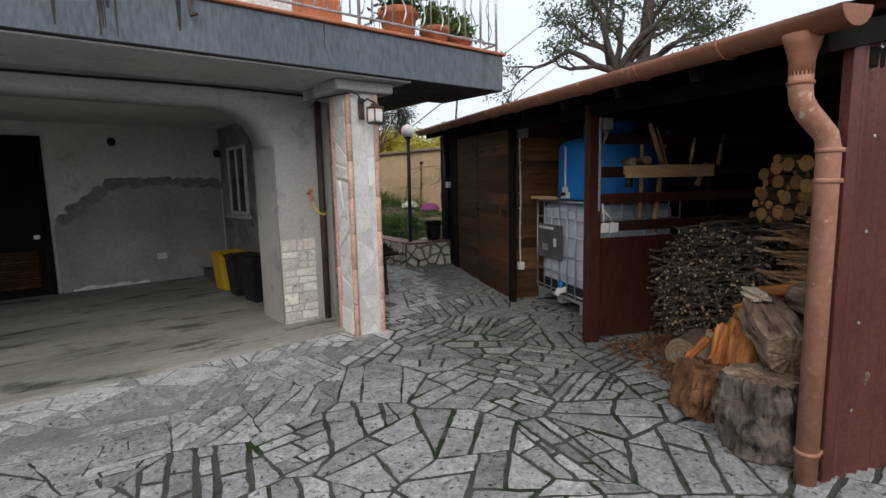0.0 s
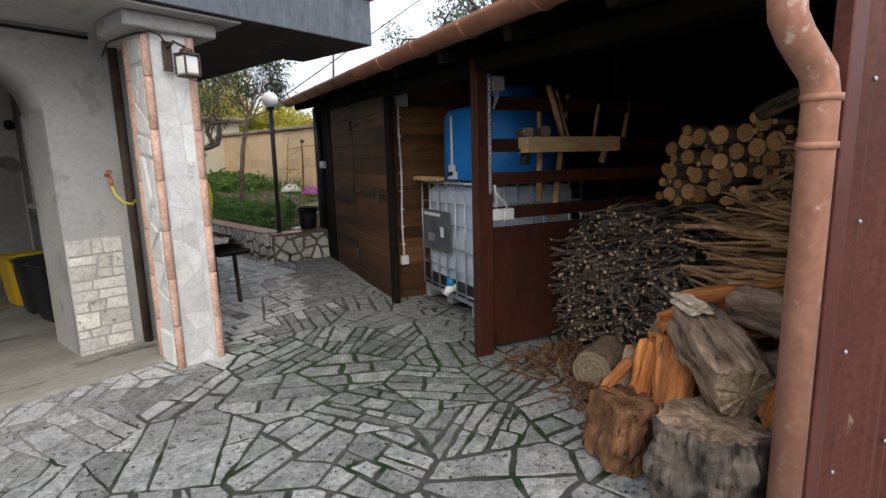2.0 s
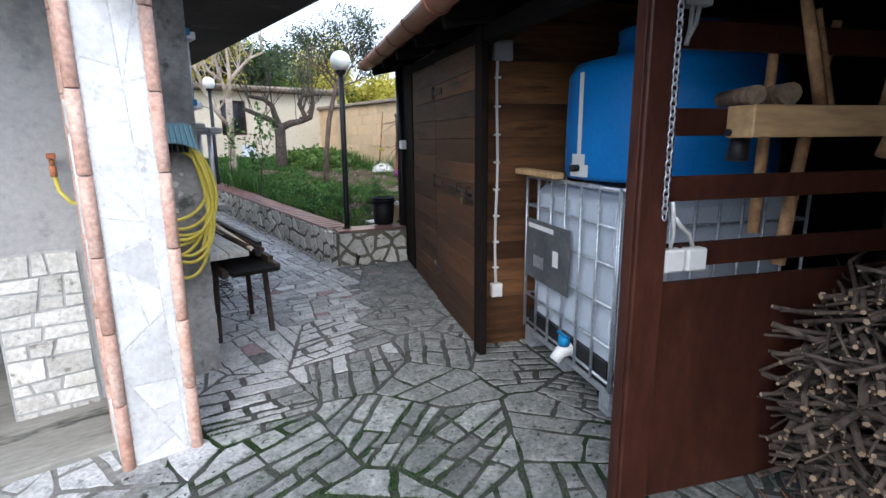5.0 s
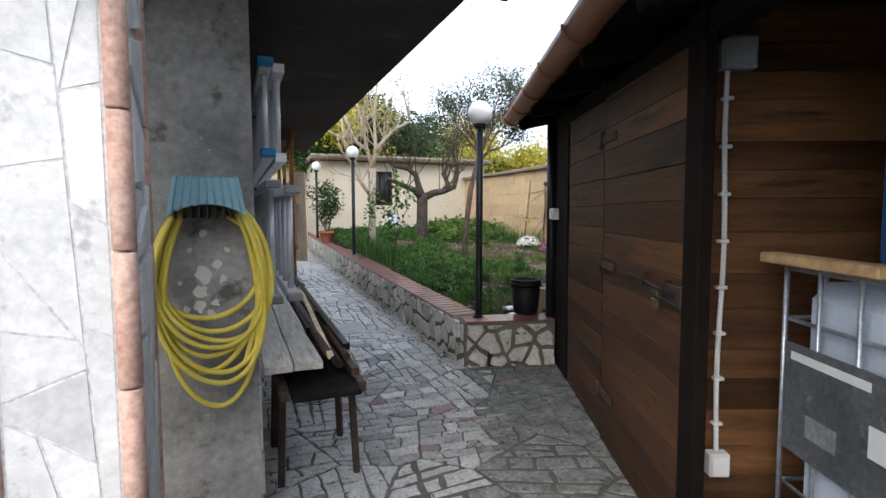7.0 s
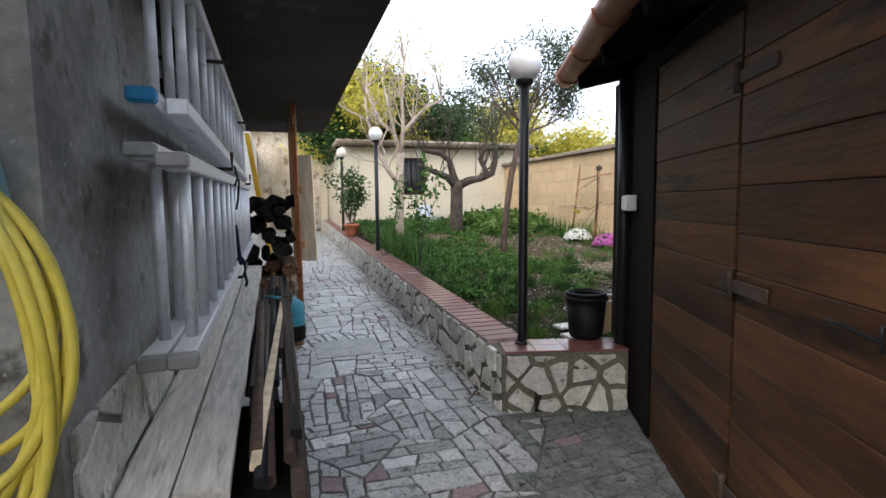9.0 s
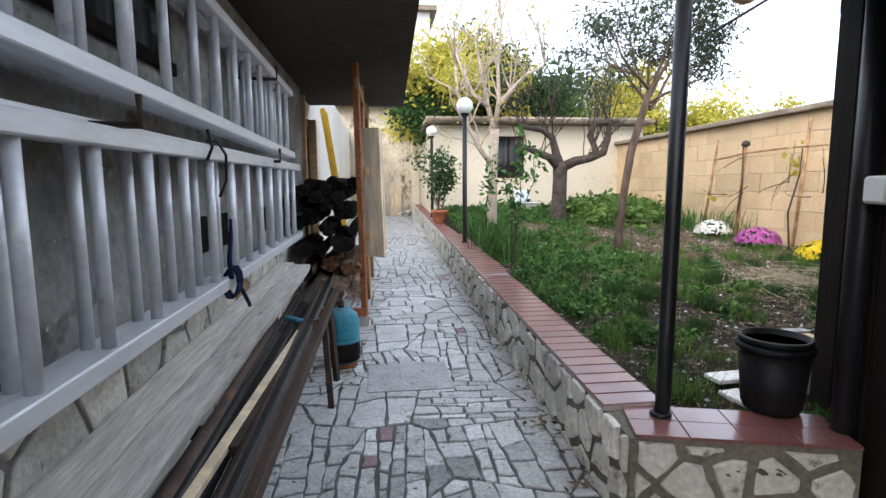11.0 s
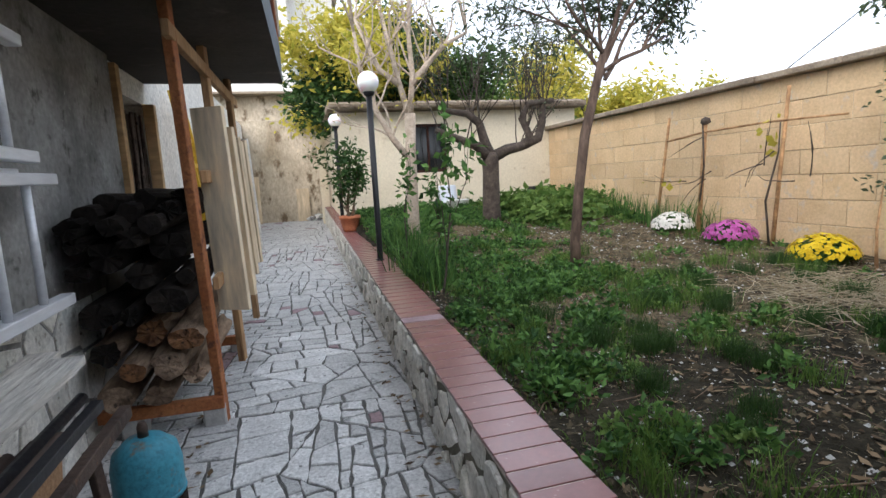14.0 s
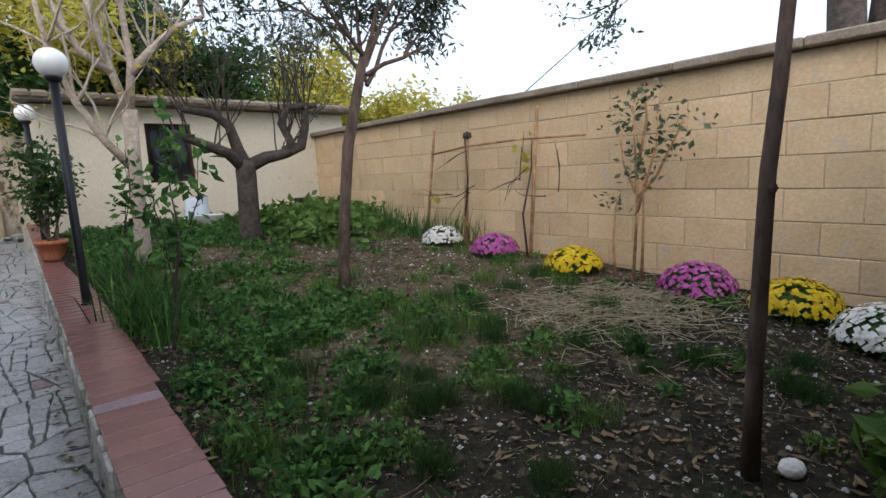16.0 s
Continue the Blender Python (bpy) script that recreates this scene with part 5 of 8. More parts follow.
for k in range(1350):
    u = rng.uniform(1.0, 2.3)
    top_ = 0.93 + 0.07 * math.sin((u - 1.0) * 2.2) - 0.14 * max(0, (u - 2.05) / 0.25)
    z = rng.uniform(0.02, top_)
    if z > 0.7 and rng.random() < 0.2:
        z = top_ + rng.uniform(-0.05, 0.03)
    v = 1.0 + 0.14 * (u - 1.7) ** 2 - 0.1 * math.sin(math.pi * min(1, z / 0.9)) + rng.uniform(-0.1, 0.08) + (0.12 if u < 1.2 else 0)
    r = rng.choice((0.0055, 0.0075, 0.01, 0.0135))
    du, dz = rng.gauss(0.1, 0.26), rng.gauss(0.03, 0.14)
    l = rng.uniform(0.45, 0.8)
    droop = rng.uniform(-0.05, 0.04)
    pts = [(v - 0.02, u - du * 0.5 + rng.gauss(0, 0.02), z + droop * 1.5), (v + l * 0.18, u + rng.gauss(0, 0.03), z + dz * 0.15 + 0.012), (v + l * 0.5, u + du * 0.5, z + dz * 0.4), (v + l, u + du, min(z + dz * 0.6, 0.98))]
    sticks.append((pts, [r, r, r * 0.9, r * 0.7]))
for k in range(40):
    u = rng.uniform(1.0, 2.25)
    v, z = rng.uniform(0.98, 1.5), 0.99 + rng.uniform(-0.04, 0.05) - 0.14 * max(0, (u - 2.05) / 0.25)
    a = rng.uniform(-0.7, 0.7)
    l = rng.uniform(0.35, 0.7)
    sticks.append(([(v, u, z), (v + 0.1, u + a * l * 0.5, z + 0.02), (v + 0.2, min(u + a * l, 2.36), z - rng.uniform(-0.02, 0.05))], [0.008, 0.008, 0.005]))
brush("brushwood_bundle", "bundle of thin dark prunings with pale cut ends", sticks, ["twig", "twigend"])
# longer sticks lying along the shed, and a tangle leaning at the back
sticks = []
for k in range(620):
    z = rng.uniform(0.55, 1.12)
    v = 0.92 + 0.55 * rng.random() + 0.3 * max(0, z - 0.95)
    u = rng.uniform(0.06, 0.6)
    l = min(rng.uniform(0.28, 0.68), 1.14 - u)
    r = rng.choice((0.005, 0.007, 0.01, 0.015))
    a, s = rng.gauss(0, 0.12), rng.gauss(0, 0.07)
    sticks.append(([(v, u, z), (v + a * 0.3 + rng.gauss(0, 0.02), u + l * 0.3, z + s * 0.3 + rng.gauss(0, 0.02)), (v + a * 0.65 + rng.gauss(0, 0.02), u + l * 0.65, z + s * 0.65 + rng.gauss(0, 0.03)), (v + a, u + l, z + s)], [r, r * 1.05, r, r * 0.8]))
for k in range(900):
    u = rng.uniform(0.1, 0.95)
    v = rng.uniform(1.5, 2.3)
    z = rng.uniform(0.95, 1.3 + 0.42 * (1 - u))
    r = rng.choice((0.005, 0.007, 0.01, 0.015))
    d_ = Vector((rng.gauss(-0.7, 0.25), rng.gauss(0.1, 0.35), rng.gauss(-0.1, 0.3)))
    l = rng.uniform(0.25, 0.55)
    p = Vector((v, u, z))
    q = p + d_.normalized() * l
    q.y, q.z, q.x = min(max(q.y, 0.06), 1.0), min(max(q.z, 0.75), 1.72), min(max(q.x, 1.25), 2.9)
    sticks.append(([p, (p + q) / 2 + Vector((0.01, 0.015, 0.012)), q], [r, r, r * 0.8]))
for k in range(160):
    u = rng.uniform(0.06, 1.2)
    z = rng.uniform(0.1, 0.75)
    r = rng.choice((0.015, 0.02, 0.03))
    sticks.append(([(rng.uniform(1.0, 1.2), u, z), (2.0, u + rng.uniform(-0.05, 0.05), z + rng.uniform(0, 0.3))], [r, r]))
brush("branch_pile", "tangled pile of long brown branches and sticks", sticks, ["stick", "twigend"], 6)
for k, (u, v, z, r) in enumerate(((2.06, 1.22, 1.02, 0.045), (1.8, 1.3, 1.0, 0.05), (1.62, 1.26, 1.0, 0.055), (2.2, 1.35, 1.0, 0.035), (1.42, 1.4, 1.02, 0.05))):
    log("log", "pale sawn log lying on top of the prunings", (v, u, z), (v + 0.55, u - 0.05, z + 0.03), r, ["bark", "cutwood"], "logs on the brushwood", 12)
# thick branch leaning under the roof
log("branch", "thick bare branch leaning over the branch pile", (1.55, 1.15, 1.68), (1.5, 0.05, 1.98), 0.05, ["greylog", "cutwood"], n=10, segs=5, bend=0.03, cat="branch")


def chunk(name, label, a, b, r, mats, n=9, wob=0.25, flat=0.7, group="", seg=6, cat="log", m=SHED):
    """A split or gnarled piece of wood with an uneven section."""
    a, b = Vector(a), Vector(b)
    l = (b - a).length
    q = (b - a).to_track_quat("Z", "Y").to_matrix().to_4x4()
    bm_ = B()
    kn = [rng.uniform(1 - wob, 1 + wob) for _ in range(n)]
    n, seg = n * 3, seg * 3
    prof = []
    for i_ in range(n):
        f_ = (i_ % 3) / 3
        prof.append(kn[i_ // 3] * (1 - f_) + kn[(i_ // 3 + 1) % len(kn)] * f_)
    off = rng.uniform(0, 6)
    rings = []
    for k in range(seg + 1):
        ring = []
        for i in range(n):
            t_ = 2 * math.pi * i / n
            ct, st = math.cos(t_), math.sin(t_)
            rr = r * prof[i] * (1 + 0.22 * noise.noise((off + ct * 1.6, st * 1.6, k * 3.2 / seg)) + 0.09 * noise.noise((off + ct * 7, st * 7, k * 3.0 / seg)) + 0.07 * noise.noise((ct * 16, off + st * 16, k * 6.0 / seg)) + 0.05 * noise.noise((ct * 30, off + st * 30, k * 14.0 / seg))) * (0.93 if k in (0, seg) else 1)
            ring.append(bm_.verts.new((rr * math.cos(t_), rr * flat * math.sin(t_), l * k / seg + 0.02 * noise.noise((i * 2.0, off, k)) * (k in (0, seg)) * 2)))
        rings.append(ring)
    for x, y in zip(rings, rings[1:]):
        for i in range(n):
            bm_.faces.new((x[i], x[(i + 1) % n], y[(i + 1) % n], y[i])).smooth = wob < 0.12
    for ring in (rings[0][::-1], rings[-1]):
        c = bm_.verts.new(sum((v.co for v in ring), Vector()) / n)
        for i in range(n):
            bm_.faces.new((ring[i], ring[(i + 1) % n], c)).material_index = 1
    return tagged(part(name, bm_, mats, m=m @ Matrix.Translation(a) @ q), label, cat, group)


# stumps and split logs in front (x: into the shed, y: along it)
chunk("tree_stump", "squat dark weathered stump standing on the paving", (0.1, 0.33, -0.05), (0.11, 0.34, 0.39), 0.215, ["darkstump", "greylog"], 18, 0.16, 0.95, seg=10, cat="stump")
chunk("tree_stump", "broken reddish stump with a torn bark side", (0.1, 0.84, -0.05), (0.16, 0.82, 0.27), 0.19, ["rottenwood", "rottenwood"], 16, 0.22, 0.85, seg=7, cat="stump")
log("log", "thick short log with a dark sawn face", (0.55, 1.5, 0.07), (0.98, 1.72, 0.08), 0.125, ["bark", "cutgrey"], n=18, wob=0.04, cat="log")
log("log", "thick barked log lying behind the split wood", (0.5, 1.15, 0.1), (0.95, 1.0, 0.12), 0.13, ["bark", "cutwood"], n=16, wob=0.05)
log("log", "thick barked log lying behind the split wood", (0.35, 0.55, 0.13), (0.95, 0.6, 0.13), 0.15, ["bark", "cutwood"], n=16, wob=0.05)
log("log", "thick barked log lying behind the split wood", (0.4, 0.22, 0.13), (0.95, 0.2, 0.13), 0.15, ["bark", "cutwood"], n=16, wob=0.05)
log("log", "thick barked log lying behind the split wood", (0.5, 0.42, 0.4), (0.98, 0.4, 0.42), 0.13, ["bark", "cutwood"], n=16, wob=0.05)
log("log", "barked log in the middle of the pile", (0.45, 0.75, 0.34), (0.95, 0.8, 0.38), 0.12, ["bark", "cutwood"], n=16, wob=0.05)
for a, b, r, f, mt in (
    ((0.27, 0.9, 0.08), (0.4, 0.92, 0.48), 0.055, 0.7, ("split", "split")),
    ((0.3, 0.72, 0.16), (0.44, 0.84, 0.52), 0.065, 0.7, ("split", "split")),
    ((0.2, 0.6, 0.26), (0.48, 0.76, 0.54), 0.07, 0.6, ("split", "split")),
    ((0.25, 1.02, 0.0), (0.42, 1.05, 0.4), 0.045, 0.6, ("greylog", "split")),
    ((0.5, 0.94, 0.56), (0.98, 0.6, 0.66), 0.075, 0.7, ("split", "split")),
    ((0.55, 0.84, 0.7), (0.98, 0.52, 0.8), 0.075, 0.7, ("split", "split")),
    ((0.5, 0.98, 0.44), (0.95, 0.7, 0.5), 0.065, 0.7, ("split", "split")),
    ((0.14, 0.98, 0.25), (0.24, 0.9, 0.42), 0.035, 0.6, ("split", "split")),
    ((0.36, 0.66, 0.36), (0.6, 0.82, 0.52), 0.06, 0.7, ("split", "split")),
):
    chunk("split_log", "split orange firewood log with a rough cleft face", a, b, r, list(mt), 7, 0.3, f, "split firewood", 4)
chunk("gnarled_log", "large grey weathered log with a pale torn end", (0.44, 0.7, 0.64), (0.2, 0.26, 0.5), 0.14, ["greylog", "cutgrey"], 18, 0.11, 1.0, seg=10)
chunk("gnarled_log", "pale barkless log on top of the pile", (0.62, 0.6, 0.74), (0.62, 0.05, 0.7), 0.1, ["greylog", "cutwood"], 14, 0.08, 0.95, seg=7)
chunk("gnarled_log", "rough wood chunk with a split face beside the downpipe", (0.24, 0.2, 0.48), (0.42, 0.06, 0.42), 0.11, ["greylog", "split"], 14, 0.15, 0.8, seg=6)
chunk("wood_chip", "pale torn wood piece lying on the logs", (0.38, 0.73, 0.76), (0.3, 0.56, 0.76), 0.06, ["torn", "torn"], 11, 0.5, 0.5, seg=6)
chunk("gnarled_log", "short chunk with a broken face among the prunings", (0.68, 1.1, 0.38), (0.9, 1.08, 0.52), 0.08, ["greylog", "beam"], 12, 0.2, 0.9, seg=5)
sticks = []
for k in range(900):
    u, v = rng.uniform(0.75, 2.2), 0.15 + 0.8 * math.sqrt(rng.random())
    a = rng.uniform(0, 6.28)
    l = rng.uniform(0.03, 0.12)
    sticks.append(([(v, u, -0.03), (v + l * math.cos(a), u + l * math.sin(a), -0.03 + rng.uniform(0, 0.04 + 0.08 * max(0, v - 0.5)))], [rng.uniform(0.003, 0.009), 0.004]))
brush("wood_litter", "chips and bits of bark scattered in front of the firewood", sticks, ["rottenwood", "bark"])

# ---- hose on the house corner ----
hose = thing("garden_hose", "coiled yellow garden hose hanging on the wall", "hose")
for i in range(9):
    w0, w1 = 0.19 + 0.035 * rng.random(), 0.165 + 0.055 * rng.random()
    low_, tilt_ = 1.02 - 0.035 * i + rng.uniform(-0.02, 0.02), rng.uniform(-0.05, 0.08)
    if i == 8:
        low_, tilt_, w0, w1 = 0.68, -0.02, 0.18, 0.16
    loop = []
    rz = (1.475 - low_) / 1.85
    for k in range(41):
        a = radians(122 + 296 * k / 40)
        c, d_ = math.cos(a), math.sin(a)
        x = 2.99 + (w0 if c < 0 else w1) * c * (1 - 0.1 * d_)
        loop.append((x, 5.215 - 0.009 * (i % 4) - 0.03 * (1 - d_) / 2 - 0.004 * i, low_ + rz * (1 + d_) + tilt_ * c * (1 - d_) / 2))
    bm = B()
    tube(bm, loop, 0.0105, 7)
    part("coil_turn", bm, "hose", hose)
bm = B()
tube(bm, [(3.0, 5.2, 1.47), (3.1, 5.19, 1.4), (3.16, 5.175, 1.2), (3.14, 5.165, 1.0), (3.1, 5.165, 0.86), (3.085, 5.165, 0.83)], 0.0105, 7)
part("loose_end", bm, "hose", hose)
bm = B()
tube(bm, [(3.085, 5.165, 0.835), (3.078, 5.165, 0.79)], 0.014, 8)
part("connector", bm, "rust", hose, "brass hose connector")
holder = thing("hose_holder", "pale blue plastic hose holder with a ribbed arch", "hose holder")
bm = B()
ring0 = []
for k in range(11):
    t = -1 + 2 * k / 10
    ring0.append([bm.verts.new(p) for p in ((2.975 + 0.105 * t, 5.245, 1.6), (2.975 + 0.115 * t, 5.12, 1.585), (2.975 + 0.14 * t, 5.1, 1.485 - 0.045 * t * t), (2.975 + 0.13 * t, 5.245, 1.495 - 0.045 * t * t))])
for p, q in zip(ring0, ring0[1:]):
    for i in range(4):
        bm.faces.new((p[i], p[(i + 1) % 4], q[(i + 1) % 4], q[i]))
bm.faces.new(ring0[0])
bm.faces.new(ring0[-1][::-1])
part("shell", bm, "holder", holder)
for k in range(9):
    bm = B()
    t = -0.88 + 0.22 * k
    tube(bm, [(2.975 + 0.116 * t, 5.112, 1.588), (2.975 + 0.137 * t, 5.097, 1.49 - 0.045 * t * t)], 0.0045, 6)
    part("moulded_rib", bm, "holder", holder)
for k in range(8):
    bm = B()
    x = 2.86 + 0.028 * k
    box(bm, x, x + 0.008, 5.1, 5.24, 1.43, 1.46 + 0.02 * math.sin(math.pi * (k + 0.5) / 8), 0.002)
    part("rib", bm, "blackplastic", holder)
t = thing("wall_patch", "flaked pale paint patch on the dark render", "paint patch", kind="structure")
bm = B()
for x, z, s in ((2.95, 1.37, 0.018), (2.95, 1.2, 0.04), (2.935, 1.13, 0.03), (3.02, 1.18, 0.022), (3.0, 1.24, 0.02), (2.88, 1.06, 0.02), (2.93, 1.07, 0.025), (2.99, 1.08, 0.02), (3.04, 1.3, 0.012), (2.9, 1.3, 0.012), (2.97, 1.04, 0.018), (2.86, 1.17, 0.01)):
    c = [bm.verts.new((x + s * math.cos(a) * rng.uniform(0.4, 1.1), 5.247, z + s * 1.2 * math.sin(a) * rng.uniform(0.4, 1.1))) for a in [i * math.pi / 6 for i in range(12)]]
    bm.faces.new(c)
part("flakes", bm, "plaster", t)


# ---- ladders on the wall ----
def ladder(label, x0, y0, y1, z0, z1, tilt=0.0, caps=None, channel=0.055):
    t_ = thing("ladder", label, "ladder", "aluminium ladders on the wall")
    rails = []
    def zz(z, y):
        return z + tilt * (y - y0)
    for z in (z0, z1):
        b = B()
        beam(b, (x0, y0, zz(z, y0)), (x0, y1, zz(z, y1)), 0.06, channel * 0.8, 0.004)
        rails.append(part("rail", b, "alu", t_))
    y = y0 + 0.14
    while y < y1 - 0.05:
        b = B()
        tube(b, [(x0, y, zz(z0, y) + channel * 0.4), (x0, y, zz(z1, y) - channel * 0.4)], 0.017, 10)
        part("rung", b, "alu", t_)
        y += 0.27
    if caps:
        for z, rail_ in zip((z0, z1), rails):
            b = B()
            beam(b, (x0, y0 - 0.05, zz(z, y0)), (x0, y0 - 0.001, zz(z, y0)), 0.075, channel * 0.62, 0.006)
            part("foot_cap", b, caps, rail_)
    return t_


ladder("long aluminium ladder with blue feet hung level on the wall", 3.24, 5.72, 9.2, 1.75, 2.2, -0.012, "brightblue", 0.065)
ladder("second section of the hung aluminium ladder", 3.31, 5.8, 9.35, 1.74, 2.2, -0.012, None, 0.06)
ladder("dull aluminium ladder hung below on the wall", 3.25, 5.62, 9.3, 1.02, 1.59, 0.01, "greyplastic", 0.06)
ladder("second section of the lower hung ladder", 3.335, 5.55, 9.42, 1.04, 1.56, 0.012, "greyplastic", 0.06)
for y in (6.6, 8.4):
    for z in (1.65, 2.12):
        t = thing("wall_hook", "dark iron bracket carrying the ladders", "bracket", "ladder brackets")
        bm = B()
        tube(bm, [(3.14, y, z - 0.04), (3.4, y, z - 0.045), (3.4, y, z + 0.03)], 0.009, 6)
        part("hook", bm, "darkiron", t)
t = thing("strap", "dark blue tie-down strap wound round the lower ladder", "strap")
bm = B()
for k in range(4):
    y = 7.42 + 0.02 * k
    loop = [(3.36 + 0.03 * math.cos(a), y + 0.02 * math.sin(a), 1.06 + 0.06 * math.sin(a)) for a in [i * math.pi / 5 for i in range(11)]]
    tube(bm, loop, 0.007, 5)
tube(bm, [(3.37, 7.4, 1.08), (3.36, 7.42, 1.16), (3.35, 7.5, 1.26), (3.345, 7.52, 1.32)], [0.012, 0.011, 0.009, 0.006], 5)
tube(bm, [(3.38, 7.5, 1.02), (3.39, 7.56, 0.95), (3.38, 7.62, 0.92)], 0.009, 5)
part("band", bm, mat("navy_webbing", (0.006, 0.01, 0.035), (0.012, 0.02, 0.06), 8, 0.8, 0.2), t)
t = thing("cable_tie", "thin black cord tied round the ladder rails", "cord")
bm = B()
tube(bm, [(3.37, 7.2, 1.62), (3.37, 7.3, 1.63), (3.38, 7.38, 1.58), (3.37, 7.4, 1.48), (3.36, 7.34, 1.42)], 0.006, 5)
tube(bm, [(3.37, 7.18, 1.55), (3.385, 7.2, 1.6), (3.37, 7.2, 1.66)], 0.006, 5)
part("cord", bm, "blackplastic", t)

# openings in the wall behind the ladders, set on as flat dark plates
for y0, y1 in ((7.7, 8.3), (9.0, 9.25)):
    t = thing("recess_shade_plate", "vent in the house wall, its shaded recess a flat near-black plate", "vent", kind="structure")
    # no hole is cut: the plate's colour gives the recess its shade
    bm = B()
    box(bm, 3.1, 3.156, y0, y1, 1.15, 1.32)
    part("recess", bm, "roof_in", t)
t = thing("window_2", "dark narrow window high behind the ladders", "window", kind="structure")
bm = B()
box(bm, 3.152, 3.175, 6.4, 7.5, 1.9, 1.95, 0.004)
box(bm, 3.152, 3.175, 6.4, 7.5, 2.36, 2.41, 0.004)
part("frame", bm, "shedpost", t)
bm = B()
box(bm, 3.152, 3.158, 6.4, 7.5, 1.95, 2.36)
part("pane", bm, "glass", t)

# ---- plank bench of scrap iron ----
bench = thing("scrap_bench", "low dark iron trestle holding scrap pipes and profiles", "trestle")
for y in (5.68, 6.1, 8.3, 8.65):
    for x, lean in ((3.63, 0.03), (3.28, -0.02)):
        bm = B()
        beam(bm, (x + lean, y + (0.05 if y in (6.1, 8.65) else 0), gz(y) - 0.005), (x, y, 0.6 + 0.03 * (y - 5)), 0.035, 0.035, 0.003)
        part("leg", bm, "darkiron", bench)
for x in (3.62, 3.26):
    bm = B()
    beam(bm, (x, 5.35, 0.61), (x + (0.03 if x > 3.5 else 0), 8.95, 0.71), 0.04, 0.05, 0.003)
    part("rail", bm, "darkiron", bench)
for y in (5.68, 7.0, 8.3):
    bm = B()
    beam(bm, (3.24, y, 0.555 + 0.03 * (y - 5)), (3.64, y, 0.555 + 0.03 * (y - 5)), 0.035, 0.035, 0.003)
    part("crossbar", bm, "darkiron", bench)
for k in range(2):
    t = thing("plank", "long grey weathered plank with split ends", "plank", "planks on the trestle")
    bm = B()
    x0 = 3.175 + 0.135 * k
    n = 14
    rows = []
    for i in range(n + 1):
        y = 5.4 + (9.35 - 0.12 * k - 5.4) * i / n
        z = 0.70 + 0.034 * (y - 5.2) + 0.004 * math.sin(i * 1.3 + k)
        w = 0.13 + 0.004 * math.sin(i * 2.1 + k)
        rows.append([bm.verts.new(p) for p in ((x0, y, z), (x0 + w, y, z - 0.002 * k), (x0 + w, y, z + 0.032), (x0 + 0.004, y, z + 0.034))])
    for p, q in zip(rows, rows[1:]):
        for i in range(4):
            bm.faces.new((p[i], p[(i + 1) % 4], q[(i + 1) % 4], q[i]))
    bm.faces.new(rows[0])
    bm.faces.new(rows[-1][::-1])
    part("board", bm, "oldwood", t)
t = thing("board", "dark rotten board end lying low on the trestle", "board")
bm = B()
box(bm, 3.285, 3.6, 5.27, 6.25, 0.6, 0.628, 0.006)
for v in bm.verts:
    v.co.y += 0.03 * noise.noise((v.co.x * 14, 2, 3)) * (v.co.y < 5.5)
part("board", bm, "charred", t)
spec = []
for k in range(34):
    x = 3.45 + 0.165 * rng.random()
    spec.append((x, 5.3 + rng.uniform(0, 1.6), 8.9 - rng.uniform(0, 1.6), rng.uniform(0.012, 0.026), rng.choice(("darkiron", "darkiron", "charred", "blackmetal", "blackmetal", "darkiron"))))
for i, (x, ya, yb, r, mt) in enumerate(spec):
    za, zb = (0.60 + 0.03 * (y - 5.0) + 0.02 + r + 0.022 * (i % 4) for y in (ya, yb))
    square = i % 3 == 1
    t = thing("scrap_bar" if square else "scrap_pipe", "rusty iron bar lying on the trestle" if square else "old dark pipe lying on the trestle", "scrap metal", "scrap on the trestle")
    bm = B()
    if square:
        beam(bm, (x, ya, za), (x + rng.uniform(-0.05, 0.03), yb, zb), r * 1.8, r * 1.8, 0.002)
    else:
        tube(bm, [(x, ya, za), (x + rng.uniform(-0.05, 0.03), yb, zb)], r, 10)
    part("bar", bm, mt, t)
t = thing("lath", "pale wooden lath lying on the scrap", "lath")
bm = B()
beam(bm, (3.5, 5.5, 0.73), (3.6, 7.6, 0.79), 0.03, 0.02, 0.002)
part("lath", bm, "pine", t)
t = thing("pipe_fitting", "grey-green pipe with a brass collar on the scrap heap", "pipe")
bm = B()
tube(bm, [(3.5, 7.85, 0.79), (3.62, 7.75, 0.785)], 0.022, 12)
part("pipe", bm, "gas", t)
bm = B()
tube(bm, [(3.61, 7.76, 0.786), (3.65, 7.73, 0.785)], 0.027, 12)
part("collar", bm, "darkiron", t)
t = thing("wire_coil", "tangle of rusty wire under the trestle", "wire")
bm = B()
for k in range(9):
    c = [(3.55 + 0.13 * math.cos(a) + 0.01 * math.sin(k), 6.75 + 0.16 * math.sin(a) + 0.02 * k, 0.1 + 0.02 * k + 0.02 * math.sin(a * 2 + k)) for a in [i * math.pi / 6 for i in range(13)]]
    tube(bm, c, 0.004, 4)
part("wire", bm, "darkiron", t)

gasb = thing("gas_cylinder", "turquoise painted gas cylinder with rusty foot", "gas cylinder")
zb = gz(8.95)
bm = B()
lathe(bm, [(0.1, 0.03), (0.125, 0.06), (0.128, 0.1), (0.128, 0.33), (0.115, 0.39), (0.07, 0.43), (0.03, 0.44)], 28, (3.68, 9.0, zb))
part("body", bm, "gas", gasb)
bm = B()
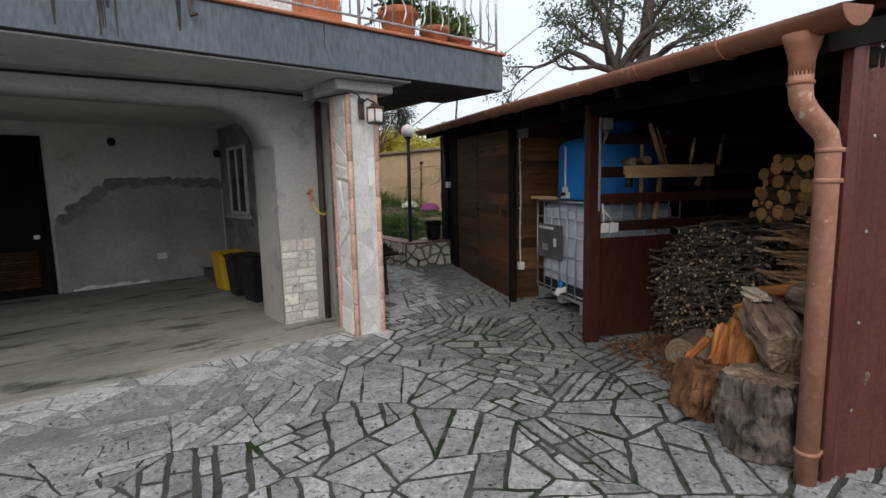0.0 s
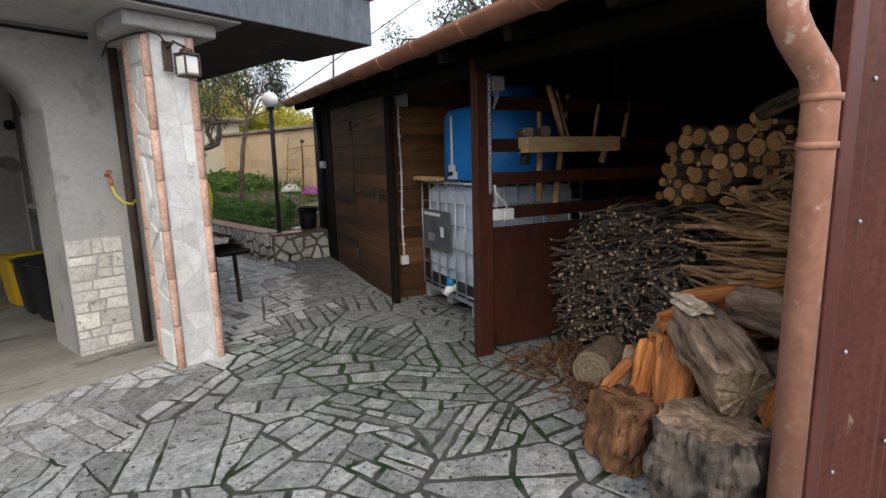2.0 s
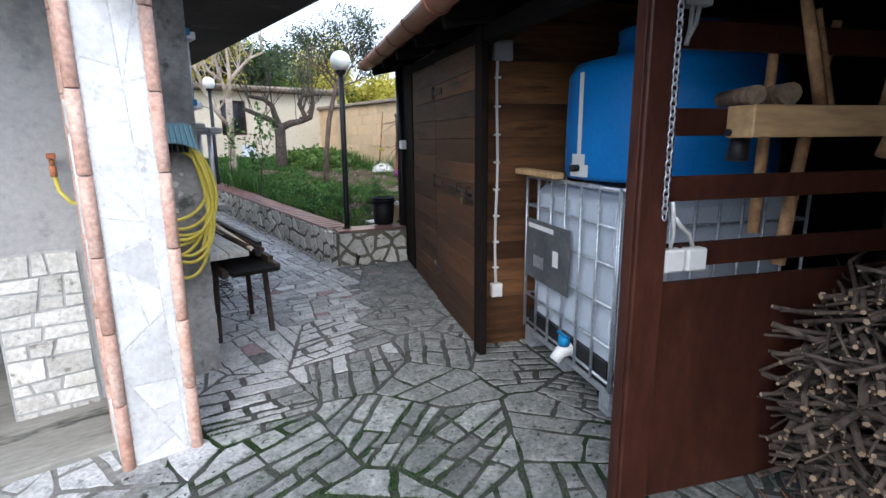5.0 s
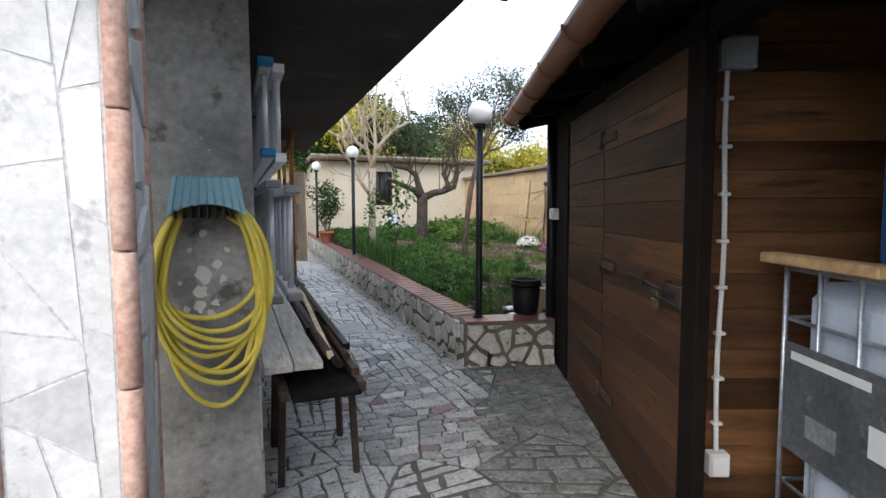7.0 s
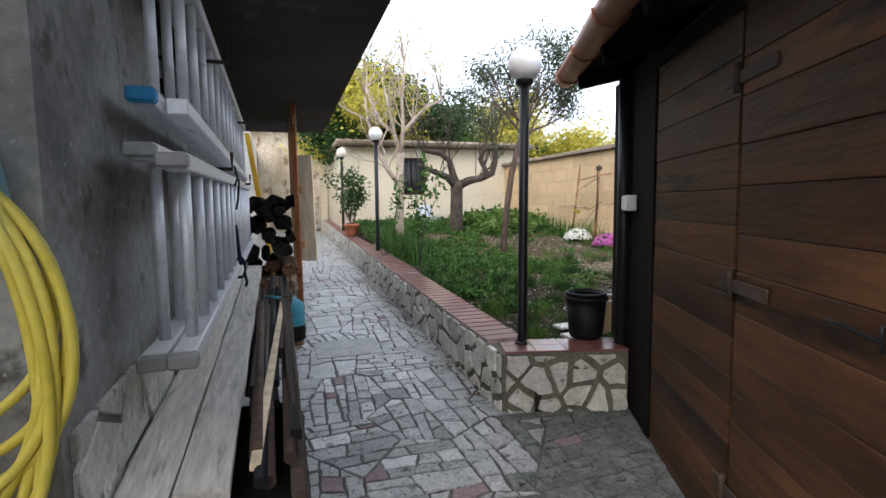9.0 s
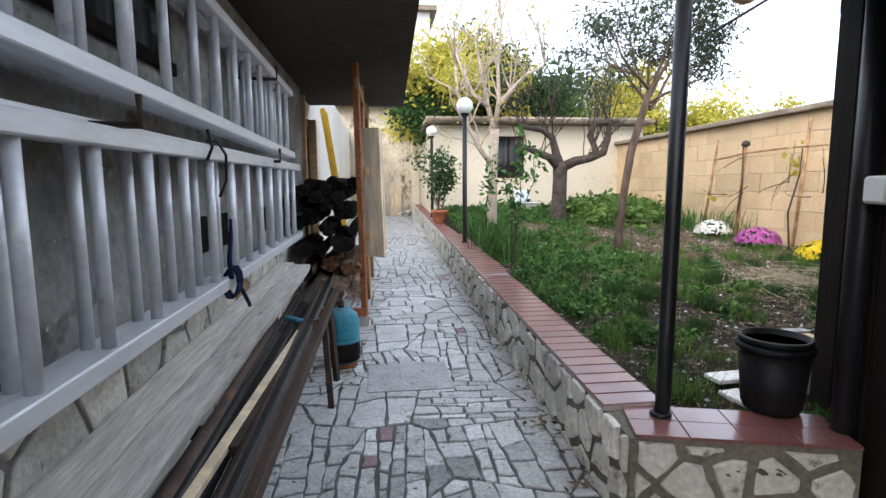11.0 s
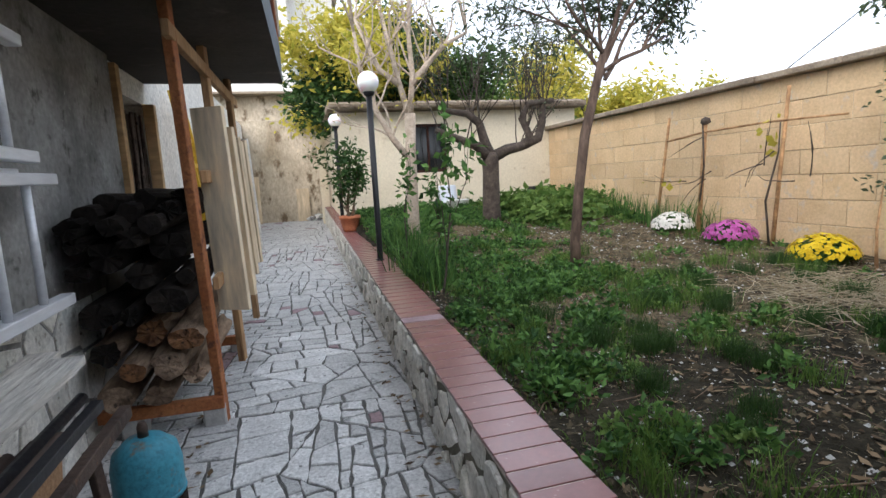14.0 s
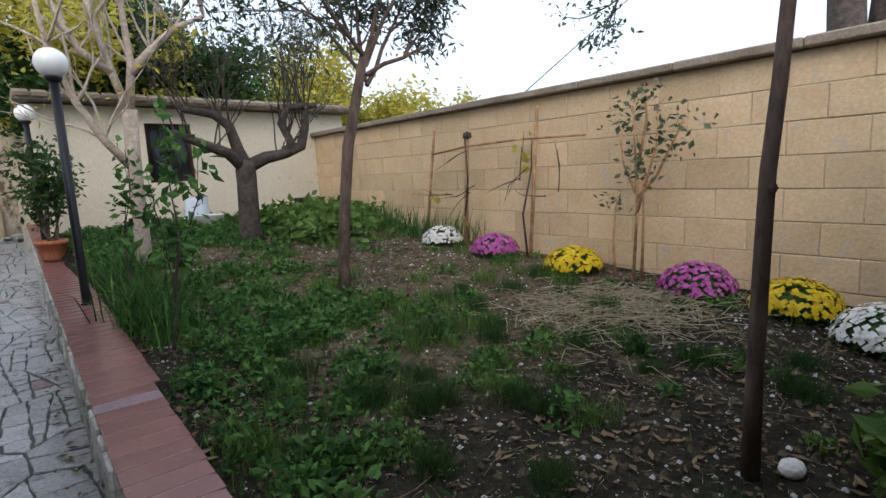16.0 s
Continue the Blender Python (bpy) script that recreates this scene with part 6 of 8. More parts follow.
lathe(bm, [(0.126, 0.055), (0.1295, 0.1), (0.1295, 0.185), (0.128, 0.19)], 28, (3.68, 9.0, zb))
part("soot_band", bm, "charred", gasb, "black lower half")
bm = B()
lathe(bm, [(0.1, -0.01), (0.11, -0.01), (0.11, 0.04), (0.1, 0.04)], 28, (3.68, 9.0, zb))
part("foot_ring", bm, "rust", gasb)
bm = B()
lathe(bm, [(0.128, 0.19), (0.132, 0.195), (0.132, 0.205), (0.128, 0.21)], 28, (3.68, 9.0, zb))
part("weld_band", bm, "gas", gasb)
bm = B()
lathe(bm, [(0.02, 0.44), (0.02, 0.48), (0.012, 0.5)], 12, (3.68, 9.0, zb))
part("valve", bm, "darkiron", gasb)

# ---- log rack ----
rack = thing("log_rack", "rough timber rack with orange-brown posts holding firewood", "log rack")
RP = ((3.82, 9.95), (3.83, 10.95), (3.85, 12.1))
for i, (x, y) in enumerate(RP):
    bm = B()
    beam(bm, (x, y, gz(y) - 0.005), (x - 0.03, y - 0.15, 2.5), 0.05, 0.065, 0.004)
    part("post", bm, "rust" if i == 0 else "paletimber", rack, "orange-brown weathered post")
bm = B()
beam(bm, (3.8, 9.7, 2.32), (3.83, 12.4, 2.35), 0.04, 0.08, 0.004)
part("top_rail", bm, "paletimber", rack)
for z in (1.0, 1.6):
    bm = B()
    beam(bm, (3.86, 9.93, z), (3.88, 12.45, z + 0.06), 0.035, 0.07, 0.004)
    part("side_rail", bm, "paletimber", rack)
bm = B()
beam(bm, (3.2, 9.9, 0.33), (3.84, 9.9, 0.32), 0.05, 0.07, 0.004)
part("sill", bm, "rust", rack)
bm = B()
beam(bm, (3.2, 11.1, 0.35), (3.84, 11.1, 0.34), 0.05, 0.07, 0.004)
part("sill", bm, "rust", rack)
for y in (9.95, 11.2):
    for x in (3.3, 3.72):
        bm = B()
        box(bm, x, x + 0.12, y - 0.06, y + 0.06, gz(y) - 0.004, 0.31, 0.008)
        part("foot_block", bm, "render", rack)
for k, (y, lo, h, w) in enumerate(((10.12, 0.8, 1.99, 0.2), (10.36, 0.84, 1.9, 0.21), (10.6, 0.86, 1.87, 0.2), (10.83, 0.9, 1.88, 0.18), (11.05, 0.95, 1.87, 0.2), (11.3, 0.92, 1.9, 0.18), (11.55, 1.0, 1.93, 0.2))):
    t = thing("board", "pale sawn pine board leaning upright against the log rack", "board", "boards on the rack")
    bm = B()
    beam(bm, (3.925 + 0.014 * (k % 2), y, lo), (3.895 + 0.014 * (k % 2), y - 0.06, h), w, 0.03, 0.003, 0)
    part("plank", bm, "pine" if k < 6 else "oldwood", t)
    bm = B()
    lathe(bm, [(0.016, 0), (0.012, 0.002)], 9)
    part("knot", bm, "paletimber", t, m=pose(3.942 + 0.014 * (k % 2), y + rng.uniform(-0.05, 0.05), lo + 0.3 + 0.3 * rng.random(), 0, 90, 0))
placed2 = []
for want in (0.085, 0.065, 0.05):
    for _ in range(260):
        x, z = rng.uniform(3.22, 3.76), rng.uniform(0.42, 1.32)
        r = want * rng.uniform(0.9, 1.1)
        if x - r < 3.19 or x + r > 3.8 or z - r < 0.37:
            continue
        if all((x - a) ** 2 + (z - b) ** 2 > (r + c) ** 2 for a, b, c in placed2):
            placed2.append((x, z, r))
I4 = Matrix.Identity(4)
for x, z, r in placed2:
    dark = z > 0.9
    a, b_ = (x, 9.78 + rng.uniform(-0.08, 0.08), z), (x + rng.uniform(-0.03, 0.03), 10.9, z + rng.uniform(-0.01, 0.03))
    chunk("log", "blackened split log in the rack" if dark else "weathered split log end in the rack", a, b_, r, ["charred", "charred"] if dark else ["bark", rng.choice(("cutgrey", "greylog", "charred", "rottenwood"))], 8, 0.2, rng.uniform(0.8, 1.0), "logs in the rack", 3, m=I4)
for k in range(9):
    x = 3.25 + 0.062 * k
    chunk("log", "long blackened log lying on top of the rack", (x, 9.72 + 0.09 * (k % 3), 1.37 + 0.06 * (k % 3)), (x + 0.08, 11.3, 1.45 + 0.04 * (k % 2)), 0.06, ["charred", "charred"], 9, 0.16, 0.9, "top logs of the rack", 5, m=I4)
# doorway with a timber jamb and dark reeds
dw = thing("doorway", "open dark doorway with a raw timber jamb", "doorway", kind="structure")
bm = B()
box(bm, 3.1, 3.19, 11.056, 11.14, 0.2, 2.45, 0.004)
part("jamb", bm, "beam", dw)
bm = B()
box(bm, 3.1, 3.19, 12.0, 12.08, 0.2, 2.3, 0.004)
part("jamb", bm, "beam", dw)
# near-black sheet standing in for the unlit depth of the doorway
bm = B()
box(bm, 2.72, 2.74, 11.06, 12.09, 0.2, 2.3)
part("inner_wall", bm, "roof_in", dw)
bm = B()
for k in range(42):
    y = 11.2 + 0.8 * rng.random()
    x = 3.0 + 0.1 * rng.random()
    tube(bm, [(x, y, gz(y)), (x + rng.gauss(0, 0.02), y + rng.gauss(0, 0.03), 1.3), (x, y + rng.gauss(0, 0.05), 2.2)], 0.011, 5)
tagged(part("reed_bundle", bm, "twig"), "bundle of dark canes standing in the doorway", "canes", kind="stuff")
ylad = thing("step_ladder", "yellow metal ladder leaning behind the rack", "ladder")
for y in (12.75, 13.1):
    bm = B()
    beam(bm, (3.52, y, gz(12.9)), (3.2, y, 2.55), 0.03, 0.07, 0.004)
    part("rail", bm, "yellowpaint", ylad)
for k in range(8):
    bm = B()
    f = (k + 0.6) / 8.4
    beam(bm, (3.52 - 0.32 * f, 12.76, gz(12.9) + f * 2.26), (3.52 - 0.32 * f, 13.09, gz(12.9) + f * 2.26), 0.03, 0.04, 0.003)
    part("rung", bm, "yellowpaint", ylad)
for x, y, h, wd in ((4.45, 20.93, 0.85, 0.32), (3.3, 20.9, 1.2, 0.2)):
    t = thing("board", "pale board leaning on the end wall", "board")
    bm = B()
    beam(bm, (x, y - 0.06, gz(20.9) - 0.003), (x, y, gz(20.9) + h), 0.03, wd, 0.004, 90)
    part("plank", bm, "pine", t)
t = thing("stone_heap", "small heap of grey stones at the end of the path", "stones")
for k in range(14):
    bm = B()
    x, y, z = 4.72 + rng.uniform(-0.16, 0.16), 20.7 + rng.uniform(-0.12, 0.12), gz(20.7) + 0.03 + 0.04 * (k % 4)
    box(bm, -0.08, 0.08, -0.06, 0.06, -0.025, 0.025, 0.012, pose(x, y, z, rng.uniform(-10, 10), rng.uniform(-10, 10), rng.uniform(0, 180)))
    part("stone", bm, "paver", t)


# ---- garden lamps ----
def garden_lamp(x, y, z0, z1, lean=0.0):
    t_ = thing("garden_lamp", "black post lamp with a white globe on the planter wall", "lamp", "garden lamps")
    b = B()
    tube(b, [(x, y, z0), (x + lean * 0.4, y, z0 + 0.05), (x + lean, y, z1 - 0.12)], 0.032, 16)
    part("post", b, "blackmetal", t_)
    b = B()
    lathe(b, [(0.045, 0), (0.045, 0.012), (0.036, 0.018)], 16, (x, y, z0))
    part("base_plate", b, "blackmetal", t_)
    b = B()
    lathe(b, [(0.036, -0.03), (0.05, -0.02), (0.06, 0.0), (0.055, 0.025)], 18, (x + lean, y, z1 - 0.11))
    part("collar", b, "blackmetal", t_)
    b = B()
    bmesh.ops.create_uvsphere(b, u_segments=28, v_segments=16, radius=0.112, matrix=Matrix.Translation((x + lean, y, z1)))
    part("globe", b, "globe", t_, "white milky globe", True)


garden_lamp(5.15, 7.2, 0.478, 2.34, 0.02)
garden_lamp(5.14, 12.32, gz(12.3) + 0.415, 2.54)
garden_lamp(5.06, 16.1, gz(16.1) + 0.415, 2.6)
for dz, k, label in ((0.0, 1.0, "black plastic bucket with a rolled rim on the tiled wall"), (0.03, 0.93, "black plastic bucket nested inside another bucket")):
    t = thing("bucket", label, "bucket", "nested black buckets")
    bm = B()
    lathe(bm, [(0.0, 0.012), (0.105 * k, 0.004), (0.118 * k, 0.03), (0.14 * k, 0.272), (0.133 * k, 0.272), (0.11 * k, 0.034), (0.0, 0.024)], 32, (5.66, 7.2, 0.476 + dz))
    part("shell", bm, "tarp", t)
    bm = B()
    lathe(bm, [(0.134 * k, 0.274), (0.152 * k, 0.275), (0.152 * k, 0.298), (0.14 * k, 0.3), (0.134 * k, 0.274)], 32, (5.66, 7.2, 0.476 + dz))
    part("rim", bm, "tarp", t)
bm = B()
tube(bm, [(5.66 + 0.155 * math.cos(a), 7.2 + 0.155 * math.sin(a), 0.75) for a in [i * math.pi / 12 for i in range(13)]], 0.004, 5)
part("handle", bm, "darkiron", t)
t = thing("stone_trough", "hollow tuff trough with a pale rim on the soil", "trough")
for n_, x0, x1, y0, y1, z0, z1, mt in (("side", 5.98, 6.04, 7.62, 7.92, -0.05, 0.22, "block"), ("side", 6.24, 6.3, 7.62, 7.92, -0.05, 0.22, "block"), ("side", 6.042, 6.238, 7.62, 7.68, -0.05, 0.22, "block"), ("side", 6.042, 6.238, 7.86, 7.92, -0.05, 0.22, "block"), ("filling", 6.042, 6.238, 7.682, 7.858, -0.05, 0.15, "soil"), ("rim", 5.975, 6.04, 7.615, 7.925, 0.222, 0.235, "render"), ("rim", 6.042, 6.3, 7.86, 7.925, 0.222, 0.235, "render"), ("rim", 6.042, 6.3, 7.615, 7.68, 0.222, 0.235, "render")):
    bm = B()
    box(bm, x0 + 0.02, x1 + 0.02, y0 - 0.13, y1 - 0.13, z0 + soil(6.3, 7.9) - 0.02, z1 + soil(6.3, 7.9) - 0.02, 0.008)
    part(n_, bm, mt, t)
for x, y, lx, ly, dz, a in ((5.82, 7.66, 0.13, 0.06, 0.04, 4), (5.75, 7.46, 0.06, 0.12, 0.014, 8)):
    t = thing("stone_slab", "thin white stone slab lying by the lamp", "slab", "white slabs")
    bm = B()
    box(bm, -lx, lx, -ly, ly, -0.012, 0.012, 0.004, pose(x, y, soil(x, y) + dz, 0, 0, a))
    part("slab", bm, "white", t)


# ---- plants ----
def grow(b, p, d, r, l, depth, tips, spread=0.55, up=0.15, n=6, kids=(2, 3), shrink_=0.72, seg=3, wav=0.12):
    """A limb that bends and forks; the tips are noted for the leaves."""
    pts, rad = [Vector(p)], [r]
    d = Vector(d).normalized()
    for k in range(seg):
        d = (d + Vector((rng.gauss(0, wav), rng.gauss(0, wav), rng.gauss(0, wav) + up * 0.3))).normalized()
        pts.append(pts[-1] + d * (l / seg))
        rad.append(r * (1 - 0.35 * (k + 1) / seg))
        if depth <= 1:
            tips.append((pts[-1].copy(), d.copy()))
    tube(b, pts, rad, max(4, n), caps=depth == 0)
    if depth > 0:
        for k in range(rng.randint(*kids)):
            side = Vector((rng.gauss(0, 1), rng.gauss(0, 1), rng.gauss(0, 0.6)))
            nd = (d + side.normalized() * spread * rng.uniform(0.6, 1.3) + Vector((0, 0, up))).normalized()
            at = pts[-1] if k == 0 else pts[rng.randint(1, seg)]
            grow(b, at, nd, rad[-1] * rng.uniform(0.75, 0.95), l * shrink_ * rng.uniform(0.8, 1.2), depth - 1, tips, spread, up, n - 1, kids, shrink_, seg, wav)


def leaves(name, tips, per, size, spread, material, parent=None, droop=0.0, ratio=0.38, label="", wide=None):
    """Many small folded leaves round the tips."""
    verts, faces = [], []
    for p, d in tips:
        for _ in range(per if rng.random() < per % 1 or per >= 1 else 0):
            c = p + Vector((rng.gauss(0, spread), rng.gauss(0, spread), rng.gauss(0, spread * 0.8)))
            a = Vector((rng.gauss(0, 1), rng.gauss(0, 1), rng.gauss(0, 0.7) - droop)).normalized()
            s = a.orthogonal().normalized()
            s = Matrix.Rotation(rng.uniform(0, 6.28), 3, a) @ s
            l = size * rng.uniform(0.6, 1.3)
            w = l * ratio
            nrm = a.cross(s) * l * 0.08
            k = len(verts)
            verts += [c, c + a * l * 0.5 + s * w * 0.5 + nrm, c + a * l, c + a * l * 0.5 - s * w * 0.5 + nrm]
            faces += [(k, k + 1, k + 2), (k, k + 2, k + 3)]
    return raw(name, verts, faces, material, parent, label)


# slim tree with drooping grey-green leaves
t = thing("tree", "slim tree with a leaning brown trunk and drooping dark grey-green leaves", "tree")
tips = []
bm = B()
base = Vector((6.88, 11.25, soil(6.88, 11.25)))
tube(bm, [base - Vector((0, 0, 0.1)), base + Vector((0.0, 0, 0.25)), (6.93, 11.25, 1.35), (7.0, 11.25, 1.85), (7.12, 11.24, 2.3), (7.2, 11.22, 2.62)], [0.06, 0.05, 0.046, 0.045, 0.042, 0.036], 10, wob=0.08)
for d_ in ((0.5, 0.1, 0.75), (-0.45, 0.2, 0.8), (0.05, -0.4, 0.8), (0.75, -0.2, 0.45), (-0.7, -0.1, 0.6), (0.2, 0.5, 0.9), (0.35, 0.0, 1.0)):
    grow(bm, (7.2, 11.22, 2.6 + rng.uniform(-0.25, 0.0)), d_, 0.022, 0.6, 3, tips, 0.6, 0.02, 6, (2, 3), 0.72)
part("trunk", bm, "slimbark", t)
leaves("crown", tips, 12, 0.085, 0.1, "dkolive", t, 0.6, 0.26)
t = thing("tree", "gnarled pruned tree with a stout dark trunk and bare upright branches", "tree")
bm = B()
tips = []
zb = soil(7.15, 14.2)
tube(bm, [(7.14, 14.2, zb - 0.1), (7.15, 14.2, zb + 0.12), (7.16, 14.2, 1.5), (7.16, 14.2, 1.74), (7.18, 14.2, 1.86)], [0.17, 0.135, 0.12, 0.125, 0.1], 14, wob=0.1)
arms = [[(7.16, 14.2, 1.76), (6.95, 14.16, 1.96), (6.62, 14.1, 2.08), (6.3, 14.05, 2.2)], [(7.18, 14.2, 1.8), (7.1, 14.22, 2.0), (7.02, 14.24, 2.3), (6.85, 14.28, 2.45), (6.5, 14.3, 2.5)], [(7.18, 14.2, 1.78), (7.45, 14.22, 1.9), (7.7, 14.24, 1.94), (7.84, 14.24, 2.08), (7.7, 14.22, 2.35), (7.8, 14.2, 2.56), (8.2, 14.15, 2.6)], [(7.72, 14.23, 1.96), (7.95, 14.2, 2.05), (8.03, 14.2, 2.3), (8.05, 14.2, 2.6)]]
for arm in arms:
    m_ = len(arm)
    tube(bm, arm, [0.085 - 0.045 * i / (m_ - 1) for i in range(m_)], 10, wob=0.1)
    for i in range(2, m_):
        for _ in range(3):
            grow(bm, Vector(arm[i]).lerp(Vector(arm[i - 1]), rng.random() * 0.7), (rng.gauss(0, 0.5), rng.gauss(0, 0.4), 1), 0.011, rng.uniform(0.5, 0.75), 3, tips, 0.4, 0.22, 6, (2, 3), 0.72)
part("trunk", bm, "darkbark", t)
leaves("crown", tips, 1, 0.05, 0.08, "olive", t, 0.3, 0.4)
t = thing("tree", "pale smooth-barked tree with bare spreading limbs", "tree")
bm = B()
tips = []
zb = soil(5.78, 13.4)
tube(bm, [(5.76, 13.4, zb - 0.08), (5.76, 13.4, zb + 0.2), (5.78, 13.4, 1.9), (5.8, 13.4, 2.35)], [0.09, 0.075, 0.068, 0.066], 12, wob=0.06)
for arm in ([(5.8, 13.4, 2.3), (5.68, 13.42, 2.75), (5.6, 13.45, 3.2), (5.5, 13.5, 3.7)], [(5.8, 13.4, 2.35), (5.86, 13.4, 2.8), (5.84, 13.4, 3.3), (5.9, 13.42, 4.0)], [(5.78, 13.4, 1.75), (5.55, 13.38, 2.05), (5.36, 13.36, 2.4), (5.2, 13.35, 2.9), (5.15, 13.3, 3.3)], [(5.84, 13.4, 2.7), (6.05, 13.4, 2.95), (6.3, 13.4, 3.2), (6.6, 13.4, 3.35)], [(5.7, 13.42, 2.7), (5.45, 13.45, 2.9), (5.2, 13.5, 3.5)]):
    m_ = len(arm)
    tube(bm, arm, [0.045 - 0.025 * i / (m_ - 1) for i in range(m_)], 9, wob=0.05)
    for i in range(1, m_):
        for _ in range(3):
            grow(bm, arm[i], (rng.gauss(0, 0.5), rng.gauss(0, 0.4), 0.8), 0.015, rng.uniform(0.4, 0.6), 2, tips, 0.5, 0.12, 6, (2, 2), 0.7)
part("trunk", bm, "palebark", t)
leaves("crown", tips, 1, 0.07, 0.1, "yellowleaf", t, 0.4, 0.4)
# young trunk by the path of the wall, near the corner
t = thing("tree", "thin dark reddish trunk leaning in the flower bed", "tree")
bm = B()
tube(bm, [(6.72, 8.02, soil(6.72, 8.02) - 0.05), (6.715, 8.02, 0.8), (6.73, 8.02, 1.2), (6.75, 8.02, 1.55), (6.82, 8.02, 1.85), (6.9, 8.02, 2.3), (7.0, 8.04, 3.0), (7.05, 8.05, 3.6)], [0.034, 0.029, 0.027, 0.026, 0.025, 0.023, 0.019, 0.014], 12, wob=0.05)
part("trunk", bm, "slimbark", t)
bm = B()
lathe(bm, [(0.0, -0.03), (0.016, 0), (0.0, 0.03)], 8, (6.735, 7.995, 1.5))
part("knot", bm, "slimbark", t)


def leafy(label, x, y, z, h, trunk_h, wide, material, per=16, size=0.14, depth=3, bark="darkbark", spread=0.2, rad=0.1, limbs=7, ratio=0.45, droop=0.2):
    t_ = thing("tree", label, "tree", "background trees")
    b = B()
    tp = []
    tube(b, [(x, y, z - 0.1), (x + 0.05, y, z + trunk_h * 0.5), (x, y, z + trunk_h)], [rad, rad * 0.85, rad * 0.7], 8, wob=0.06)
    for k in range(limbs):
        a = 2 * math.pi * k / limbs + rng.uniform(-0.3, 0.3)
        e = rng.uniform(0.3, 1.4)
        grow(b, (x, y, z + trunk_h * rng.uniform(0.75, 1.0)), (math.cos(a) * wide, math.sin(a) * wide, e * h * 0.35), rad * 0.45, (h - trunk_h) * 0.42, depth, tp, 0.6, 0.12, 6, (2, 3), 0.68)
    part("trunk", b, bark, t_)
    leaves("crown", tp, per, size, spread, material, t_, droop, ratio)


leafy("tree with dense yellow-green autumn leaves behind the path", 5.75, 17.6, 0.6, 4.6, 2.0, 1.1, "yellowleaf", 26, 0.15, 3, spread=0.22)
leafy("dark evergreen tree behind the outbuilding", 6.9, 18.6, 0.6, 4.4, 1.8, 1.3, "dkgreen", 60, 0.16, 3, spread=0.25)
leafy("dense dark evergreen behind the outbuilding roof", 6.3, 18.3, 0.6, 4.4, 2.5, 1.0, "dkgreen", 45, 0.15, 3, spread=0.24)
leafy("evergreen tree with mixed leaves behind the outbuilding", 8.0, 20.2, 0.6, 4.4, 1.8, 1.3, "midgreen", 18, 0.15, 3, spread=0.24)
leafy("bright yellow-green tree beyond the garden wall", 12.2, 20.0, 0.4, 4.6, 1.4, 1.5, "yellowleaf", 26, 0.17, 3, spread=0.26)
leafy("yellow-green shrub tree beyond the garden wall", 14.8, 20.5, 0.4, 3.8, 1.2, 1.4, "yellowleaf", 22, 0.17, 3, spread=0.26)
leafy("green tree beyond the outbuilding", 10.2, 22.0, 0.4, 4.6, 1.6, 1.4, "midgreen", 22, 0.17, 3, spread=0.26)
# tall half-bare tree beyond the shed
t = thing("tree", "tall dark tree with crooked limbs and thin foliage beyond the shed", "tree")
bm = B()
tips = []
tube(bm, [(15.9, 9.9, -0.1), (15.9, 9.9, 2.5), (15.8, 10.0, 4.9)], [0.34, 0.3, 0.26], 12, wob=0.08)
tube(bm, [(16.2, 9.5, -0.1), (16.2, 9.6, 2.5), (16.5, 9.4, 6.5), (16.7, 9.3, 9.0)], [0.26, 0.24, 0.2, 0.12], 10, wob=0.08)
for d_ in ((-0.75, 0.7, 0.45), (-0.3, 0.5, 0.9), (0.25, -0.3, 1.0), (0.7, -0.75, 0.5), (0.2, -0.1, 1.2), (-0.5, 0.1, 0.9), (0.6, -0.4, 0.8)):
    grow(bm, (15.8, 10.0, 4.8), d_, 0.13, 1.9, 4, tips, 0.55, 0.08, 7, (2, 3), 0.7, 4, 0.2)
part("trunk", bm, "darkbark", t)
leaves("crown", tips, 5, 0.15, 0.2, "olive", t, 0.3, 0.4)

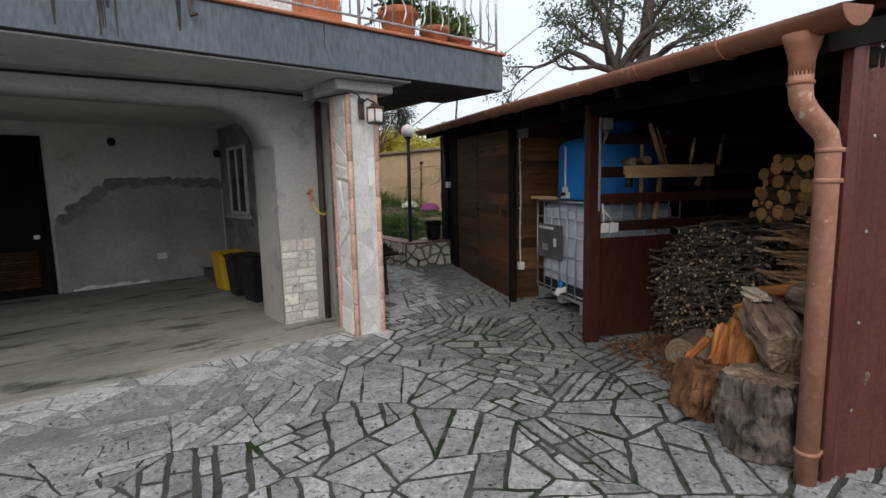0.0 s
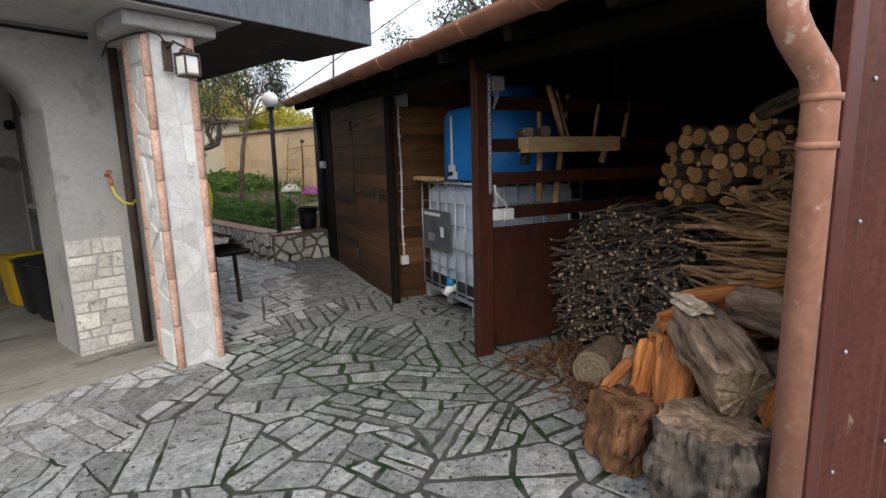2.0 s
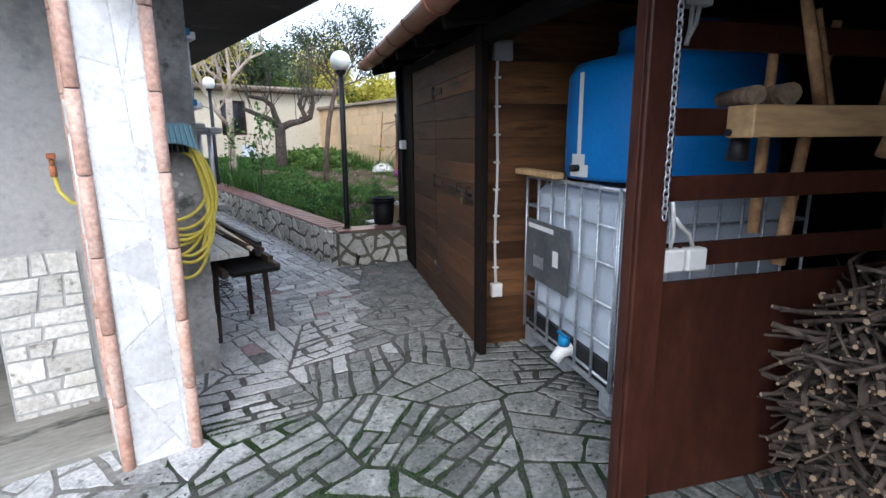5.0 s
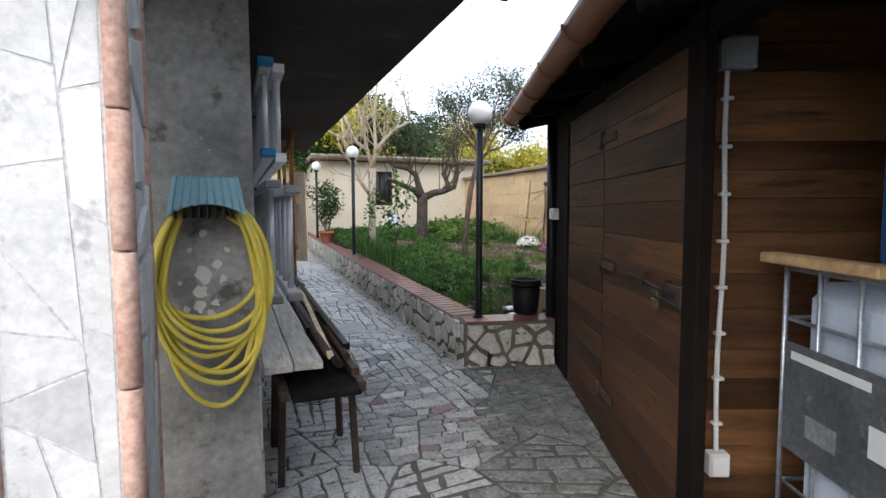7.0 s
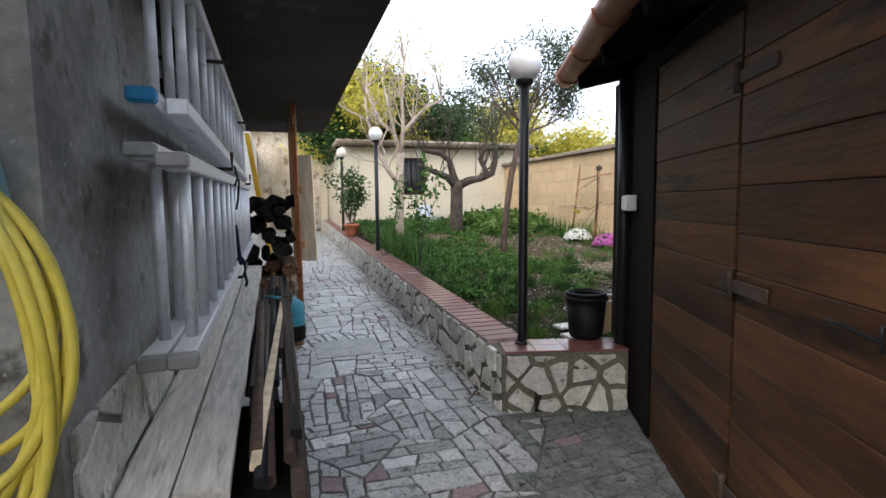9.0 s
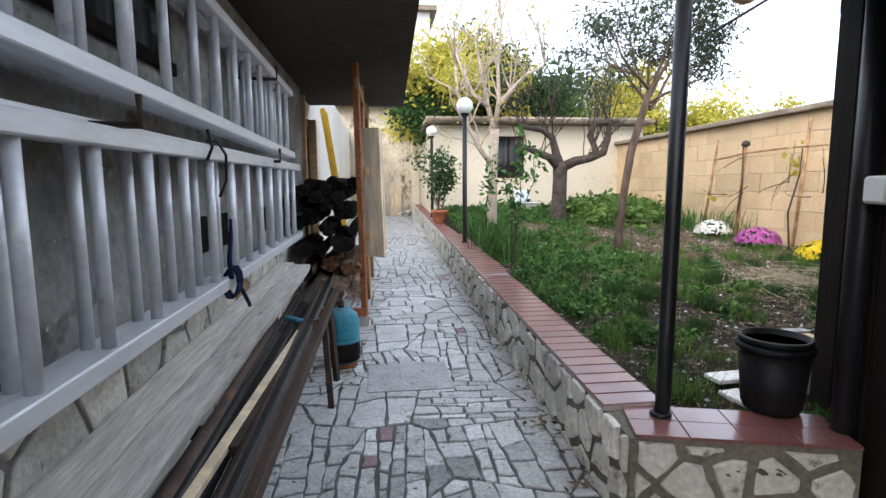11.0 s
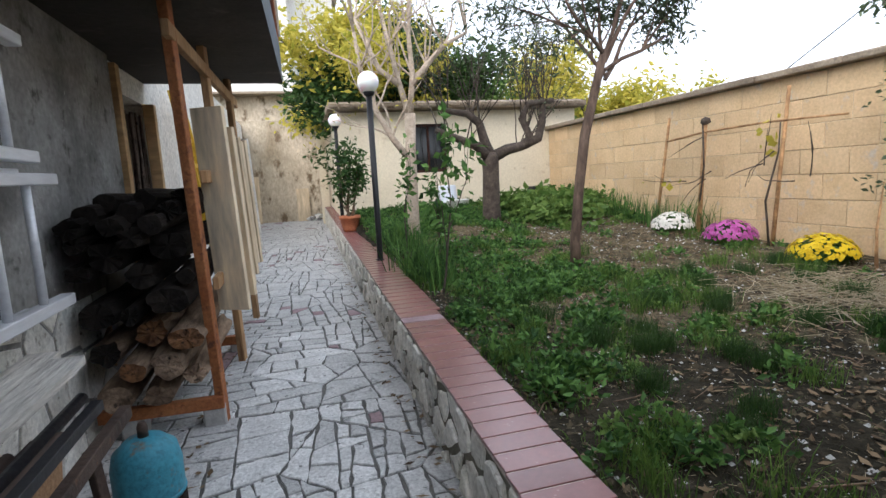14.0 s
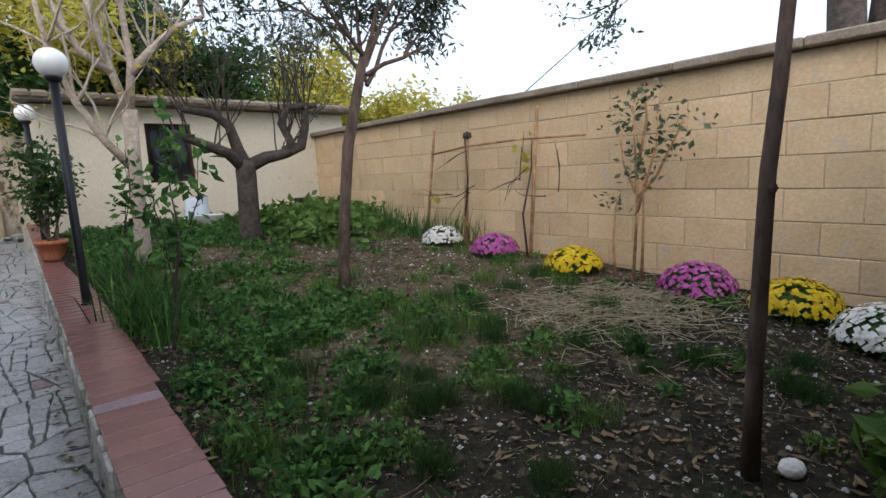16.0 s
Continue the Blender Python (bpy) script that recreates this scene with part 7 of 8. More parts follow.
# ---- flowers along the wall ----
def mum(x, y, r, petals, colour, h=None):
    h = h or r * 0.75
    z = soil(x, y)
    t_ = thing("chrysanthemum", "round clump of %s chrysanthemums on the soil" % colour, "flowers", "chrysanthemums along the wall")
    b = B()
    lathe(b, [(r * 0.55, -0.02), (r * 0.85, h * 0.3), (r * 0.7, h * 0.7), (0.02, h * 0.9)], 14, (x, y, z))
    part("core", b, "dkgreen", t_)
    tp = []
    for k in range(260):
        a, e = rng.uniform(0, 6.28), rng.uniform(0.0, 1.5)
        tp.append((Vector((x + r * 0.85 * math.cos(a) * math.cos(e), y + r * 0.85 * math.sin(a) * math.cos(e), z + 0.02 + h * 0.8 * math.sin(e))), Vector((0, 0, 1))))
    leaves("foliage", tp, 2, 0.05, 0.01, "weed", t_, 0, 0.5)
    verts, faces = [], []
    for k in range(420):
        a, e = rng.uniform(0, 6.28), math.asin(rng.uniform(0.12, 1.0))
        nrm = Vector((math.cos(a) * math.cos(e) / r, math.sin(a) * math.cos(e) / r, math.sin(e) / h)).normalized()
        c = Vector((x + r * math.cos(a) * math.cos(e), y + r * math.sin(a) * math.cos(e), z + 0.03 + h * math.sin(e))) + nrm * rng.uniform(-0.02, 0.012)
        s = nrm.orthogonal().normalized()
        q = nrm.cross(s)
        rad = rng.uniform(0.018, 0.028)
        k0 = len(verts)
        verts.append(c + nrm * 0.004)
        m_ = 8
        for i in range(m_):
            w = 2 * math.pi * i / m_
            verts.append(c + (s * math.cos(w) + q * math.sin(w)) * rad * (1.0 if i % 2 else 0.72) + nrm * 0.009 * rng.random())
        faces += [(k0, k0 + 1 + i, k0 + 1 + (i + 1) % m_) for i in range(m_)]
    raw("blossoms", verts, faces, petals, t_, colour + " blossoms")


for x, y, r, p_, c in ((8.85, 12.3, 0.25, "fl_white", "white"), (8.9, 11.45, 0.27, "fl_pink", "magenta"), (8.85, 10.35, 0.27, "fl_yellow", "yellow"), (8.9, 9.2, 0.29, "fl_pink", "magenta"), (8.85, 8.5, 0.28, "fl_yellow", "yellow"), (8.6, 7.95, 0.28, "fl_white", "white")):
    mum(x, y, r * 1.02, p_, c, r * 0.8)

# rose bushes and vine stakes against the wall
def cane(b, pts, r0, r1, n=6):
    m_ = len(pts)
    tube(b, pts, [r0 + (r1 - r0) * i / (m_ - 1) for i in range(m_)], n, wob=0.05)


t = thing("rose_bush", "tall rose bush with few leaves against the tuff wall", "rose bush")
zb = soil(8.95, 9.75)
tips = []
for pts in ([(8.95, 9.78, zb - 0.02), (8.97, 9.76, 1.2), (9.0, 9.8, 1.7), (9.02, 9.84, 2.1)], [(8.97, 9.77, 1.15), (8.98, 9.7, 1.4), (9.02, 9.62, 1.75), (9.05, 9.62, 2.05)], [(8.98, 9.76, 1.3), (9.0, 9.6, 1.5), (9.05, 9.5, 1.75), (9.08, 9.42, 1.95)], [(8.98, 9.78, 1.35), (9.02, 9.92, 1.6), (9.05, 10.0, 1.98)], [(8.93, 9.95, zb), (8.95, 9.98, 0.9), (8.97, 9.96, 1.3)], [(8.95, 9.7, zb), (8.97, 9.7, 1.1), (8.98, 9.72, 1.5)], [(9.0, 9.77, 1.6), (9.0, 9.7, 1.95), (9.02, 9.72, 2.2)]):
    bm = B()
    cane(bm, pts, 0.016, 0.006)
    part("cane", bm, "stick", t)
    for q in pts[2:]:
        tips.append((Vector(q), Vector((0, 0, 1))))
leaves("foliage", tips, 26, 0.07, 0.08, "olive", t, 0.3, 0.6)
t = thing("rose_bush", "young rose bush with dark leaves at the wall", "rose bush")
zb = soil(8.95, 8.75)
tips = []
for pts in ([(8.98, 7.75, zb - 0.02), (9.0, 7.72, 1.3), (9.02, 7.76, 2.0)], [(8.98, 7.73, zb), (9.0, 7.85, 1.1), (9.05, 7.95, 1.6)]):
    bm = B()
    cane(bm, pts, 0.014, 0.006)
    part("cane", bm, "stick", t)
    for q in pts[1:]:
        tips.append((Vector(q), Vector((0, 0, 1))))
leaves("foliage", tips, 12, 0.07, 0.08, "midgreen", t, 0.3, 0.6)
t = thing("vine_trellis", "bare vine tied to rough wooden stakes and a cross pole", "trellis")
for pts, r in (([(9.15, 13.0, soil(9.1, 13) - 0.05), (9.18, 12.78, 2.15)], 0.022), ([(9.1, 12.15, soil(9.1, 12.1) - 0.05), (9.12, 12.08, 2.0)], 0.03), ([(9.1, 11.1, soil(9.1, 11.1) - 0.05), (9.14, 11.0, 2.25)], 0.022)):
    bm = B()
    cane(bm, [pts[0], [(a + c) / 2 + 0.01 for a, c in zip(*pts)], pts[1]], r, r * 0.8, 8)
    part("stake", bm, "stick", t)
bm = B()
cane(bm, [(9.13, 12.76, 1.84), (9.11, 12.1, 1.9), (9.12, 11.2, 1.92), (9.13, 10.4, 1.9)], 0.014, 0.01)
part("cross_pole", bm, "stick", t)
bm = B()
tips = []
for k in range(9):
    y = rng.uniform(10.7, 12.6)
    grow(bm, (9.1, y, rng.uniform(1.2, 1.85)), (-0.2, rng.gauss(0, 0.7), rng.gauss(0, 0.4)), 0.007, 0.3, 1, tips, 0.6, 0, 5, (1, 2), 0.7)
cane(bm, [(9.08, 11.12, soil(9.1, 11.1)), (9.06, 11.16, 1.1), (9.1, 11.06, 1.6), (9.1, 11.05, 1.9)], 0.014, 0.008)
cane(bm, [(9.1, 12.14, 1.0), (9.08, 12.05, 1.5), (9.1, 12.1, 2.02)], 0.014, 0.012)
lathe(bm, [(0.0, 0), (0.06, 0.04), (0.05, 0.09), (0.0, 0.11)], 9, (9.12, 12.08, 1.97))
part("vine", bm, "darkbark", t)
leaves("vine_leaves", tips[:14], 1, 0.1, 0.04, "yellowleaf", t, 0.3, 0.8)

# potted shrub on the planter
t = thing("flower_pot", "terracotta pot with rim standing on the planter wall", "flower pot")
zc = gz(15.0) + 0.416
bm = B()
lathe(bm, [(0.1, 0), (0.12, 0.05), (0.15, 0.19), (0.165, 0.19), (0.165, 0.24), (0.145, 0.24), (0.14, 0.2), (0.0, 0.19)], 28, (5.08, 14.9, zc))
part("pot", bm, "pot", t)
t = thing("shrub", "leafy dark green shrub growing in the terracotta pot", "shrub")
bm = B()
tips = []
for k in range(7):
    grow(bm, (5.08 + rng.gauss(0, 0.03), 14.9 + rng.gauss(0, 0.03), zc + 0.18), (rng.gauss(0, 0.22), rng.gauss(0, 0.22), 1), 0.012, 0.5, 2, tips, 0.5, 0.15, 6, (2, 3), 0.75)
part("stem", bm, "bark", t)
leaves("foliage", tips, 7, 0.09, 0.06, "dkgreen", t, 0.2, 0.42)
# saplings by the lamp
for x, y, h in ((5.45, 10.95, 1.35), (5.5, 12.6, 0.95), (5.75, 12.1, 0.8)):
    t = thing("sapling", "thin rose-like sapling with large leaves by the path", "sapling", "saplings by the path")
    bm = B()
    tips = []
    z = soil(x, y)
    for k in range(1):
        grow(bm, (x, y, z - 0.02), (rng.gauss(0, 0.12), rng.gauss(0, 0.12), 1), 0.011, h * rng.uniform(0.55, 0.65), 2, tips, 0.4, 0.3, 6, (2, 3), 0.65, 4, 0.06)
    part("stem", bm, "darkbark", t)
    leaves("foliage", tips, 3, 0.1, 0.05, "weed", t, 0.3, 0.5)


# ---- grass, weeds and litter ----
def blades(name, label, spots, material, cat="grass"):
    verts, faces = [], []
    for x, y, h, w, lean in spots:
        z = soil(x, y) - 0.01
        a = rng.uniform(0, 6.28)
        c, s = math.cos(a), math.sin(a)
        dx, dy = rng.gauss(0, lean) * h, rng.gauss(0, lean) * h
        k = len(verts)
        verts += [(x - c * w, y - s * w, z), (x + c * w, y + s * w, z), (x + dx * 0.4 + c * w * 0.8, y + dy * 0.4 + s * w * 0.8, z + h * 0.6), (x + dx * 0.4 - c * w * 0.8, y + dy * 0.4 - s * w * 0.8, z + h * 0.6), (x + dx, y + dy, z + h * (1 - 0.3 * min(1, abs(dx) + abs(dy))))]
        faces += [(k, k + 1, k + 2, k + 3), (k + 3, k + 2, k + 4)]
    return tagged(raw(name, verts, faces, material), label, cat, kind="stuff")


def green(x, y):
    """How thickly weeds cover the bed: a lush strip along the path, patches elsewhere."""
    g = 0.8 * noise.noise((x * 0.75 + 3, y * 0.75, 1.5)) + 0.85 * noise.noise((x * 2.1, y * 2.1, 5)) + 0.6 * noise.noise((x * 5, y * 5, 9))
    g += 0.06 + 0.3 * min(1, max(0, (7.0 - x + 0.15 * (y - 9)) / 1.2)) - 0.12 * (x > 7.0)
    g -= 0.55 * min(1, max(0, (9.7 - y) / 1.6))
    g += 0.2 if y > 13 else 0.0
    g -= 0.35 * math.exp(-((x - 8.0) / 0.9) ** 2 - ((y - 11.2) / 1.5) ** 2)
    return g


spots = []
for _ in range(90000):
    x, y = rng.uniform(5.25, 9.2), rng.uniform(6.9, 16.4)
    if rng.random() < 1.3 * max(0, green(x, y) - 0.05) + 0.012:
        spots.append((x, y, rng.uniform(0.02, 0.07), rng.uniform(0.0015, 0.0035), 0.5))
for _ in range(130):
    cx, cy = rng.uniform(5.35, 8.9), rng.uniform(7.4, 13)
    if green(cx, cy) > -0.25:
        hh = rng.uniform(0.08, 0.2)
        for _ in range(90):
            spots.append((cx + rng.gauss(0, 0.055), cy + rng.gauss(0, 0.055), hh * rng.uniform(0.5, 1.1), 0.0025, 0.35))
blades("grass", "patchy short grass and tufts on the soil", spots, "grass")
spots = []
for _ in range(54):
    cx, cy, hh = rng.uniform(5.5, 8.6), rng.uniform(7.4, 10.6), rng.uniform(0.07, 0.17)
    wd = rng.uniform(0.03, 0.07)
    for _ in range(300):
        spots.append((cx + rng.gauss(0, wd), cy + rng.gauss(0, wd), hh * rng.uniform(0.5, 1.1), 0.0016, 0.4))
blades("grass_tufts", "dense dark green tufts of fine grass on the soil", spots, "dkgreen")
tips, low = [], []
for _ in range(2600):
    cx, cy = rng.uniform(5.3, 9.15), rng.uniform(7.0, 16.3)
    g = green(cx, cy)
    if rng.random() > 1.5 * max(0, g) + 0.02:
        continue
    r, h = rng.uniform(0.05, 0.13), rng.uniform(0.02, 0.1) * (1 + max(0, g))
    for _ in range(int(26 * r / 0.09)):
        a, d_ = rng.uniform(0, 6.28), r * math.sqrt(rng.random())
        x, y = cx + d_ * math.cos(a), cy + d_ * math.sin(a)
        if x > 5.24:
            (tips if h > 0.05 else low).append((Vector((x, y, soil(x, y) + 0.008 + h * (1 - (d_ / r) ** 2) * rng.uniform(0.4, 1.0))), Vector((0, 0, 1))))
tagged(leaves("weeds", tips, 2, 0.055, 0.014, "weed", None, -0.4, 0.5), "clumps of broad-leaved weeds covering the soil", "weeds", kind="stuff")
tagged(leaves("low_weeds", low, 3, 0.034, 0.014, "midgreen", None, -0.3, 0.6), "low creeping weeds with small leaves", "weeds", kind="stuff")
verts, faces = [], []
for _ in range(17000):
    x, y = rng.uniform(5.25, 9.2), rng.uniform(6.9, 16.3)
    if rng.random() > 0.35 + 0.65 * math.exp(-((x - 7.0) / 1.2) ** 2 - ((y - 12.0) / 1.8) ** 2):
        continue
    z = soil(x, y) + 0.006
    l, w, a = 0.008 + 0.036 * rng.random() ** 2, rng.uniform(0.005, 0.017), rng.uniform(0, 6.28)
    c, s = math.cos(a), math.sin(a)
    k = len(verts)
    verts += [(x - c * l, y - s * l, z + rng.uniform(0, 0.016)), (x + s * w, y - c * w, z + 0.006), (x + c * l, y + s * l, z + rng.uniform(0, 0.022)), (x - s * w, y + c * w, z + 0.008)]
    faces += [(k, k + 1, k + 2), (k, k + 2, k + 3)]
tagged(raw("fallen_leaves", verts, faces, "dry"), "scattered brown fallen leaves", "leaves", kind="stuff")
verts, faces = [], []
for _ in range(16000):
    x, y = rng.uniform(5.3, 9.2), rng.uniform(6.9, 15)
    z, r = soil(x, y) - 0.004, 0.005 + 0.022 * rng.random() ** 3
    k = len(verts)
    verts += [(x + r * math.cos(a + rng.uniform(-0.4, 0.4)), y + r * math.sin(a + rng.uniform(-0.4, 0.4)), z) for a in (0.0, 1.26, 2.51, 3.77, 5.03)] + [(x + rng.uniform(-0.3, 0.3) * r, y + rng.uniform(-0.3, 0.3) * r, z + r * rng.uniform(0.6, 1.2))]
    faces += [(k + i, k + (i + 1) % 5, k + 5) for i in range(5)]
tagged(raw("soil_clods", verts, faces, "clod"), "crumbly clods of soil", "soil", kind="stuff")
bm = B()
for k in range(260):
    x, y = rng.uniform(5.4, 9.1), rng.uniform(7.2, 13.0)
    a, l = rng.uniform(0, 6.28), rng.uniform(0.06, 0.3)
    z = soil(x, y) + 0.008
    tube(bm, [(x, y, z), (x + l * 0.5 * math.cos(a), y + l * 0.5 * math.sin(a), z + rng.uniform(0, 0.025)), (x + l * math.cos(a + 0.2), y + l * math.sin(a + 0.2), z + 0.003)], rng.uniform(0.0015, 0.004), 4, caps=False)
tagged(part("fallen_twigs", bm, "bark"), "thin fallen twigs lying on the soil", "twigs", kind="stuff")
verts, faces = [], []
for _ in range(6000):
    x, y = rng.uniform(5.3, 9.2), rng.uniform(6.9, 15)
    z = soil(x, y)
    r = 0.003 + 0.011 * rng.random() ** 4
    k = len(verts)
    verts += [(x - r, y - r, z), (x + r, y - r * 0.8, z), (x + r * 0.8, y + r, z), (x - r * 0.9, y + r * 0.8, z), (x, y, z + r)]
    faces += [(k, k + 1, k + 4), (k + 1, k + 2, k + 4), (k + 2, k + 3, k + 4), (k + 3, k, k + 4)]
tagged(raw("pebbles", verts, faces, "paver"), "small pale pebbles on the soil", "pebbles", kind="stuff")
bm = B()
for k in range(620):
    x, y = 8.1 + rng.gauss(0, 0.42), 9.35 + rng.gauss(0, 0.32)
    a, l = rng.uniform(0, 6.28), rng.uniform(0.12, 0.4)
    z = soil(x, y) + rng.uniform(0.005, 0.05)
    tube(bm, [(x, y, z), (x + l * 0.5 * math.cos(a), y + l * 0.5 * math.sin(a), z + rng.uniform(0, 0.06)), (x + l * math.cos(a + 0.3), y + l * math.sin(a + 0.3), z + rng.uniform(0, 0.05))], 0.0022, 3, caps=False)
tagged(part("dry_stalks", bm, "straw"), "flattened heap of dry straw-coloured stalks", "straw", kind="stuff")
verts, faces = [], []
for _ in range(14000):
    x, y = rng.uniform(5.25, 9.2), rng.uniform(6.9, 15.5)
    z, l, a = soil(x, y) + 0.004, rng.uniform(0.012, 0.05), rng.uniform(0, 6.28)
    c, s = math.cos(a) * l, math.sin(a) * l
    k = len(verts)
    verts += [(x, y, z), (x + s * 0.05, y - c * 0.05, z + 0.002), (x + c, y + s, z + rng.uniform(0.0, 0.014))]
    faces.append((k, k + 1, k + 2))
tagged(raw("straw_bits", verts, faces, "straw"), "short dry bits of straw strewn over the soil", "straw", kind="stuff")
spots = []
for cx, cy, n_, h in [(5.42, 11.6, 220, 0.42), (5.5, 11.2, 120, 0.34), (5.5, 12.9, 160, 0.4), (9.08, 12.2, 60, 0.5)]:
    for _ in range(n_):
        spots.append((cx + rng.gauss(0, 0.1), cy + rng.gauss(0, 0.12), h * rng.uniform(0.6, 1.1), 0.006, 0.35))
for _ in range(420):
    spots.append((rng.uniform(8.7, 9.2), rng.uniform(12.4, 15.4), rng.uniform(0.2, 0.45), 0.006, 0.14))
blades("strap_leaves", "upright strap-leaved clumps by the path and wall", spots, "weed", "plants")
tips = []
for _ in range(420):
    x, y = 8.1 + rng.gauss(0, 0.45), 14.2 + rng.gauss(0, 0.5)
    if 7.3 < x < 9.1 and y < 16:
        tips.append((Vector((x, y, soil(x, y) + rng.uniform(0.05, 0.32))), Vector((0, 0, 1))))
for _ in range(260):
    x, y = rng.uniform(6.9, 8.4), rng.uniform(6.75, 7.7)
    tips.append((Vector((x, y, soil(x, y) + rng.uniform(0.03, 0.2))), Vector((0, 0, 1))))
tagged(leaves("vegetable_leaves", tips, 7, 0.12, 0.05, "midgreen", None, 0.1, 0.55), "dense leafy green plants before the outbuilding", "plants", kind="stuff")
t = thing("plastic_tub", "upturned white plastic tub against the outbuilding", "tub")
bm = B()
lathe(bm, [(0.2, 0), (0.19, 0.02), (0.16, 0.38), (0.15, 0.4), (0.0, 0.4)], 24, (6.98, 16.0, soil(6.98, 16.0)))
part("tub", bm, "tankplastic", t)
t = thing("plastic_tub", "low white basin lying by the tub", "tub")
bm = B()
lathe(bm, [(0.18, 0), (0.2, 0.15), (0.21, 0.16), (0.19, 0.15), (0.17, 0.02), (0.0, 0.02)], 24, (7.05, 15.6, soil(7.05, 15.6)))
part("tub", bm, "whiteplastic", t)
t = thing("black_crate", "small black crate in the garden corner", "crate")
bm = B()
box(bm, 8.55, 8.85, 15.7, 15.95, soil(8.7, 15.8) - 0.02, soil(8.7, 15.8) + 0.28, 0.01)
part("crate", bm, "blackplastic", t)
t = thing("garden_stone", "rounded pale stone at the foot of the trunk", "stone")
bm = B()
bmesh.ops.create_icosphere(bm, subdivisions=2, radius=0.05, matrix=Matrix.Translation((6.86, 7.93, soil(6.86, 7.93) + 0.02)) @ Matrix.Diagonal((1.2, 0.9, 0.7, 1)))
part("stone", bm, "wallstone", t)
cab = thing("overhead_cable", "thin dark cable strung across the sky", "cable")
bm = B()
tube(bm, [(17, 20, 2.85), (20.3, 20.0, 4.92), (26, 20, 8.5), (32, 20, 12.27)], 0.02, 5)
part("cable", bm, "blackplastic", cab)
cab = thing("overhead_cable", "thin dark cable running to the house", "cable")
bm = B()
tube(bm, [(6.5, 9.0, 2.6), (12.5, 10.5, 6.0), (18, 12, 9.5)], 0.012, 5)
part("cable", bm, "blackplastic", cab)

# ---- balcony ----
rail = thing("balcony_railing", "white-grey wrought iron balcony railing with curled bars", "railing")
def rbar(pts, r, name="baluster"):
    b = B()
    tube(b, pts, r, 6)
    part(name, b, "galv", rail)
ZB = 2.896
rbar([(-6.8, 4.25, ZB + 0.95), (4.3, 4.25, ZB + 0.95), (4.3, 12.0, ZB + 0.95)], 0.018, "handrail")
rbar([(-6.8, 4.25, ZB + 0.09), (4.3, 4.25, ZB + 0.09), (4.3, 12.0, ZB + 0.09)], 0.012, "low_rail")
x = 4.3
k = 0
while x > -3:
    if k % 2 == 0:
        rbar([(x, 4.25, ZB + 0.09), (x, 4.25, ZB + 0.95)], 0.008)
    else:
        pts = [(x + 0.04 * math.sin(i * math.pi / 4) * (1 if i < 8 else -1), 4.25, ZB + 0.12 + 0.82 * i / 16) for i in range(17)]
        rbar(pts, 0.008)
    x -= 0.115
    k += 1
for y in [4.37 + 0.14 * i for i in range(30)]:
    rbar([(4.3, y, ZB + 0.09), (4.3, y, ZB + 0.95)], 0.008)
for x, y in ((4.3, 4.25), (2.55, 4.25), (0.9, 4.25), (-0.8, 4.25), (4.3, 8.2), (4.3, 12.0)):
    rbar([(x, y, ZB - 0.004), (x, y, ZB + 0.95)], 0.016, "post")


def pot_plant(x, y, r, h, material="dkgreen"):
    t_ = thing("flower_pot", "terracotta flower pot on the balcony edge", "flower pot", "balcony pots")
    b = B()
    lathe(b, [(r * 0.68, 0), (r * 0.72, 0.01), (r * 0.95, h * 0.78), (r * 1.06, h * 0.8), (r * 1.06, h), (r * 0.95, h), (r * 0.9, h * 0.85), (0, h * 0.83)], 26, (x, y, ZB - 0.002))
    part("pot", b, "pot", t_)
    t_ = thing("potted_plant", "bushy green plant in the balcony pot", "plant", "balcony plants")
    tp = [(Vector((x + rng.gauss(0, r * 0.6), y + rng.gauss(0, r * 0.6), ZB + h + rng.uniform(-0.02, 0.22))), Vector((0, 0, 1))) for _ in range(90)]
    b = B()
    for p_, d_ in tp[:16]:
        tube(b, [(x, y, ZB + h * 0.83), p_], 0.004, 4)
    part("stems", b, "stick", t_)
    leaves("foliage", tp, 6, 0.07, 0.03, material, t_, 0.1, 0.5)


pot_plant(3.24, 4.62, 0.2, 0.36)
pot_plant(3.72, 4.62, 0.16, 0.26, "midgreen")
pot_plant(4.08, 4.62, 0.14, 0.2, "midgreen")
t = thing("planter_box", "long terracotta balcony planter", "planter")
bm = B()
box(bm, 2.1, 2.5, 4.45, 4.68, ZB - 0.002, ZB + 0.28, 0.02)
part("box", bm, "pot", t)
t = thing("railing_bracket", "small iron bracket hanging from the balcony edge", "bracket")
bm = B()
tube(bm, [(1.1, 4.18, 2.93), (1.1, 4.165, 2.8), (1.1, 4.15, 2.72), (1.14, 4.14, 2.74)], 0.014, 8)
part("hook", bm, "darkiron", t)
# dark rain streaks down the fascia
for k in range(9):
    bm = B()
    x = rng.choice((-1, 0, 0.2, 0.45, 0.6, 0.95, 1.3, 2.2, 3.1)) + rng.uniform(-0.1, 0.1)
    h = rng.uniform(0.1, 0.34)
    w = rng.uniform(0.006, 0.02)
    bm.faces.new([bm.verts.new(p) for p in ((x - w, 4.1965, 2.845), (x + w, 4.1965, 2.845), (x + w * 0.4, 4.1965, 2.845 - h), (x - w * 0.4, 4.1965, 2.845 - h))])
    part("rain_streak", bm, "soffit", slab)

# ---- wall lamp on the pillar ----
wl = thing("wall_lantern", "small dark iron lantern with pale glass on the pillar", "lamp")
bm = B()
box(bm, 2.6, 2.66, 4.405, 4.425, 2.1, 2.3, 0.004)
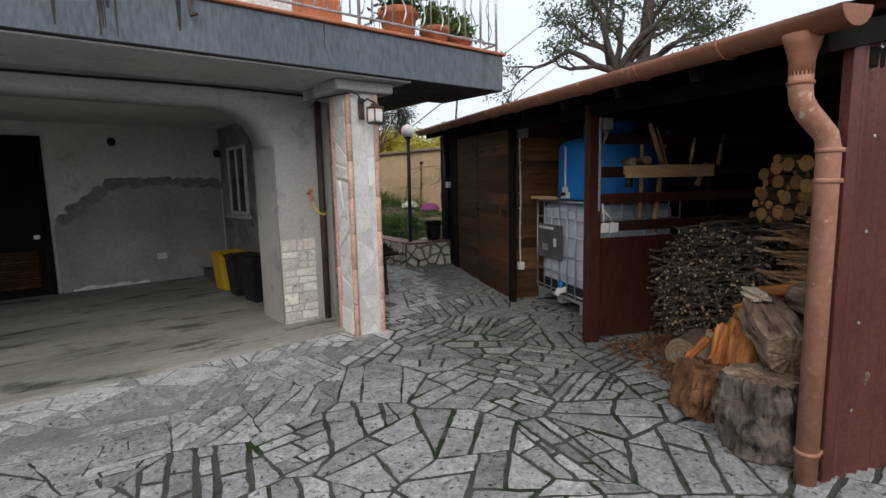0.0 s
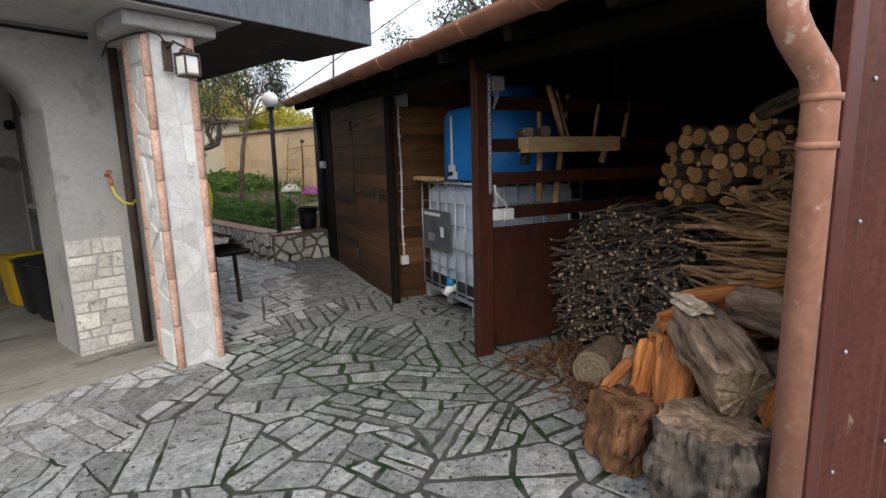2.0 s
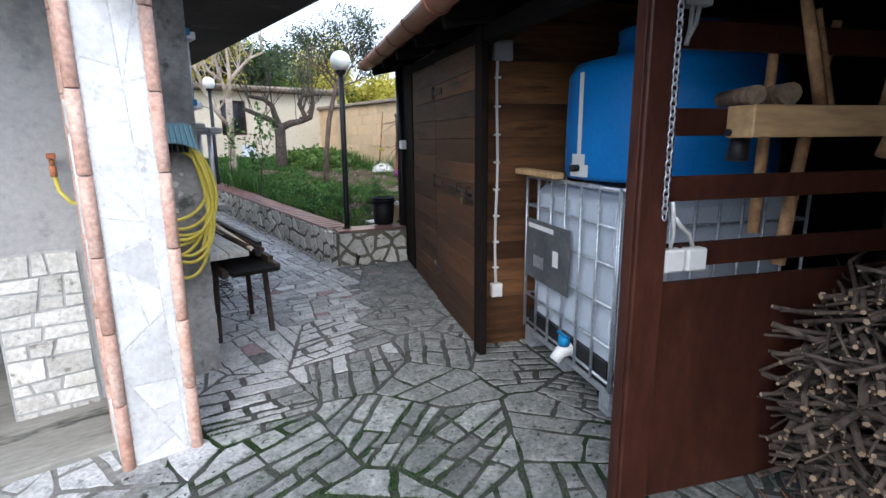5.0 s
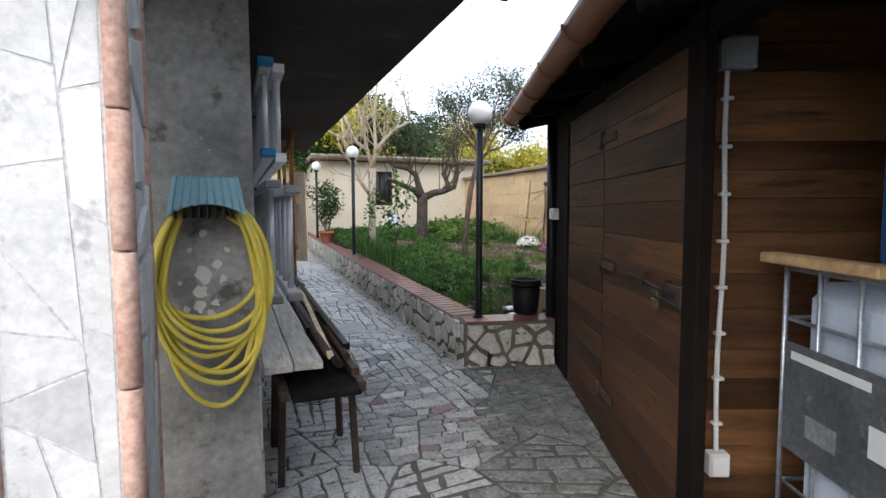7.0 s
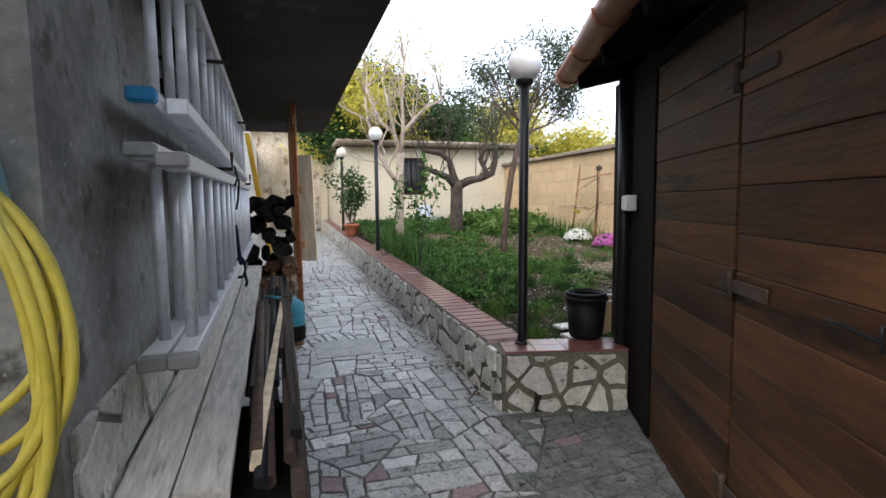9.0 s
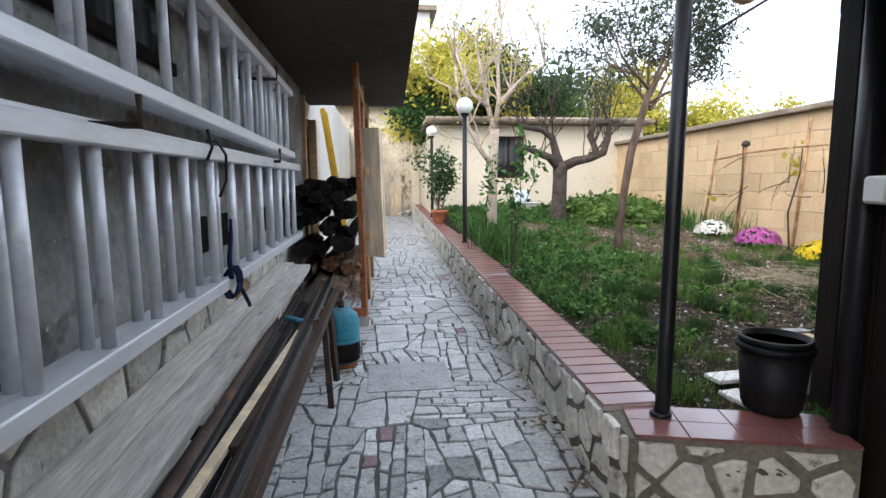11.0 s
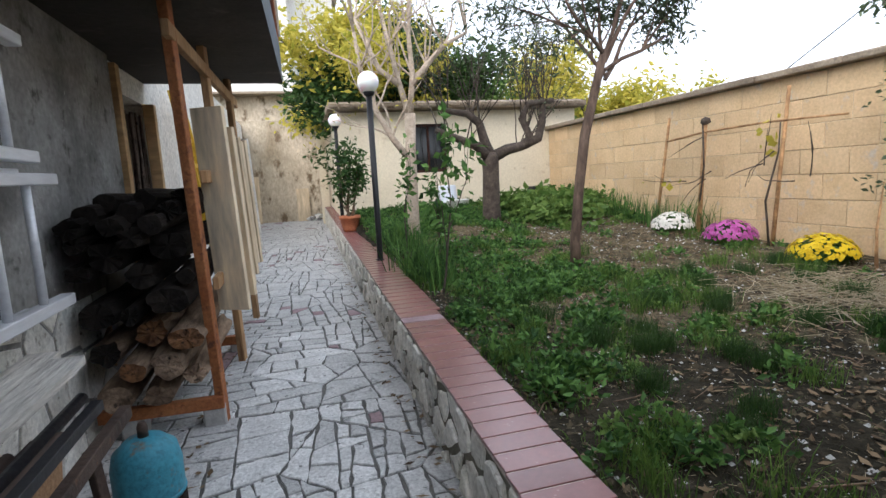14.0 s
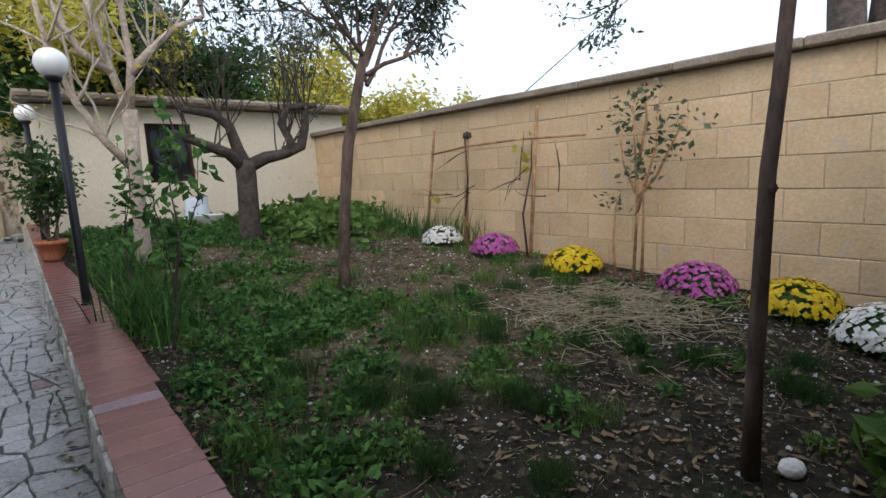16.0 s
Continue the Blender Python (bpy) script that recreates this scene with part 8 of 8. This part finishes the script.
tube(bm, [(2.63, 4.41, 2.25), (2.63, 4.3, 2.28), (2.68, 4.25, 2.24)], 0.01, 8)
part("bracket", bm, "darkiron", wl)
bm = B()
box(bm, -0.05, 0.05, -0.05, 0.05, -0.06, 0.06, 0.008, pose(2.7, 4.28, 2.13, 0, 0, 10))
part("glass", bm, "globe", wl)
bm = B()
box(bm, -0.062, 0.062, -0.062, 0.062, 0.062, 0.08, 0.006, pose(2.7, 4.28, 2.13, 0, 0, 10))
box(bm, -0.035, 0.035, -0.035, 0.035, 0.08, 0.11, 0.01, pose(2.7, 4.28, 2.13, 0, 0, 10))
box(bm, -0.056, 0.056, -0.056, 0.056, -0.078, -0.062, 0.006, pose(2.7, 4.28, 2.13, 0, 0, 10))
for sx in (-1, 1):
    for sy in (-1, 1):
        box(bm, sx * 0.054 - 0.005, sx * 0.054 + 0.005, sy * 0.054 - 0.005, sy * 0.054 + 0.005, -0.062, 0.062, 0, pose(2.7, 4.28, 2.13, 0, 0, 10))
part("frame", bm, "darkiron", wl)
t = thing("lamp_cable", "black cable running from the wall to the lantern", "cable")
bm = B()
tube(bm, [(2.5, 5.24, 2.3), (2.47, 5.0, 2.36), (2.45, 4.7, 2.34), (2.46, 4.42, 2.33), (2.52, 4.4, 2.345), (2.58, 4.39, 2.33), (2.62, 4.395, 2.28)], 0.007, 6)
part("cable", bm, "blackplastic", t)
t = thing("porch_cable", "dark cable along the top of the porch arch", "cable")
bm = B()
tube(bm, [(-5.5 + 0.5 * k, 5.235, 2.42 + 0.01 * math.sin(k)) for k in range(17)], 0.012, 6)
part("cable", bm, "blackplastic", t)
t = thing("drain_pipe", "dark rusty drain pipe in the corner behind the pillar", "pipe")
bm = B()
tube(bm, [(2.56, 5.2, -0.04), (2.56, 5.2, 2.47)], 0.035, 14)
part("pipe", bm, "darkiron", t)
t = thing("garden_tap", "brass tap with red handle and a short pale hose", "tap")
bm = B()
tube(bm, [(2.42, 5.25, 1.4), (2.42, 5.18, 1.4), (2.42, 5.15, 1.37)], 0.012, 8)
part("spout", bm, "rust", t)
bm = B()
tube(bm, [(2.42, 5.15, 1.375), (2.42, 5.15, 1.32)], 0.016, 8)
box(bm, 2.4, 2.44, 5.16, 5.18, 1.41, 1.44, 0.004)
part("connector", bm, "pot", t, "red hose connector")
bm = B()
tube(bm, [(2.42, 5.15, 1.33), (2.43, 5.12, 1.25), (2.47, 5.08, 1.19), (2.53, 5.1, 1.17), (2.58, 5.15, 1.2)], 0.01, 8)
part("hose_piece", bm, "hose", t)

# ---- porch things ----
d2 = thing("door_2", "dark brown louvred porch door with worn plates", "door", kind="structure")
bm = B()
box(bm, -0.62, -0.55, 9.14, 9.2, 0.013, 2.24, 0.004)
box(bm, 0.25, 0.32, 9.14, 9.2, 0.013, 2.24, 0.004)
box(bm, -0.55, 0.25, 9.14, 9.2, 2.17, 2.24, 0.004)
part("frame", bm, "shedpost", d2)
bm = B()
box(bm, -0.545, 0.245, 9.15, 9.19, 0.02, 2.165, 0.004)
leaf = part("leaf", bm, "shedpost", d2)
for k in range(13):
    bm = B()
    box(bm, -0.42, 0.14, -0.004, 0.016, -0.015, 0.015, 0.002, pose(0, 9.14, 0.16 + 0.04 * k, 30))
    part("slat", bm, "darkwood", leaf)
for x in (-0.4, 0.12):
    bm = B()
    box(bm, x, x + 0.07, 9.135, 9.148, 0.82, 0.88, 0.004)
    part("plate", bm, "galv", leaf)
t = thing("wall_socket", "white double socket on the porch back wall", "socket")
bm = B()
box(bm, 1.63, 1.77, 9.18, 9.195, 0.37, 0.46, 0.004)
part("plate", bm, "whiteplastic", t)
for x in (1.66, 1.7, 1.74):
    bm = B()
    lathe(bm, [(0.01, 0), (0.008, 0.004)], 8)
    part("outlet", bm, "greyplastic", t, m=pose(x, 9.18, 0.415, 90))
for x, z in ((1.15, 2.2), (2.62, 2.05)):
    t = thing("porch_spotlight", "small dark lamp fixed to the porch wall", "lamp", "porch lamps")
    bm = B()
    tube(bm, [(x, 9.2, z), (x, 9.12, z - 0.01)], 0.018, 8)
    lathe(bm, [(0.03, -0.06), (0.055, -0.03), (0.055, 0.03), (0.03, 0.06)], 14, (x, 9.07, z - 0.02))
    part("head", bm, "blackmetal", t)


def wheelie(x, y, material, label, rz=0.0, s=1.0):
    t_ = thing("waste_bin", label, "bin", "waste bins", m=pose(x, y, 0.013, 0, 0, rz) @ Matrix.Diagonal((s, s, s, 1)))
    b = B()
    prof = [(0.15, 0.0), (0.16, 0.02), (0.2, 0.5)]
    rows_ = [[b.verts.new((sx * r, sy * r * 0.9, z)) for sx, sy in ((-1, -1), (1, -1), (1, 1), (-1, 1))] for r, z in prof]
    for p, q in zip(rows_, rows_[1:]):
        for i in range(4):
            b.faces.new((p[i], p[(i + 1) % 4], q[(i + 1) % 4], q[i]))
    b.faces.new(rows_[0][::-1])
    b.faces.new(rows_[-1])
    bmesh.ops.bevel(b, geom=[e for e in b.edges], offset=0.012, segments=2, affect="EDGES")
    part("body", b, material, t_)
    b = B()
    box(b, -0.215, 0.215, -0.2, 0.2, 0.5, 0.535, 0.012)
    box(b, -0.17, 0.17, -0.15, 0.15, 0.535, 0.555, 0.01)
    part("lid", b, material, t_)
    b = B()
    tube(b, [(-0.12, -0.2, 0.48), (-0.12, -0.24, 0.44), (0.12, -0.24, 0.44), (0.12, -0.2, 0.48)], 0.01, 6)
    part("handle", b, material, t_)


wheelie(2.3, 7.75, "yellowbin", "yellow plastic waste bin with lid on the porch floor", 4)
wheelie(2.32, 7.2, "blackplastic", "black plastic waste bin with lid on the porch floor", -3, 1.02)
wheelie(2.36, 6.65, "blackplastic", "larger black plastic waste bin with lid on the porch", 6, 1.08)
t = thing("window_3", "narrow white-framed window in the porch side wall", "window", kind="structure")
bm = B()
for a in ((7.9, 7.96, 1.05, 2.1), (8.64, 8.7, 1.05, 2.1), (7.96, 8.64, 1.05, 1.1), (7.96, 8.64, 2.05, 2.1), (8.27, 8.32, 1.1, 2.05)):
    box(bm, 2.66, 2.697, *a, 0.004)
part("frame", bm, "white", t)
bm = B()
box(bm, 2.68, 2.69, 7.96, 8.64, 1.1, 2.05)
part("pane", bm, "glass", t)
bm = B()
box(bm, 2.58, 2.7, 7.85, 8.75, 1.0, 1.045, 0.006)
part("sill", bm, "marble", t)


# ---- paving stones ----
front, path = [], []
for c in cells([(-3.4, -1.3), (4.75, -1.3), (6.3, 6.9), (6.3, 21.0), (-3.4, 21.0)], 0.6, 0.34):
    cx, cy = sum(q[0] for q in c) / len(c), sum(q[1] for q in c) / len(c)
    if (cy > 5.0 and cx < 2.75) or (cy > 7.4 and cx > 5.3):
        continue
    is_front = cy < 5.3 + rng.uniform(-0.5, 0.5)
    turn = rng.uniform(0, math.pi) if is_front else rng.choice((0, math.pi / 2)) + rng.gauss(0, 0.12)
    broad = rng.choice((0.75, 0.85, 1.0, 1.25, 1.6)) if is_front else rng.choice((0.8, 1.0, 1.2, 1.7))
    for p in slabs(c, turn, (0.165 if is_front else 0.14) * broad, (0.35 if is_front else 0.23) * math.sqrt(broad)):
        dusty = cy > 3.3 and cx < 2.2
        s = shrink(p, rng.uniform(0.009, 0.023) if is_front and not dusty else rng.uniform(0.004, 0.01))
        if not s or area(s) < 0.0012:
            s = shrink(p, 0.003)
        if s and area(s) > 0.0004:
            (front if is_front else path).append(ragged(s, 0.009))


def lay(stones, near, parent, special, bed):
    """The 300 stones by the walk become pieces of their own, the rest one mesh for each kind of stone."""
    def key(s):
        cx, cy = sum(q[0] for q in s) / len(s), sum(q[1] for q in s) / len(s)
        return min(math.hypot(cx - a, cy - b) for a, b in near)
    stones.sort(key=key)
    rest = collections.defaultdict(B)
    for i, s in enumerate(stones):
        h = rng.uniform(0.004, 0.011)
        tx, ty = rng.gauss(0, 0.008), rng.gauss(0, 0.008)
        cx, cy = sum(q[0] for q in s) / len(s), sum(q[1] for q in s) / len(s)
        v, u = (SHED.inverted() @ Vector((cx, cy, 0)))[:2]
        # moss plus painted shade: stones round the post, along and under the shed
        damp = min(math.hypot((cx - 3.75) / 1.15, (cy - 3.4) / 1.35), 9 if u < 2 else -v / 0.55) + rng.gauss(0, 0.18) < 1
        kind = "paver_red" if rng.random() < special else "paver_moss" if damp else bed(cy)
        b = B() if i < 300 else rest[kind]
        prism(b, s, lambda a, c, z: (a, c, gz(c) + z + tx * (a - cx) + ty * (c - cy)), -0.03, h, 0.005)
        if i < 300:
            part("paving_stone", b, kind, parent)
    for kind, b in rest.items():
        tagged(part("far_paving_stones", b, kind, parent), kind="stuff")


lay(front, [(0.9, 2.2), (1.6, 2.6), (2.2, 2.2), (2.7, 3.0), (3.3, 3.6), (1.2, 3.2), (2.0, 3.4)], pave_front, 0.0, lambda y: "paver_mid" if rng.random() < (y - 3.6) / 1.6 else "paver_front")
lay(path, [(3.9, 5.0), (4.2, 6.0), (4.3, 7.0), (4.3, 8.0), (4.3, 9.0), (4.3, 10.0), (4.3, 11.0)], pave_path, 0.02, lambda y: "paver_mid" if rng.random() < (8.2 - y) / 2.0 else "paver")
b = B()
prism(b, [(3.87, 8.465), (4.44, 8.465), (4.44, 8.94), (3.87, 8.94)], lambda a, c, z: (a, c, gz(c) + z), -0.03, 0.016, 0.004)
part("cover_slab", b, "paver", pave_path)
# thin cement skim that fills the joints beside the porch
b = B()
edge = [(-3.3, 4.658), (2.75, 4.658)] + [(2.75 - 0.2 * k, 4.2 - 0.55 * min(1, k / 8) + 0.14 * noise.noise((k * 0.6, 3, 1)) + 0.05 * noise.noise((k * 2.1, 1, 1))) for k in range(1, 30)]
prism(b, edge, lambda a, c, z: (a, c, gz(c) + z), -0.02, 0.0028, 0.0)
tagged(part("cement_skim", b, "skim"), "worn cement skim over the stones beside the porch", "cement", kind="structure")
# moss and litter in the joints
def on_stone(p, x, y):
    return all((q[0] - o[0]) * (y - o[1]) - (q[1] - o[1]) * (x - o[0]) > -0.0006 for o, q in zip(p, p[1:] + p[:1]))


near_post = [p for p in front if math.hypot(p[0][0] - 3.4, p[0][1] - 3.4) < 1.9]
verts, faces = [], []
for _ in range(22000):
    x, y = 3.4 + rng.gauss(0, 0.5), 3.35 + rng.gauss(0, 0.5)
    if rng.random() < 0.1:
        x, y = 2.95 + rng.gauss(0, 0.06), 4.45 + rng.gauss(0, 0.12)
    if x > 4.4 or any(on_stone(p, x, y) for p in near_post):
        continue
    z, h, w, a = gz(y) - 0.003, rng.uniform(0.01, 0.02), 0.004, rng.uniform(0, 6.28)
    k = len(verts)
    verts += [(x - w * math.cos(a), y - w * math.sin(a), z), (x + w * math.cos(a), y + w * math.sin(a), z), (x + rng.gauss(0, 0.008), y + rng.gauss(0, 0.008), z + h)]
    faces.append((k, k + 1, k + 2))
tagged(raw("joint_moss", verts, faces, "dkgreen"), "moss and tiny weeds growing in the paving joints", "moss", kind="stuff")
verts, faces = [], []
for _ in range(260):
    cx, cy = (4.86, rng.uniform(7.3, 16)) if rng.random() < 0.7 else (3.75, rng.uniform(8.5, 12))
    x, y = cx + rng.gauss(0, 0.05), cy
    z = gz(y) + 0.014
    l, w, a = rng.uniform(0.012, 0.04), rng.uniform(0.006, 0.018), rng.uniform(0, 6.28)
    c, s = math.cos(a), math.sin(a)
    k = len(verts)
    verts += [(x - c * l, y - s * l, z + 0.004), (x + s * w, y - c * w, z + 0.008), (x + c * l, y + s * l, z + 0.01), (x - s * w, y + c * w, z + 0.006)]
    faces += [(k, k + 1, k + 2), (k, k + 2, k + 3)]
tagged(raw("path_litter", verts, faces, "dry"), "dead leaves gathered along the planter wall", "leaves", kind="stuff")
